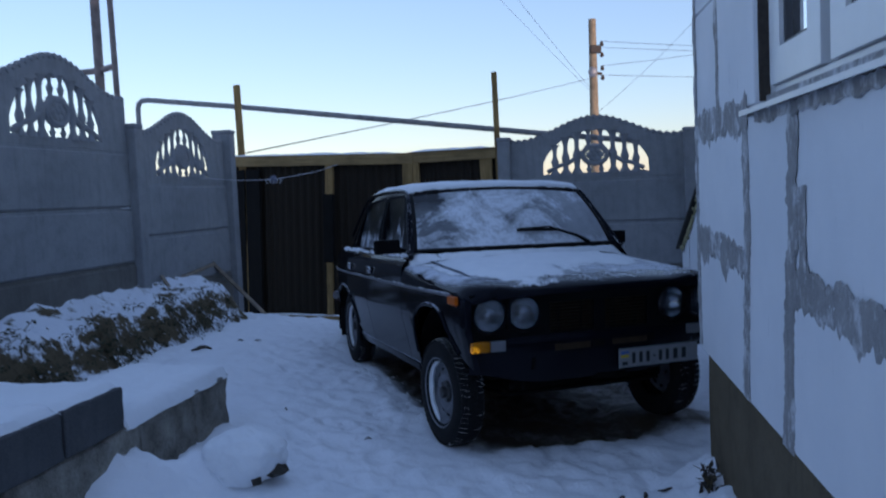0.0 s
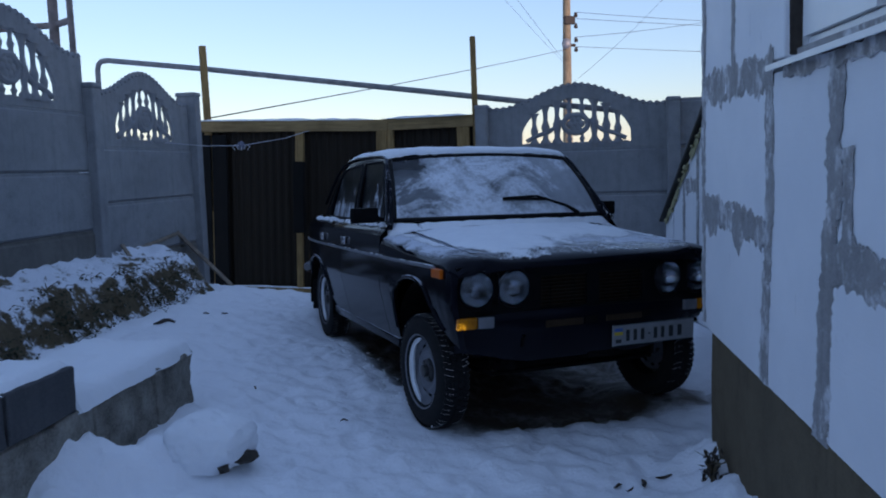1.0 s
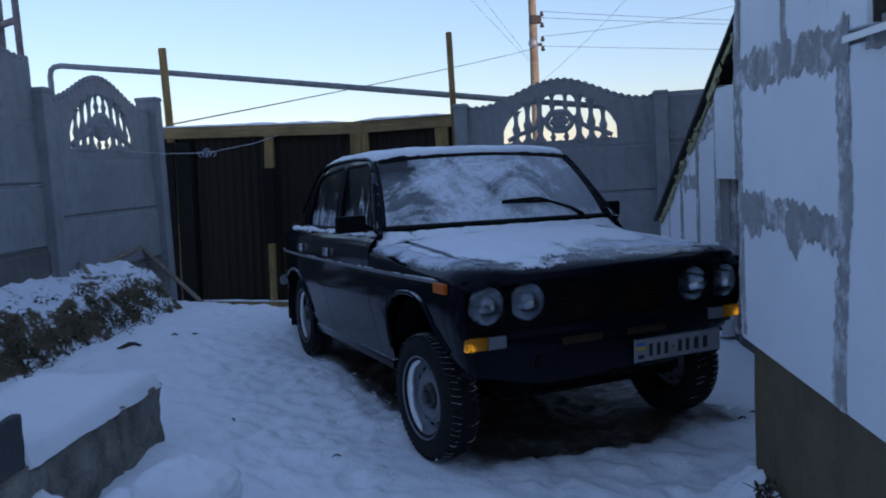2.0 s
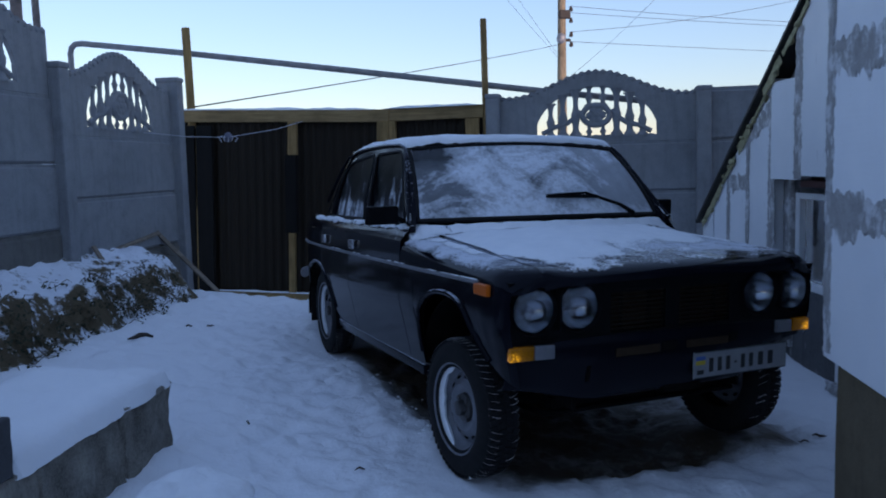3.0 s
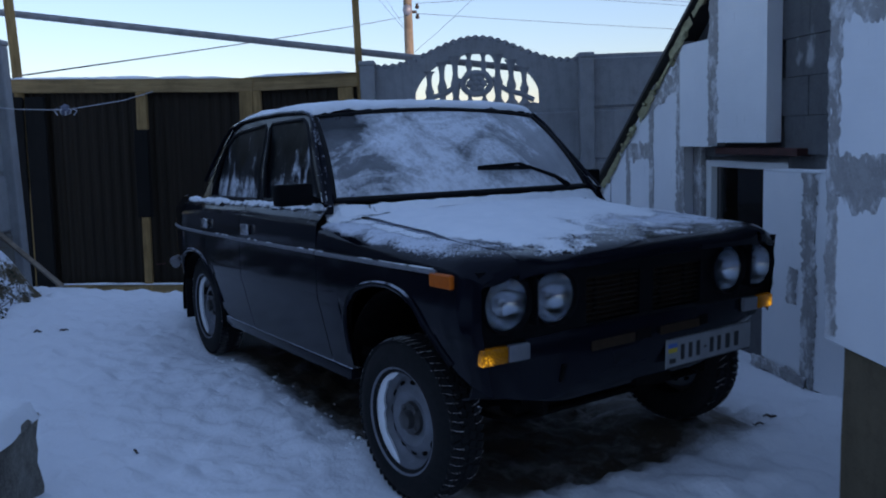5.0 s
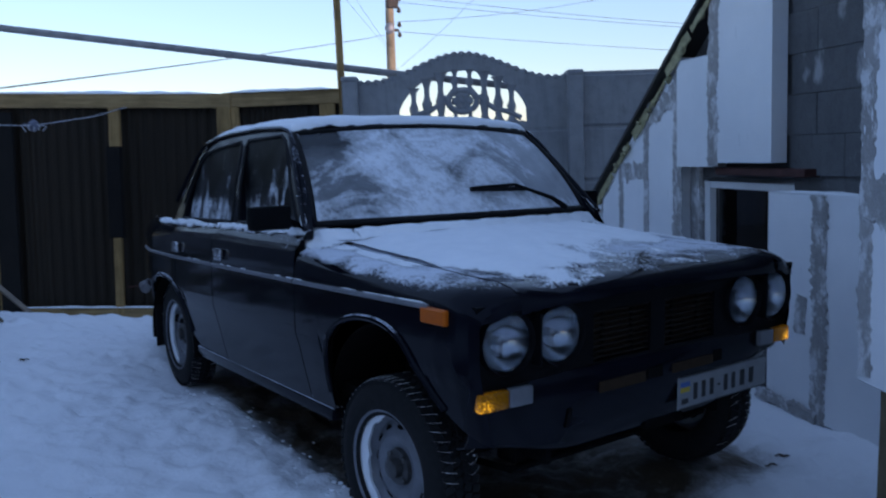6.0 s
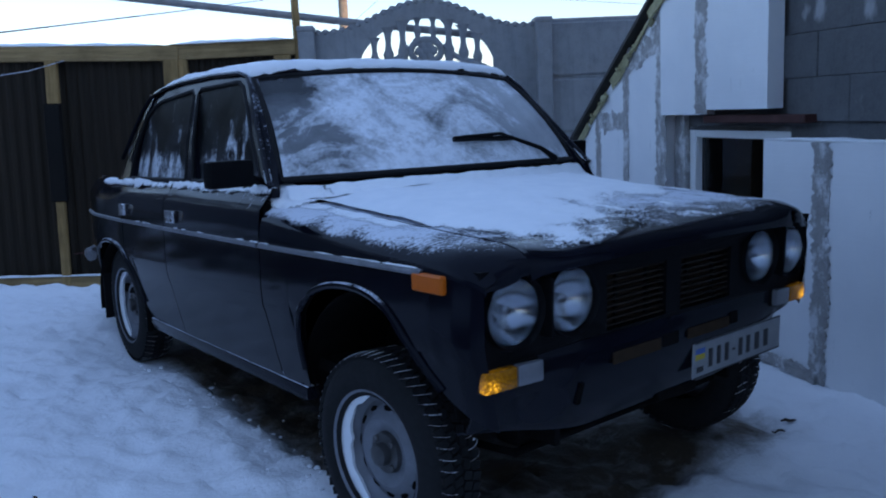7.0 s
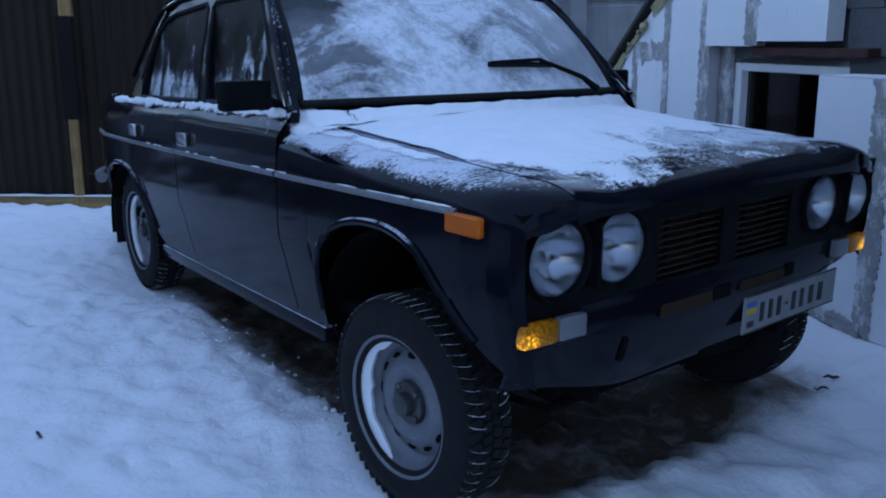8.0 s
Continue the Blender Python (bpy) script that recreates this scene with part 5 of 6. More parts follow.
def outline_pts(pts, k=4):
    """Smooth curve through the points of a wheel arch."""
    out = []
    n = len(pts)
    for i in range(n - 1):
        p0, p1, p2, p3 = (Vector(pts[max(0, min(n - 1, i + d))]) for d in (-1, 0, 1, 2))
        for j in range(k):
            t = j / k
            out.append(0.5 * ((2 * p1) + (p2 - p0) * t + (2 * p0 - 5 * p1 + 4 * p2 - p3) * t * t + (3 * p1 - p0 - 3 * p2 + p3) * t ** 3))
    return out + [Vector(pts[-1])]


SILL = 0.365
lower_edge = [(v.x, v.y) for v in outline_pts(FRONT_ARCH)][::-1]
lower_edge += [(0.43 + 0.0523 * i, SILL + 0.005) for i in range(30)]
lower_edge += [(v.x, v.y) for v in outline_pts(REAR_ARCH)]


def fender_top(y):
    return lerp_table([(-0.475, 0.868), (-0.45, 0.884), (-0.388, 0.898), (-0.146, 0.912), (0.145, 0.931), (0.40, 0.950), (0.62, 0.968)], y)


def side_top(y):
    return min(0.862, fender_top(y) - 0.055) if y < 0.605 else BELT


def edge_at(y):
    """Columns of the lower edge that bracket y, for the cuts between panels."""
    for (a, za), (b, zb) in zip(lower_edge, lower_edge[1:]):
        if a <= y <= b and b > a:
            return za + (zb - za) * (y - a) / (b - a)
    return SILL


def side_panel(y0, y1, sign, inset=0.0, levels=16):
    cols = [(y0, edge_at(y0))] + [(y, z) for y, z in lower_edge if y0 + 0.004 < y < y1 - 0.004] + [(y1, edge_at(y1))]
    rows = []
    for y, zb in cols:
        if sign > 0:      # the knocked corner is bent up
            zb += 0.085 * smooth_step(-0.20, -0.475, y)
        top = side_top(y)
        hi = min(0.80, top - 0.02)
        zs = [zb + (hi - zb) * (k / 9) for k in range(10)] + [hi + (top - hi) * (k / (levels - 9)) for k in range(1, levels - 8)]
        rows.append([(sign * (side_x(y, z) - inset), y, z) for z in zs])
    return grid(rows)


def skewed(p):
    """The nose has been knocked askew: its left-hand side sits a few centimetres further back."""
    k = smooth_step(0.10, -0.30, p.y) * (1 - 0.35 * smooth_step(0.80, 0.88, p.z))
    return Vector((p.x, p.y + 0.068 * max(0.0, p.x + 0.40) * k, p.z))


def cp(name, bm, mat, parent=None, label="", smooth=True):
    for v in bm.verts:
        v.co = skewed(v.co)
    return part(name, bm, mat, parent or car, label, smooth, RAKE)


# core that closes the gaps between panels
for sign in (-1, 1):
    cp("inner_shell", side_panel(-0.44, 3.28, sign, 0.022), HIDDEN)

for sign in (-1, 1):
    for name, y0, y1 in (("front_fender", -0.474, 0.604), ("front_door", 0.612, 1.528), ("rear_door", 1.536, 2.13), ("rear_fender", 2.138, 3.3)):
        panel = cp(name, thick(side_panel(y0, y1, sign), 0.002), PAINT)
        a, b = max(y0 + 0.004, -0.285), min(y1 - 0.004, 3.1)
        n = max(2, int((b - a) / 0.06))
        cp("trim_strip", tube([(sign * (side_x(a + (b - a) * i / n, 0.85) + 0.002), a + (b - a) * i / n, 0.85) for i in range(n + 1)], 0.0085, 8), TRIM, panel, "dull metal side moulding")
        if "door" in name:
            hy = 1.41 if name == "front_door" else 2.08
            bm = box((sign * (side_x(hy, 0.91) + 0.012), hy, 0.905), (0.024, 0.095, 0.052), bevel=0.009, seg=2)
            cp("handle", bm, CHROME, panel, "chrome door handle plate")
    for arch, nm in ((FRONT_ARCH[1:-3], "arch_lip"), (REAR_ARCH[1:-2], "arch_lip")):
        pts = outline_pts(arch, 4)
        cp(nm, tube([(sign * (side_x(p.x, p.y) + 0.002), p.x, p.y + 0.004) for p in pts], 0.011, 8), PAINT)
    cp("sill", box((sign * 0.715, 1.21, 0.37), (0.05, 1.56, 0.05), bevel=0.012, seg=2), PAINT)
    cp("wheel_liner", thick(grid([[(sign * xx, 0.04 + 0.43 * math.cos(math.radians(a)), 0.34 + 0.415 * math.sin(math.radians(a))) for a in range(0, 165, 8)] for xx in (0.40, 0.735)]), 0.004), HIDDEN)
    cp("wheel_liner", thick(grid([[(sign * xx, 2.42 + 0.40 * math.cos(math.radians(a)), 0.36 + 0.36 * math.sin(math.radians(a))) for a in range(-6, 187, 8)] for xx in (0.40, 0.745)]), 0.004), HIDDEN)
    cp("liner_wall", box((sign * 0.42, 0.04, 0.55), (0.02, 0.85, 0.42)), HIDDEN)
    # fender tops
    rows = []
    for dy, dz in ((-0.013, -0.036), (-0.011, -0.022), (-0.006, -0.010)):      # rolled front edge
        w = lerp_table(WIDTH, -0.474)
        zf = fender_top(-0.474)
        rows.append([(sign * x, -0.474 + dy + 0.010 * smooth_step(0.64, w, x), z) for x, z in ((0.606, zf + 0.012 + dz), (0.64, zf + 0.008 + dz), (w - 0.085, zf - 0.002 + dz), (w - 0.055, zf - 0.018 + dz * 0.8), (w - 0.03, zf - 0.032 + dz * 0.5), (w - 0.012, zf - 0.040 + dz * 0.3), (w - 0.003, zf - 0.042 + dz * 0.3), (w, zf - 0.055))])
    for i in range(37):
        y = -0.474 + 1.078 * i / 36
        w, zf = lerp_table(WIDTH, y), fender_top(y)
        top = side_top(y)
        q = smooth_step(-0.34, -0.474, y)
        rows.append([(sign * x, y, z) for x, z in ((0.606, zf + 0.012), (0.64, zf + 0.012 - 0.004 * q), (w - 0.085, zf + 0.008 - 0.010 * q), (w - 0.055, zf - 0.018 * q), (w - 0.03, zf - 0.012 - 0.020 * q), (w - 0.012, zf - 0.028 - 0.012 * q), (w - 0.003, (zf - 0.03 + top) / 2), (w, top))])
    cp("fender_top", thick(grid(rows), 0.002), PAINT)


# hood
HOOD_Z = [(-0.487, 0.848), (-0.485, 0.860), (-0.478, 0.872), (-0.462, 0.884), (-0.42, 0.902), (-0.3, 0.925), (-0.1, 0.948), (0.15, 0.975), (0.40, 1.000), (0.62, 1.022)]


def hood_rear(x):
    return 0.40 + 0.19 * (x / 0.6) ** 2


def hood_point(u, v):
    """u across from -1 to 1, v from the nose to the windscreen."""
    x = 0.604 * u
    y = -0.487 + (hood_rear(x) + 0.487) * v
    a = abs(u)
    z = lerp_table(HOOD_Z, y) - 0.012 * a * a
    z -= 0.010 * max(0.0, (a - 0.90) / 0.10) ** 2
    z += 0.008 * (1 - smooth_step(0.30, 0.52, a)) * smooth_step(-0.45, -0.1, y)   # raised middle
    # the edge meets the fender
    k = smooth_step(0.72, 1.0, a)
    k *= smooth_step(-0.484, -0.462, y)
    return Vector((x, y, z * (1 - k) + (fender_top(max(-0.474, y)) + 0.014) * k))


HN_U = 64
vs_list = [0.0, 0.004, 0.012, 0.025, 0.05, 0.08] + [0.08 + 0.92 * i / 50 for i in range(1, 51)]
cp("hood", thick(grid([[hood_point(-1 + 2 * i / HN_U, v) for i in range(HN_U + 1)] for v in vs_list]), 0.008), PAINT)
cp("cowl", thick(grid([[(0.70 * u, hood_rear(0.60 * u) + 0.004 + k * 0.10, 1.002 + 0.045 * k - 0.03 * u * u * (1 - k)) for u in [-1 + 2 * i / 30 for i in range(31)]] for k in (0, 0.33, 0.66, 1.0)]), 0.004), BLACK)


# front: black grille panel with four lamps
def ring_pts(cx, cz, r, n=28):
    return [(cx + r * math.cos(2 * math.pi * k / n), cz + r * math.sin(2 * math.pi * k / n)) for k in range(n)]


LAMPS = [(-0.637, 0.753), (-0.447, 0.754), (0.457, 0.750), (0.648, 0.748)]
holes = [ring_pts(x, z, 0.091) for x, z in LAMPS] + [[(-0.30, 0.645), (-0.035, 0.645), (-0.035, 0.80), (-0.30, 0.80)], [(0.035, 0.645), (0.30, 0.645), (0.30, 0.80), (0.035, 0.80)]]
bm = plate([(-0.740, 0.622), (0.748, 0.622), (0.750, 0.70), (0.745, 0.860), (-0.736, 0.860), (-0.742, 0.70)], holes, 0.03)
bm.transform(Matrix.Translation((0, -0.454, 0)))
cp("grille_panel", bm, BLACK, None, "black plastic grille panel", smooth=False)
for x in (-0.542, 0.5525):
    cp("lamp_divider", box((x, -0.474, 0.752), (0.007, 0.044, 0.150), bevel=0.002), BLACK, None, "thin black fin between two headlights", False)
grille = cp("grille", box((0, -0.395, 0.72), (0.72, 0.008, 0.20)), BROWN, None, "brown board behind black slats", False)
for side in (-1, 1):
    for k in range(9):
        bm = box((side * 0.1675, -0.436, 0.654 + 0.0175 * k), (0.268, 0.016, 0.0055), bevel=0.0015)
        cp("slat", bm, SLAT, grille, "", False)
    for xx in (0.10, 0.235):
        cp("slat_post", box((side * xx, -0.428, 0.72), (0.008, 0.012, 0.155)), BLACK, grille, "", False)

for x, z in LAMPS:
    lm = Matrix.Translation(skewed(Vector((x, -0.453, z)))) @ Matrix.Diagonal((1.09, 1.0, 1.09, 1.0))
    lamp = part("headlight", lathe([(0.0, 0.0745), (-0.014, 0.0795), (-0.020, 0.084), (-0.004, 0.088), (0.015, 0.088)], 40, "y"), BLACK, car, "round headlight with a ribbed glass lens", True, RAKE @ lm)
    part("reflector", lathe([(0.070, 0.002), (0.066, 0.02), (0.050, 0.045), (0.022, 0.066), (0.0, 0.076)], 40, "y"), REFLECTOR, lamp, "mirror bowl", True, RAKE @ lm)
    part("bulb_shield", lathe([(0.02, 0.001), (0.022, 0.012), (0.05, 0.012)], 16, "y"), CHROME, lamp, "", True, RAKE @ lm)
    ln = part("lens", lathe([(-0.026, 0.0005), (-0.0255, 0.02), (-0.0225, 0.045), (-0.017, 0.062), (-0.008, 0.0765), (-0.004, 0.0765), (-0.013, 0.061), (-0.0185, 0.044), (-0.0215, 0.019), (-0.022, 0.0005)], 40, "y"), LENS, lamp, "ribbed glass lens", True, RAKE @ lm)
    ln.visible_shadow = False

# valance below the grille
VAL = [(0.640, -0.440), (0.622, -0.452), (0.58, -0.452), (0.52, -0.440), (0.46, -0.424), (0.40, -0.412), (0.378, -0.398), (0.367, -0.36)]


def valance_row(z, y):
    row = []
    for i in range(61):
        x = 0.728 * (-1 + 2 * i / 60)
        a = abs(x)
        back = 0.018 * max(0.0, (a - 0.60) / 0.135) ** 2.5
        drop = 0.07 * smooth_step(0.30, 0.74, a) * smooth_step(0.56, 0.40, z) if z > 0.4 else 0.07 * smooth_step(0.30, 0.74, a)
        drop += 0.065 * smooth_step(0.50, 0.728, x) * smooth_step(0.56, 0.42, z)
        row.append((x, y + back, z + drop))
    return row


cp("valance", thick(grid([valance_row(z, y) for z, y in VAL]), 0.005), PAINT, None, "dark grimy apron where the bumper is missing")
# HIDDEN boxes set on the apron carry the shade of open slots as colour
for x0, x1, z0, z1, m_ in ((-0.27, -0.055, 0.545, 0.580, BROWN), (0.08, 0.30, 0.548, 0.580, BROWN), (-0.045, 0.03, 0.548, 0.585, HIDDEN), (0.305, 0.35, 0.552, 0.59, HIDDEN), (-0.395, -0.377, 0.455, 0.52, HIDDEN)):
    yy = -0.453 if z0 > 0.53 else -0.4435
    tilt = pose((x0 + x1) / 2, yy if z0 > 0.53 else -0.434, (z0 + z1) / 2, 0 if z0 > 0.53 else 15)
    cp("apron_opening", box((0, 0, 0), (x1 - x0, 0.008, z1 - z0), tilt, 0.002), m_, None, "", False)

for sign in (-1, 1):
    lamp = cp("indicator", box((sign * 0.645, -0.444, 0.597), (0.190, 0.030, 0.062), bevel=0.006), BLACK, None, "two-part front indicator lamp", False)
    cp("amber_lens", box((sign * 0.690, -0.460, 0.597), (0.100, 0.034, 0.054), bevel=0.007, seg=2), AMBER, lamp, "amber lens", True)
    cp("clear_lens", box((sign * 0.5965, -0.460, 0.597), (0.083, 0.034, 0.054), bevel=0.007, seg=2), CLEARLENS, lamp, "clear side lamp lens", True)
    cp("side_marker", box((sign * (side_x(-0.31, 0.82) + 0.004), -0.315, 0.827), (0.020, 0.125, 0.046), bevel=0.005), MARKER, None, "orange side marker lamp", False)

# registration plate with plain bars
plate_ob = cp("registration_plate", box((0.388, -0.439, 0.464), (0.52, 0.005, 0.112), bevel=0.002), PLATE_WHITE, None, "white registration plate with dark bars", False)
for x0, wd in ((0.222, 0.030), (0.268, 0.030), (0.314, 0.030), (0.356, 0.018), (0.396, 0.030), (0.442, 0.030), (0.496, 0.038), (0.552, 0.038)):
    cp("bar", box((x0, -0.4425, 0.461), (wd * 0.72, 0.0012, 0.058 if wd > 0.02 else 0.008)), PLATE_INK, plate_ob, "", False)
cp("bar", box((0.165, -0.4425, 0.434), (0.035, 0.0012, 0.018)), PLATE_INK, plate_ob, "", False)
cp("flag", box((0.165, -0.4425, 0.492), (0.05, 0.0012, 0.017)), FLAG_BLUE, plate_ob, "", False)
cp("flag", box((0.165, -0.4425, 0.474), (0.05, 0.0012, 0.017)), FLAG_YELLOW, plate_ob, "", False)
for z in (0.5175, 0.4105):
    cp("rim_line", box((0.388, -0.4425, z), (0.51, 0.0012, 0.004)), PLATE_INK, plate_ob, "", False)

# cabin
def shell_x(z):
    return 0.738 - 0.285 * (z - 1.03) - 0.05 * max(0.0, z - 1.30)


SHELL = [(0.60, 1.00), (0.61, 1.03), (0.68, 1.10), (0.80, 1.225), (0.93, 1.365), (0.99, 1.415), (1.08, 1.435), (1.35, 1.447), (1.7, 1.447), (1.9, 1.438), (2.06, 1.41), (2.14, 1.35), (2.22, 1.24), (2.30, 1.13), (2.36, 1.04), (2.385, 1.00)]
F_WIN = [(0.700, 1.045), (1.335, 1.045), (1.42, 1.20), (1.475, 1.388), (1.455, 1.407), (1.08, 1.407), (1.02, 1.382), (0.855, 1.20)]
R_WIN = [(1.415, 1.045), (2.17, 1.045), (2.185, 1.13), (2.15, 1.24), (2.10, 1.32), (2.02, 1.365), (1.92, 1.385), (1.555, 1.407), (1.525, 1.388), (1.475, 1.20)]
for sign in (-1, 1):
    bm = plate([(y, z) for y, z in SHELL[::-1]], [F_WIN, R_WIN], 0.03)
    # many small faces, so that the sheet can follow the inward lean
    for v in bm.verts:
        y, d, z = v.co.x, v.co.y, v.co.z
        v.co = Vector((sign * (shell_x(z) * (1 - 0.035 * smooth_step(1.85, 2.6, y)) - d), y, z))
    cab = cp("cabin_side", bm, PAINT, None, "", False)
    for nm, pts in (("front_side_window", F_WIN), ("rear_side_window", R_WIN)):
        b2 = plate(pts, [], 0.004)
        for v in b2.verts:
            y, d, z = v.co.x, v.co.y, v.co.z
            v.co = Vector((sign * (shell_x(z) * (1 - 0.035 * smooth_step(1.85, 2.6, y)) - 0.006 - 0.030 * (1.40 - z) / 0.36 - d), y, z))
        w = cp(nm, b2, SIDE_GLASS, cab, "dark side glass with frost", False)
        w.visible_shadow = False
        cp("gasket", tube([(sign * (shell_x(p.y) * (1 - 0.035 * smooth_step(1.85, 2.6, p.x)) - 0.003), p.x, p.y) for p in [Vector(q) for q in pts + pts[:1]]], 0.009, 6), GASKET, cab)
    cp("drip_rail", tube([(sign * (shell_x(z) + 0.006), y, z + 0.004) for y, z in SHELL[1:14]], 0.010, 6), PAINT, cab)
    mx, my = (0.872, 0.635) if sign < 0 else (0.785, 0.745)
    bm = box((0, 0, 0), (0.165 if sign < 0 else 0.11, 0.05, 0.088), bevel=0.014, seg=2)
    bm.transform(Matrix.Translation((sign * mx, my, 1.086)) @ pose(0, 0, 0, 0, 0, sign * -12))
    mir = cp("wing_mirror", bm, BLACK, None, "black plastic wing mirror")
    cp("mirror_arm", tube([(sign * 0.735, my + 0.065, 1.05), (sign * 0.80, my + 0.025, 1.075)], 0.014, 8), BLACK, mir)
    cp("mirror_glass", box((0, 0, 0), (0.14 if sign < 0 else 0.09, 0.004, 0.07), m=Matrix.Translation((sign * (mx - 0.005), my + 0.026, 1.086)) @ pose(0, 0, 0, 0, 0, sign * -12)), REFLECTOR, mir)


def ws_edge(u, top):
    if top:
        return Vector((0.615 * u, 0.935 + 0.075 * u * u, 1.445 - 0.030 * u * u))
    return Vector((0.695 * u, 0.445 + 0.215 * u * u, 1.050 - 0.008 * u * u))


def ws_point(u, v):
    p = ws_edge(u, False).lerp(ws_edge(u, True), v)
    return p + Vector((0, -0.025, 0.018)) * (4 * v * (1 - v))


ws = cp("windscreen", thick(grid([[ws_point(-0.98 + 1.96 * i / 48, 0.03 + 0.94 * j / 24) for i in range(49)] for j in range(25)]), 0.005), WS_GLASS, None, "frosted windscreen with patches of snow")
ws.visible_shadow = False
rim = [ws_point(-0.985 + 1.97 * i / 40, 0.02) for i in range(41)] + [ws_point(0.985, 0.02 + 0.96 * i / 20) for i in range(1, 21)] + [ws_point(0.985 - 1.97 * i / 40, 0.98) for i in range(1, 41)] + [ws_point(-0.985, 0.98 - 0.96 * i / 20) for i in range(1, 21)]
cp("windscreen_gasket", tube(rim, 0.013, 8), GASKET)
for sign in (-1, 1):
    rows = []
    for j in range(21):
        v = j / 20
        a = ws_point(sign * 0.97, v)
        z = a.z
        y = lerp_table([(zz, yy) for yy, zz in SHELL[:7]], z)
        b = Vector((sign * shell_x(z), max(y, a.y - 0.02), z))
        rows.append([a, a.lerp(b, 0.35) + Vector((sign * 0.006, -0.008, 0)), a.lerp(b, 0.75) + Vector((sign * 0.006, -0.006, 0)), b])
    cp("windscreen_pillar", thick(grid(rows), 0.006), PAINT)


def roof_point(u, v):
    y0, y1 = 0.935 + 0.075 * u * u, 2.18 - 0.06 * u * u
    y = y0 + (y1 - y0) * v
    zc = lerp_table([(0.93, 1.449), (1.0, 1.462), (1.15, 1.474), (1.45, 1.482), (1.7, 1.478), (1.95, 1.462), (2.08, 1.440), (2.18, 1.405)], y)
    edge = lerp_table([(0.93, 1.408), (1.0, 1.420), (1.08, 1.437), (1.35, 1.449), (1.7, 1.449), (1.9, 1.440), (2.08, 1.408), (2.18, 1.375)], y)
    a = abs(u)
    z = zc + (edge - zc) * (0.55 * a * a + 0.45 * a ** 6)
    return Vector((u * (shell_x(1.44) + 0.002) * (1 - 0.035 * smooth_step(1.85, 2.6, y)), y, z))


cp("roof", thick(grid([[roof_point(-1 + 2 * i / 30, j / 40) for i in range(31)] for j in range(41)]), 0.008), PAINT)
cp("rear_window", thick(grid([[Vector(((0.585 + 0.05 * v) * u, 2.12 + 0.25 * v - 0.03 * u * u, 1.405 - 0.37 * v)) for u in [-1 + i / 10 for i in range(21)]] for v in [k / 8 for k in range(9)]]), 0.005), SIDE_GLASS, None, "frosted rear window")
cp("boot_lid", thick(grid([[Vector(((0.725 - 0.17 * k * k) * u, 2.36 + 0.94 * k, 1.035 - 0.05 * k * k - 0.02 * u * u)) for u in [-1 + i / 10 for i in range(21)]] for k in [j / 12 for j in range(13)]]), 0.006), PAINT)
cp("tail_panel", thick(grid([[Vector((0.575 * u, 3.30 - 0.03 * u * u, 0.985 - 0.52 * k)) for u in [-1 + i / 10 for i in range(21)]] for k in (0, 0.25, 0.5, 0.75, 1.0)]), 0.006), PAINT)
cp("rear_bumper", tube([(-0.735, 2.98, 0.60), (-0.70, 3.15, 0.60), (-0.60, 3.34, 0.60), (0.60, 3.34, 0.60), (0.70, 3.15, 0.60), (0.735, 2.98, 0.60)], 0.030, 10), TRIM, None, "dull metal rear bumper")
for sign in (-1, 1):
    cp("tail_light", box((sign * 0.46, 3.30, 0.83), (0.18, 0.03, 0.12), bevel=0.01), MARKER, None, "", False)

# inside
cp("cabin_floor", box((0, 1.45, 0.46), (1.36, 2.3, 0.04)), HIDDEN, None, "", False)
cp("underbody", box((0, 1.45, 0.40), (1.16, 3.3, 0.06), bevel=0.02), HIDDEN, None, "", False)
cp("engine_bay", box((0, -0.05, 0.66), (0.82, 0.68, 0.42), bevel=0.02), HIDDEN, None, "", False)
cp("dashboard", box((0, 0.70, 0.93), (1.34, 0.26, 0.16), bevel=0.04, seg=3), BLACK)
cp("steering_wheel", lathe([(math.cos(a) * 0.011, 0.19 + math.sin(a) * 0.011) for a in [k * math.pi / 4 for k in range(8)]], 28, "y", True), BLACK, None, "thin black steering wheel").data.transform(Matrix.Translation((0.34, 0.95, 1.0)) @ pose(0, 0, 0, -28, 0, 0))
for sx in (-0.34, 0.34):
    seat = cp("front_seat", box((sx, 1.42, 0.66), (0.50, 0.50, 0.18), bevel=0.05, seg=3), SEATS, None, "dark cloth front seat")
    bm = box((0, 0, 0.30), (0.48, 0.14, 0.62), bevel=0.05, seg=3)
    bm.transform(Matrix.Translation((sx, 1.66, 0.66)) @ pose(0, 0, 0, -16, 0, 0))
    cp("backrest", bm, SEATS, seat)
rs = cp("rear_seat", box((0, 2.12, 0.66), (1.24, 0.45, 0.2), bevel=0.05, seg=3), SEATS, None, "dark cloth rear bench")
bm = box((0, 0, 0.28), (1.24, 0.14, 0.56), bevel=0.05, seg=3)
bm.transform(Matrix.Translation((0, 2.32, 0.68)) @ pose(0, 0, 0, -20, 0, 0))
cp("backrest", bm, SEATS, rs)
cp("front_crossmember", rough_up(box((0.02, -0.22, 0.335), (0.95, 0.10, 0.055), bevel=0.015, seg=2), 0.006, 8, 2, 3), HIDDEN)
cp("anti_roll_bar", tube([(-0.52, -0.05, 0.30), (-0.48, -0.28, 0.305), (0.48, -0.28, 0.305), (0.52, -0.05, 0.30)], 0.012, 8), HIDDEN)
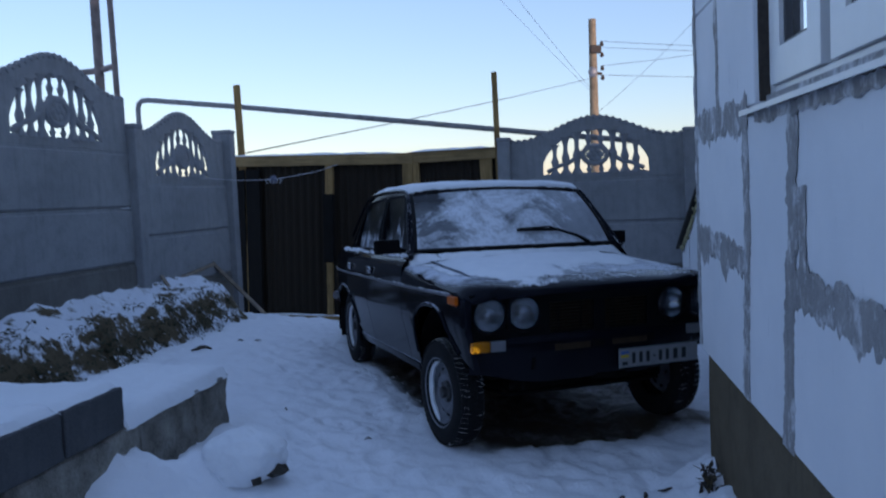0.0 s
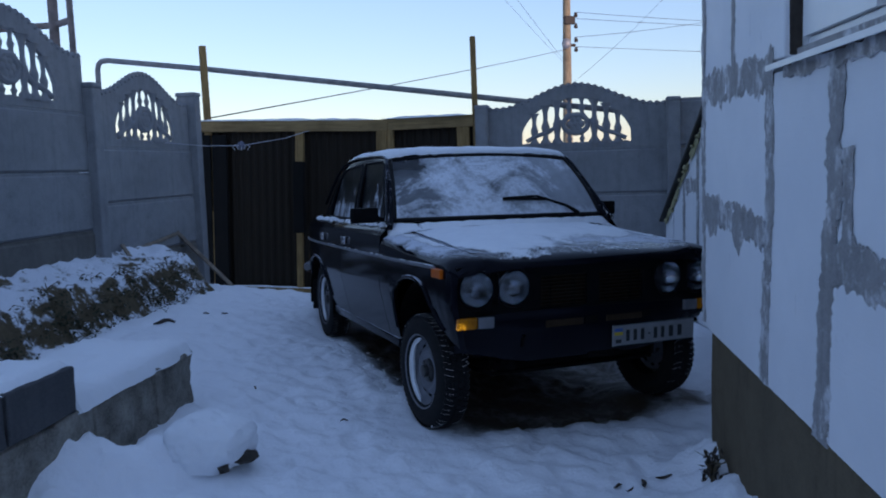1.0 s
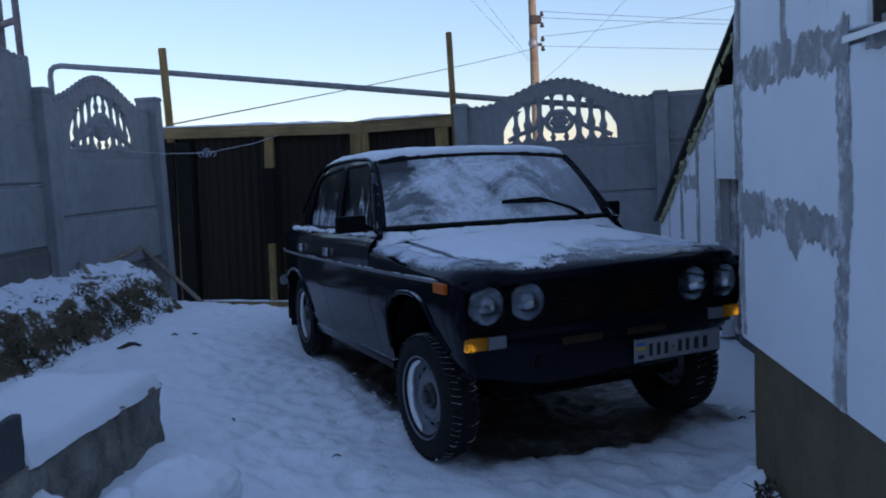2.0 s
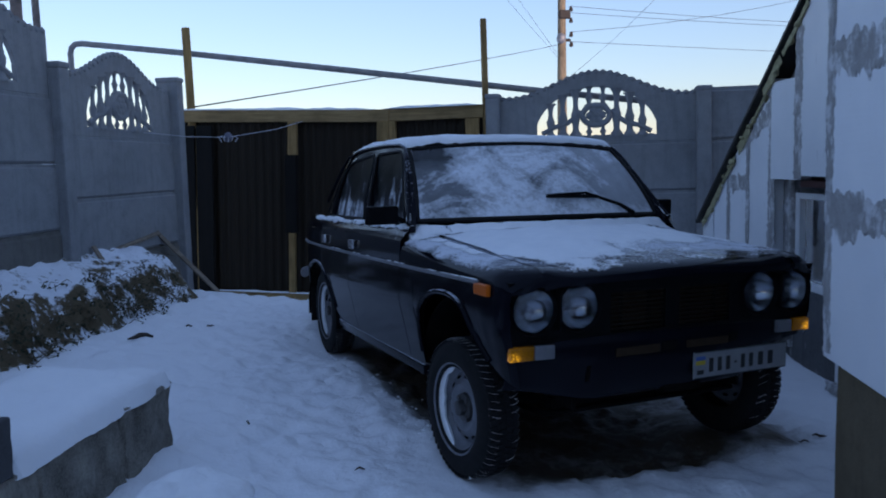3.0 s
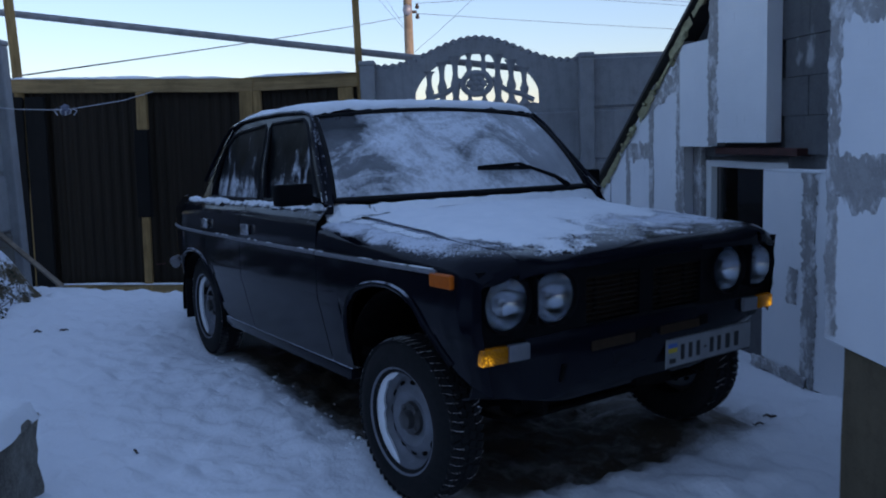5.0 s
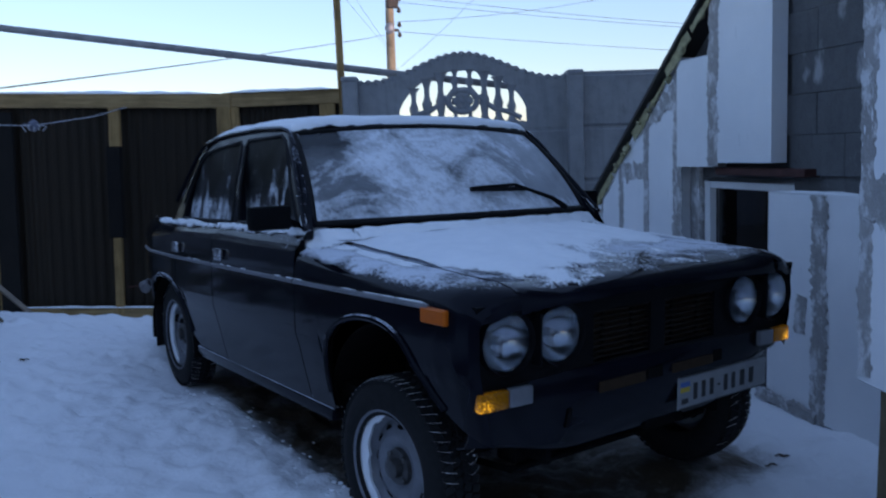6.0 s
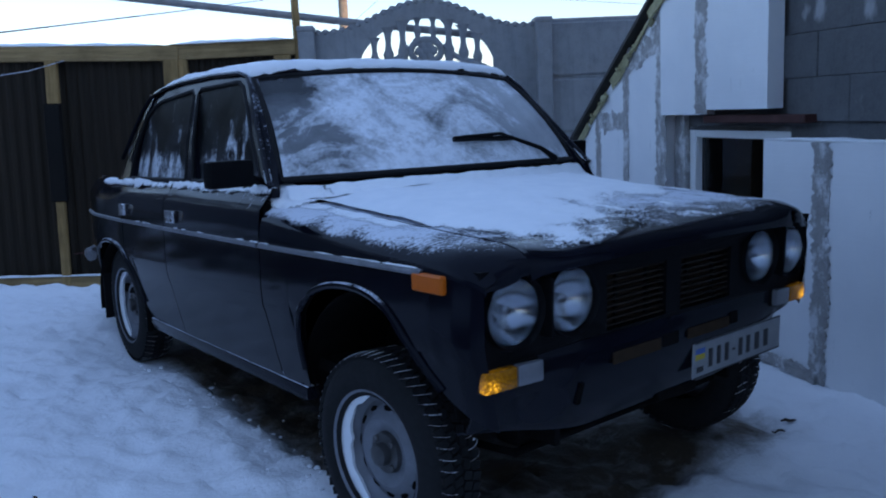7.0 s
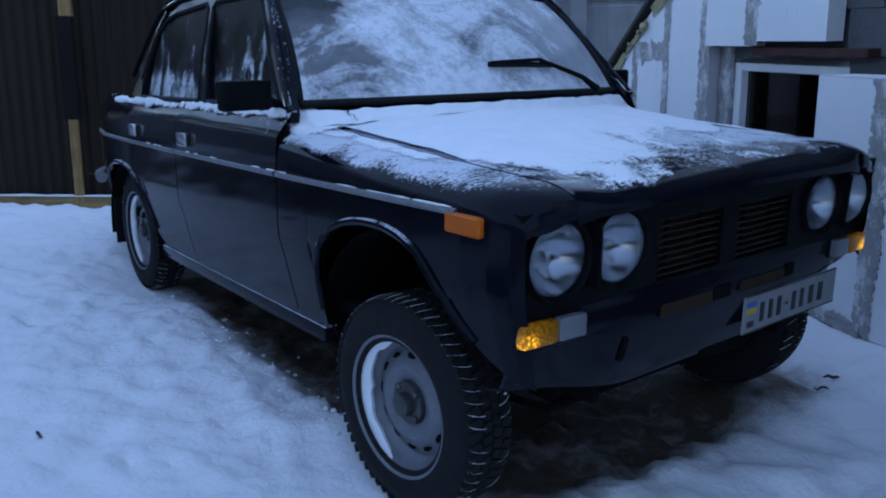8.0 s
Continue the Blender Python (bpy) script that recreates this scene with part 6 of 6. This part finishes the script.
cp("tow_eye", rough_up(box((0.10, -0.38, 0.375), (0.20, 0.06, 0.035), bevel=0.01, seg=2), 0.008, 9, 2, 3), HIDDEN, None, "dark bracket below the apron")

# wiper
wb = ws_point(0.64, 0.02) + Vector((0, -0.03, 0.012))
wt = ws_point(0.25, 0.235) + Vector((0, -0.03, 0.020))
wiper = cp("wiper", tube([wb, wb.lerp(wt, 0.3) + Vector((0, -0.008, 0.012)), wt], [0.014, 0.009, 0.007], 8), BLACK, None, "black windscreen wiper")
bl = [ws_point(-0.075 + 0.44 * i / 8, 0.225 - 0.012 * (i / 8)) + Vector((0, -0.012, 0.010)) for i in range(9)]
cp("blade", tube(bl, 0.010, 6), GASKET, wiper)
cp("blade_frame", tube([bl[0] + Vector((0, -0.004, 0.004)), (bl[1] + bl[2]) / 2 + Vector((0, -0.010, 0.009)), wt, (bl[6] + bl[7]) / 2 + Vector((0, -0.010, 0.009)), bl[8] + Vector((0, -0.004, 0.004))], 0.0065, 6), BLACK, wiper)


# wheels
def wheel(x, y, sign):
    """Steel wheel with a winter tyre; the outer face looks towards sign * x."""
    R = 0.296
    m = Matrix.Translation((x, y, R - 0.004 + (0.014 if x > 0 else 0.0))) @ Matrix.Rotation(radians(5.0 if y < 1 else 0.0), 4, "Z") @ (Matrix.Identity(4) if sign > 0 else Matrix.Rotation(math.pi, 4, "Z"))
    prof = [(-0.052, 0.172), (-0.068, 0.190), (-0.074, 0.225), (-0.070, 0.262), (-0.058, 0.280), (-0.03, 0.2845), (0.03, 0.2845), (0.060, 0.280), (0.074, 0.262), (0.080, 0.225), (0.076, 0.190), (0.064, 0.172)]
    wh = part("wheel", lathe([(0.058, 0.178), (0.074, 0.186), (0.078, 0.193), (0.072, 0.195), (0.064, 0.189), (0.054, 0.174), (0.040, 0.170), (0.020, 0.164), (0.010, 0.150), (0.014, 0.134), (0.032, 0.114), (0.038, 0.098), (0.030, 0.078), (0.022, 0.060), (0.034, 0.050), (0.034, 0.0)], 48), RIM, car, "grey painted steel wheel", True, m)
    part("tyre", lathe(prof, 72), RUBBER, wh, "studded black winter tyre", True, m)
    # shoulder lettering ring and tread blocks
    bm = bmesh.new()
    for k in range(60):
        a = 2 * math.pi * k / 60
        for row, (xx, ww, off) in enumerate(((-0.047, 0.032, 0.0), (-0.014, 0.028, 0.45), (0.019, 0.028, 0.1), (0.051, 0.032, 0.6))):
            rr = Matrix.Rotation(a + off * 2 * math.pi / 60, 4, "X") @ Matrix.Translation((xx, 0, 0.2875 - 0.0035 * (abs(xx) > 0.04))) @ pose(0, 0, 0, 0, math.degrees(0.12) * (1 if xx > 0 else -1) * (abs(xx) > 0.04), 16 * (1 if xx > 0 else -1))
            add_box(bm, (0, 0, 0), (ww, 0.0225, 0.013), rr)
    part("tread", bm, RUBBER, wh, "", False, m)
    bm = bmesh.new()
    rr_ = random.Random(int((x + 3) * 100 + y * 10))
    for k in range(120):      # snow packed in the grooves
        if rr_.random() < 0.05:
            a = 2 * math.pi * (k + 0.5 + rr_.uniform(-0.2, 0.2)) / 120
            xx = rr_.choice((-0.052, -0.034, 0.002, 0.04, 0.058))
            add_box(bm, (0, 0, 0), (rr_.uniform(0.010, 0.026), 0.005, 0.010), Matrix.Rotation(a, 4, "X") @ Matrix.Translation((xx, 0, 0.2855)))
    for k in range(60):       # thin curved lines of snow in the cross grooves
        for xx, off in ((0.056, 0.6), (-0.052, 0.0)):
            if rr_.random() < (0.85 if xx > 0 else 0.4):
                a0 = 2 * math.pi * (k + 0.5 + off) / 60
                sx = 1 if xx > 0 else -1
                pts = [Matrix.Rotation(a0 + 0.05 * (q_ / 4) ** 2, 4, "X") @ Vector((sx * (0.024 + 0.046 * q_ / 4), 0, 0.2944 - 0.0085 * (q_ / 4) ** 3)) for q_ in range(5)]
                add_tube(bm, pts, rr_.uniform(0.0003, 0.0008), 4, False)
    tagged(part("packed_snow", bm, SNOW, wh, "snow packed into the tread", False, m), kind="stuff")
    part("hub", lathe([(0.020, 0.062), (0.036, 0.058), (0.040, 0.034), (0.062, 0.031), (0.066, 0.022), (0.066, 0.0)], 28), HUB, wh, "bare hub with nuts", True, m)
    for k in range(4):
        a = math.pi / 4 + k * math.pi / 2
        part("wheel_nut", lathe([(0.020, 0.012), (0.042, 0.011), (0.046, 0.007), (0.046, 0.0)], 8), HUB, wh, "", False, m @ Matrix.Translation((0, 0.049 * math.cos(a), 0.049 * math.sin(a))))
    for k in range(12):       # vent holes as dark blobs, their shade put into the colour
        a = 2 * math.pi * k / 12
        bm = bmesh.new()
        bmesh.ops.create_icosphere(bm, subdivisions=1, radius=0.015)
        bm.transform(Matrix.Rotation(a, 4, "X") @ Matrix.Translation((0.019, 0, 0.128)) @ Matrix.Diagonal((0.5, 1.3, 0.7, 1)))
        part("vent_hole", bm, HIDDEN, wh, "", True, m)
    if sign < 0:              # snow lodged in the lower curve of the rim
        rows = []
        for i in range(41):
            a = math.radians(95 + 165 * i / 40)
            k = math.sin(math.pi * i / 40) ** 0.6
            w = 0.052 * k * (0.75 + 0.6 * fbm(i * 0.11, 2, 1))
            rows.append([(0.062 - 0.010 * t, (0.184 - w * t) * math.cos(a), (0.180 - w * t) * math.sin(a)) for t in (0, 0.25, 0.5, 0.75, 1.0)])
        bm = thick(grid(rows), 0.012)
        part("rim_snow", bm, SNOW, wh, "snow lodged in the rim", True, m)
    return wh


for x, y, s in ((-0.690, 0.0, -1), (0.672, 0.055, 1), (-0.645, 2.424, -1), (0.645, 2.424, 1)):
    wheel(x, y, s)
part("front_axle", tube([(-0.6, 0.0, 0.30), (0.6, 0.0, 0.30)], 0.03, 10), HIDDEN, car, "", True)
part("rear_axle", tube([(-0.6, 2.424, 0.30), (0.6, 2.424, 0.30)], 0.045, 10), HIDDEN, car, "", True)
for s in (-1, 1):
    part("mud_flap", box((s * 0.71, 2.78, 0.31), (0.05, 0.012, 0.30), bevel=0.004), GASKET, car)

# ---- snow lying on the car ----
CS = CAR @ RAKE


def mat_powder():
    """Snow that thins out to loose powder where its cover runs low."""
    q = Mat("powder_snow")
    at = q.t.nodes.new("ShaderNodeAttribute")
    at.attribute_name = "cover"
    big, fine = q.noise(13, 6, 0.68), q.noise(105, 5, 0.78)
    v = q.math("ADD", at.outputs["Fac"], q.math("ADD", q.math("MULTIPLY", q.math("SUBTRACT", fine, 0.5), 1.7), q.math("MULTIPLY", q.math("SUBTRACT", big, 0.5), 1.5)))
    f = q.ramp(q.math("ADD", q.math("MULTIPLY", v, 0.5), 0.5), ((0.44, 0.0), (0.58, 1.0)))
    a = q.bump(q.noise(9, 5), 0.30, 0.02)
    q.bump(fine, 0.30, 0.002, a)
    q.set(color=q.mix(q.ramp(big, ((0.35, 0.0), (0.7, 1.0))), (0.84, 0.87, 0.91), (0.91, 0.93, 0.96)), rough=0.75, spec=0.2)
    clear = q.t.nodes.new("ShaderNodeBsdfTransparent")
    mx = q.t.nodes.new("ShaderNodeMixShader")
    q.t.links.new(f, mx.inputs[0])
    q.t.links.new(clear.outputs[0], mx.inputs[1])
    q.t.links.new(q.b.outputs[0], mx.inputs[2])
    q.t.links.new(mx.outputs[0], q.t.nodes["Material Output"].inputs["Surface"])
    return q.m


POWDER = mat_powder()


def snow_cover(name, point, nu, nv, depth, cover, label):
    """A snow blanket over a panel; where cover sinks below zero the panel shows."""
    rows, covers = [], []
    for j in range(nv + 1):
        row = []
        covers.append([])
        for i in range(nu + 1):
            u, v = -1 + 2 * i / nu, j / nv
            p = point(u, v)
            c = cover(p.x, p.y, u, v, p.z)
            covers[-1].append(c)
            e = 0.004
            nn = (point(min(1, u + e), v) - point(max(-1, u - e), v)).cross(point(u, min(1, v + e)) - point(u, max(0, v - e))).normalized()
            row.append(skewed(p) + (nn if nn.z > 0 else -nn) * ((0.0016 + (depth + 0.002 * fbm(p.x * 9, p.y * 9, p.z * 9)) * smooth_step(-0.2, 1.0, c))))
        rows.append(row)
    bm = grid(rows)
    flat = [c for r in covers for c in r]
    bm.verts.index_update()
    layer = bm.verts.layers.float.new("cover")
    for v in bm.verts:
        v[layer] = flat[v.index]
    bmesh.ops.delete(bm, geom=[f for f in bm.faces if all(flat[v.index] < -0.75 for v in f.verts)], context="FACES")
    return tagged(part(name, bm, POWDER, smooth=True, m=CS), label, "snow", kind="stuff")


def hood_cover(x, y, u, v, z):
    edge = lerp_table([(-0.60, -0.46), (-0.42, -0.455), (-0.25, -0.38), (0.0, -0.28), (0.3, -0.17), (0.6, -0.03)], x)
    n = 0.7 * fbm(x * 4 + 3, y * 4, z * 4, 3) + 0.45 * fbm(x * 12, y * 12, z * 12 + 5, 2)
    c = (y - edge) * 3.2 + n * 0.75
    c -= 0.8 * smooth_step(0.84, 1.0, abs(u)) * (1 - 0.5 * smooth_step(0.35, 0.8, v)) + 0.9 * smooth_step(0.62, 1.0, abs(u)) * (1 - smooth_step(0.10, 0.50, v))
    c -= 0.55 * math.exp(-(((x - 0.30) / 0.22) ** 2 + ((y + 0.17) / 0.05) ** 2))
    nose = smooth_step(-0.10, -0.40, x)      # the snow reaches further down the nose on one side
    c -= (2.0 - 1.3 * nose) * (1 - smooth_step(0.025 - 0.02 * nose, 0.085 - 0.03 * nose, v)) + 1.2 * smooth_step(0.985, 1.0, v) + 1.5 * (1 - smooth_step(0.02, 0.06, v)) * smooth_step(0.85, 0.95, abs(u))
    return min(c, 0.8)


snow_cover("snow_on_hood", hood_point, 200, 170, 0.012, hood_cover, "patchy snow lying on the car's hood")


def roof_snow():
    """A blanket with rolled edges over the whole roof."""
    us = [math.sin(math.pi / 2 * (-1 + 2 * i / 80)) for i in range(81)]
    vs = [0.5 - 0.5 * math.cos(math.pi * j / 110) for j in range(111)]
    rows = []
    for v in vs:
        row = []
        for u in us:
            p = roof_point(u, v)
            d = min((1 - abs(u)) * 0.62 + 0.006 * fbm(p.y * 12, 1, 2), v * 1.2 + 0.003 * fbm(p.x * 14, 4, 2), (1 - v) * 1.2)
            k = max(0.0, min(1.0, d / 0.035))
            p.z += -0.004 + 0.037 * math.sqrt(1 - (1 - k) ** 2) * (0.95 + 0.2 * fbm(p.x * 5, p.y * 5, 2)) + 0.002 * fbm(p.x * 30, p.y * 30, 3)
            p.y -= 0.012 * (1 - min(1, v / 0.02))
            row.append(p)
        rows.append(row)
    return tagged(part("snow_on_roof", grid(rows), SNOW, smooth=True, m=CS), "even snow blanket on the car's roof", "snow", kind="stuff")


roof_snow()


def fender_cover_point(sign):
    def f(u, v):
        y = -0.45 + 1.05 * v
        w, zf = lerp_table(WIDTH, y), fender_top(y)
        k = (u + 1) / 2
        x = 0.618 + (w - 0.015 - 0.618) * k
        q = smooth_step(-0.34, -0.474, y)
        z = lerp_table([(0.618, zf + 0.012), (w - 0.085, zf + 0.008 - 0.010 * q), (w - 0.055, zf - 0.018 * q), (w - 0.03, zf - 0.012 - 0.020 * q), (w - 0.012, zf - 0.028 - 0.012 * q)], x)
        return Vector((sign * x, y, z + 0.001))
    return f


def fender_cover(x, y, u, v, z):
    n = 0.7 * fbm(x * 5 + 7, y * 5, z * 5, 3) + 0.4 * fbm(x * 14, y * 14, z * 14 + 5, 2)
    return 0.0 + 0.45 * v + 0.4 * smooth_step(0.8, 1.0, v) - 1.9 * smooth_step(-0.5, 0.7, u) - 1.1 * (1 - smooth_step(0.05, 0.50, v)) + 0.7 * n


for sign in (-1, 1):
    snow_cover("snow_on_fender", fender_cover_point(sign), 34, 200, 0.005, fender_cover, "thin blown snow on the car's front fender")


def ledge_point(sign):
    def f(u, v):
        y = 0.60 + 2.03 * v
        k = (u + 1) / 2
        z = 1.022 - 0.012 * k - 0.045 * k ** 3
        return Vector((sign * (0.722 + (side_x(y, 0.965) - 0.722) * k) if y < 2.3 else sign * (0.722 - 0.07 * (y - 2.3) + (side_x(y, 0.965) - 0.722 + 0.07 * (y - 2.3)) * k), y, z))
    return f


def ledge_cover(x, y, u, v, z):
    return 0.50 - 1.1 * smooth_step(-0.5, 0.35, u) + 0.4 * fbm(x * 6, y * 7, 2) + 0.3 * fbm(x * 30, y * 25, 4) - 1.0 * (0.89 < (y - 0.63) < 0.92)


for sign in (-1, 1):
    snow_cover("snow_on_sill", ledge_point(sign), 20, 220, 0.026, ledge_cover, "line of snow along the car's window ledge")


def cowl_point(u, v):
    a = Vector((0.69 * u, hood_rear(0.60 * u) - 0.01, 1.006 - 0.028 * u * u))
    b = ws_point(u * 0.97, 0.0) + Vector((0, -0.012, -0.012))
    return a.lerp(b, v)


def cowl_cover(x, y, u, v, z):
    return 0.75 + 0.5 * fbm(x * 6, y * 9, 3) + 0.3 * fbm(x * 22, y * 22, 6) - 0.95 * smooth_step(0.85, 1.0, v) * (0.5 + 0.5 * smooth_step(0.1, -0.3, x))


snow_cover("snow_on_cowl", cowl_point, 110, 16, 0.016, cowl_cover, "snow gathered below the car's windscreen")


def strip_snow(sign):
    """Broken thin line of snow caught on the side moulding."""
    bm = bmesh.new()
    y, r = -0.27, random.Random(5)
    while y < 2.0:
        l = r.uniform(0.03, 0.22)
        pts = [Vector((sign * (side_x(y + l * k / 6, 0.86) + 0.004), y + l * k / 6, 0.8605)) for k in range(7)]
        add_tube(bm, pts, [0.001] + [r.uniform(0.0012, 0.0034) for _ in range(5)] + [0.001], 6)
        y += l + r.choice((0.01, 0.05, 0.12, 0.3))
    return tagged(part("snow_on_trim", bm, SNOW, smooth=True, m=CS), "thin broken snow line on the car's side moulding", "snow", kind="stuff")


for sign in (-1, 1):
    strip_snow(sign)


def corner_point(sign):
    """Where fender, door and windscreen pillar meet."""
    def f(u, v):
        y, k = 0.50 + 0.22 * v, (u + 1) / 2
        return Vector((sign * (0.595 + 0.155 * k), y, 0.985 + 0.055 * smooth_step(0.25, 0.85, v) - 0.035 * k * k))
    return f


def corner_cover(x, y, u, v, z):
    return 0.55 - 0.8 * smooth_step(0.5, 1.0, u) - 0.8 * smooth_step(0.75, 1.0, v) - 0.8 * smooth_step(0.25, 0.0, v) + 0.4 * fbm(x * 16, y * 16, z * 16, 3)


for sign in (-1, 1):
    snow_cover("snow_heap", corner_point(sign), 24, 34, 0.014, corner_cover, "small snow heap at the foot of the windscreen pillar")


def pillar_snow(sign):
    """Snow caught in the gutter of the windscreen pillar."""
    bm, r = bmesh.new(), random.Random(11)
    z = 1.04
    while z < 1.36:
        l = r.uniform(0.03, 0.10)
        pts = []
        for k in range(6):
            zz = z + l * k / 5
            y = lerp_table([(c, a) for a, c in SHELL[:7]], zz)
            pts.append(Vector((sign * (shell_x(zz) + 0.004), y + 0.004, zz)))
        add_tube(bm, pts, [0.002] + [r.uniform(0.005, 0.011) * (1.2 - (z - 1.04) * 2.0) for _ in range(4)] + [0.002], 7)
        z += l + r.choice((0.0, 0.02, 0.05))
    for v in bm.verts:
        v.co += noise.noise_vector(v.co * 60) * 0.003
    return tagged(part("snow_on_pillar", bm, SNOW, smooth=True, m=CS), "broken strip of snow along the car's windscreen pillar", "snow", kind="stuff")


for sign in (-1, 1):
    pillar_snow(sign)


def crumbs(n, seed):
    """Crumbled snow along the edge of the trodden strip beside the car."""
    r = random.Random(seed)
    bm = bmesh.new()
    for _ in range(n):
        y = r.uniform(-0.1, 2.3)
        x = -0.61 - 0.03 * y / 2.3 + r.gauss(0, 0.055) + 0.06 * fbm(0.0, y * 2.5, 3)
        if y < 0.35 and x > -0.82:
            continue
        k = r.choice((0.004, 0.005, 0.006, 0.008, 0.012)) * r.uniform(0.7, 1.2)
        b = bmesh.ops.create_icosphere(bm, subdivisions=1, radius=k)
        for v in b["verts"]:
            v.co *= 1 + 0.45 * noise.noise(v.co * 70 + Vector((x * 9, y * 9, 0)))
            v.co.z *= 0.7
        bmesh.ops.translate(bm, vec=(x, y, ground_z(x, y) + k * 0.35), verts=b["verts"])
    return tagged(part("snow_crumbs", bm, SNOW, smooth=True), "crumbled snow clods beside the car", "snow", kind="stuff")


crumbs(80, 4)
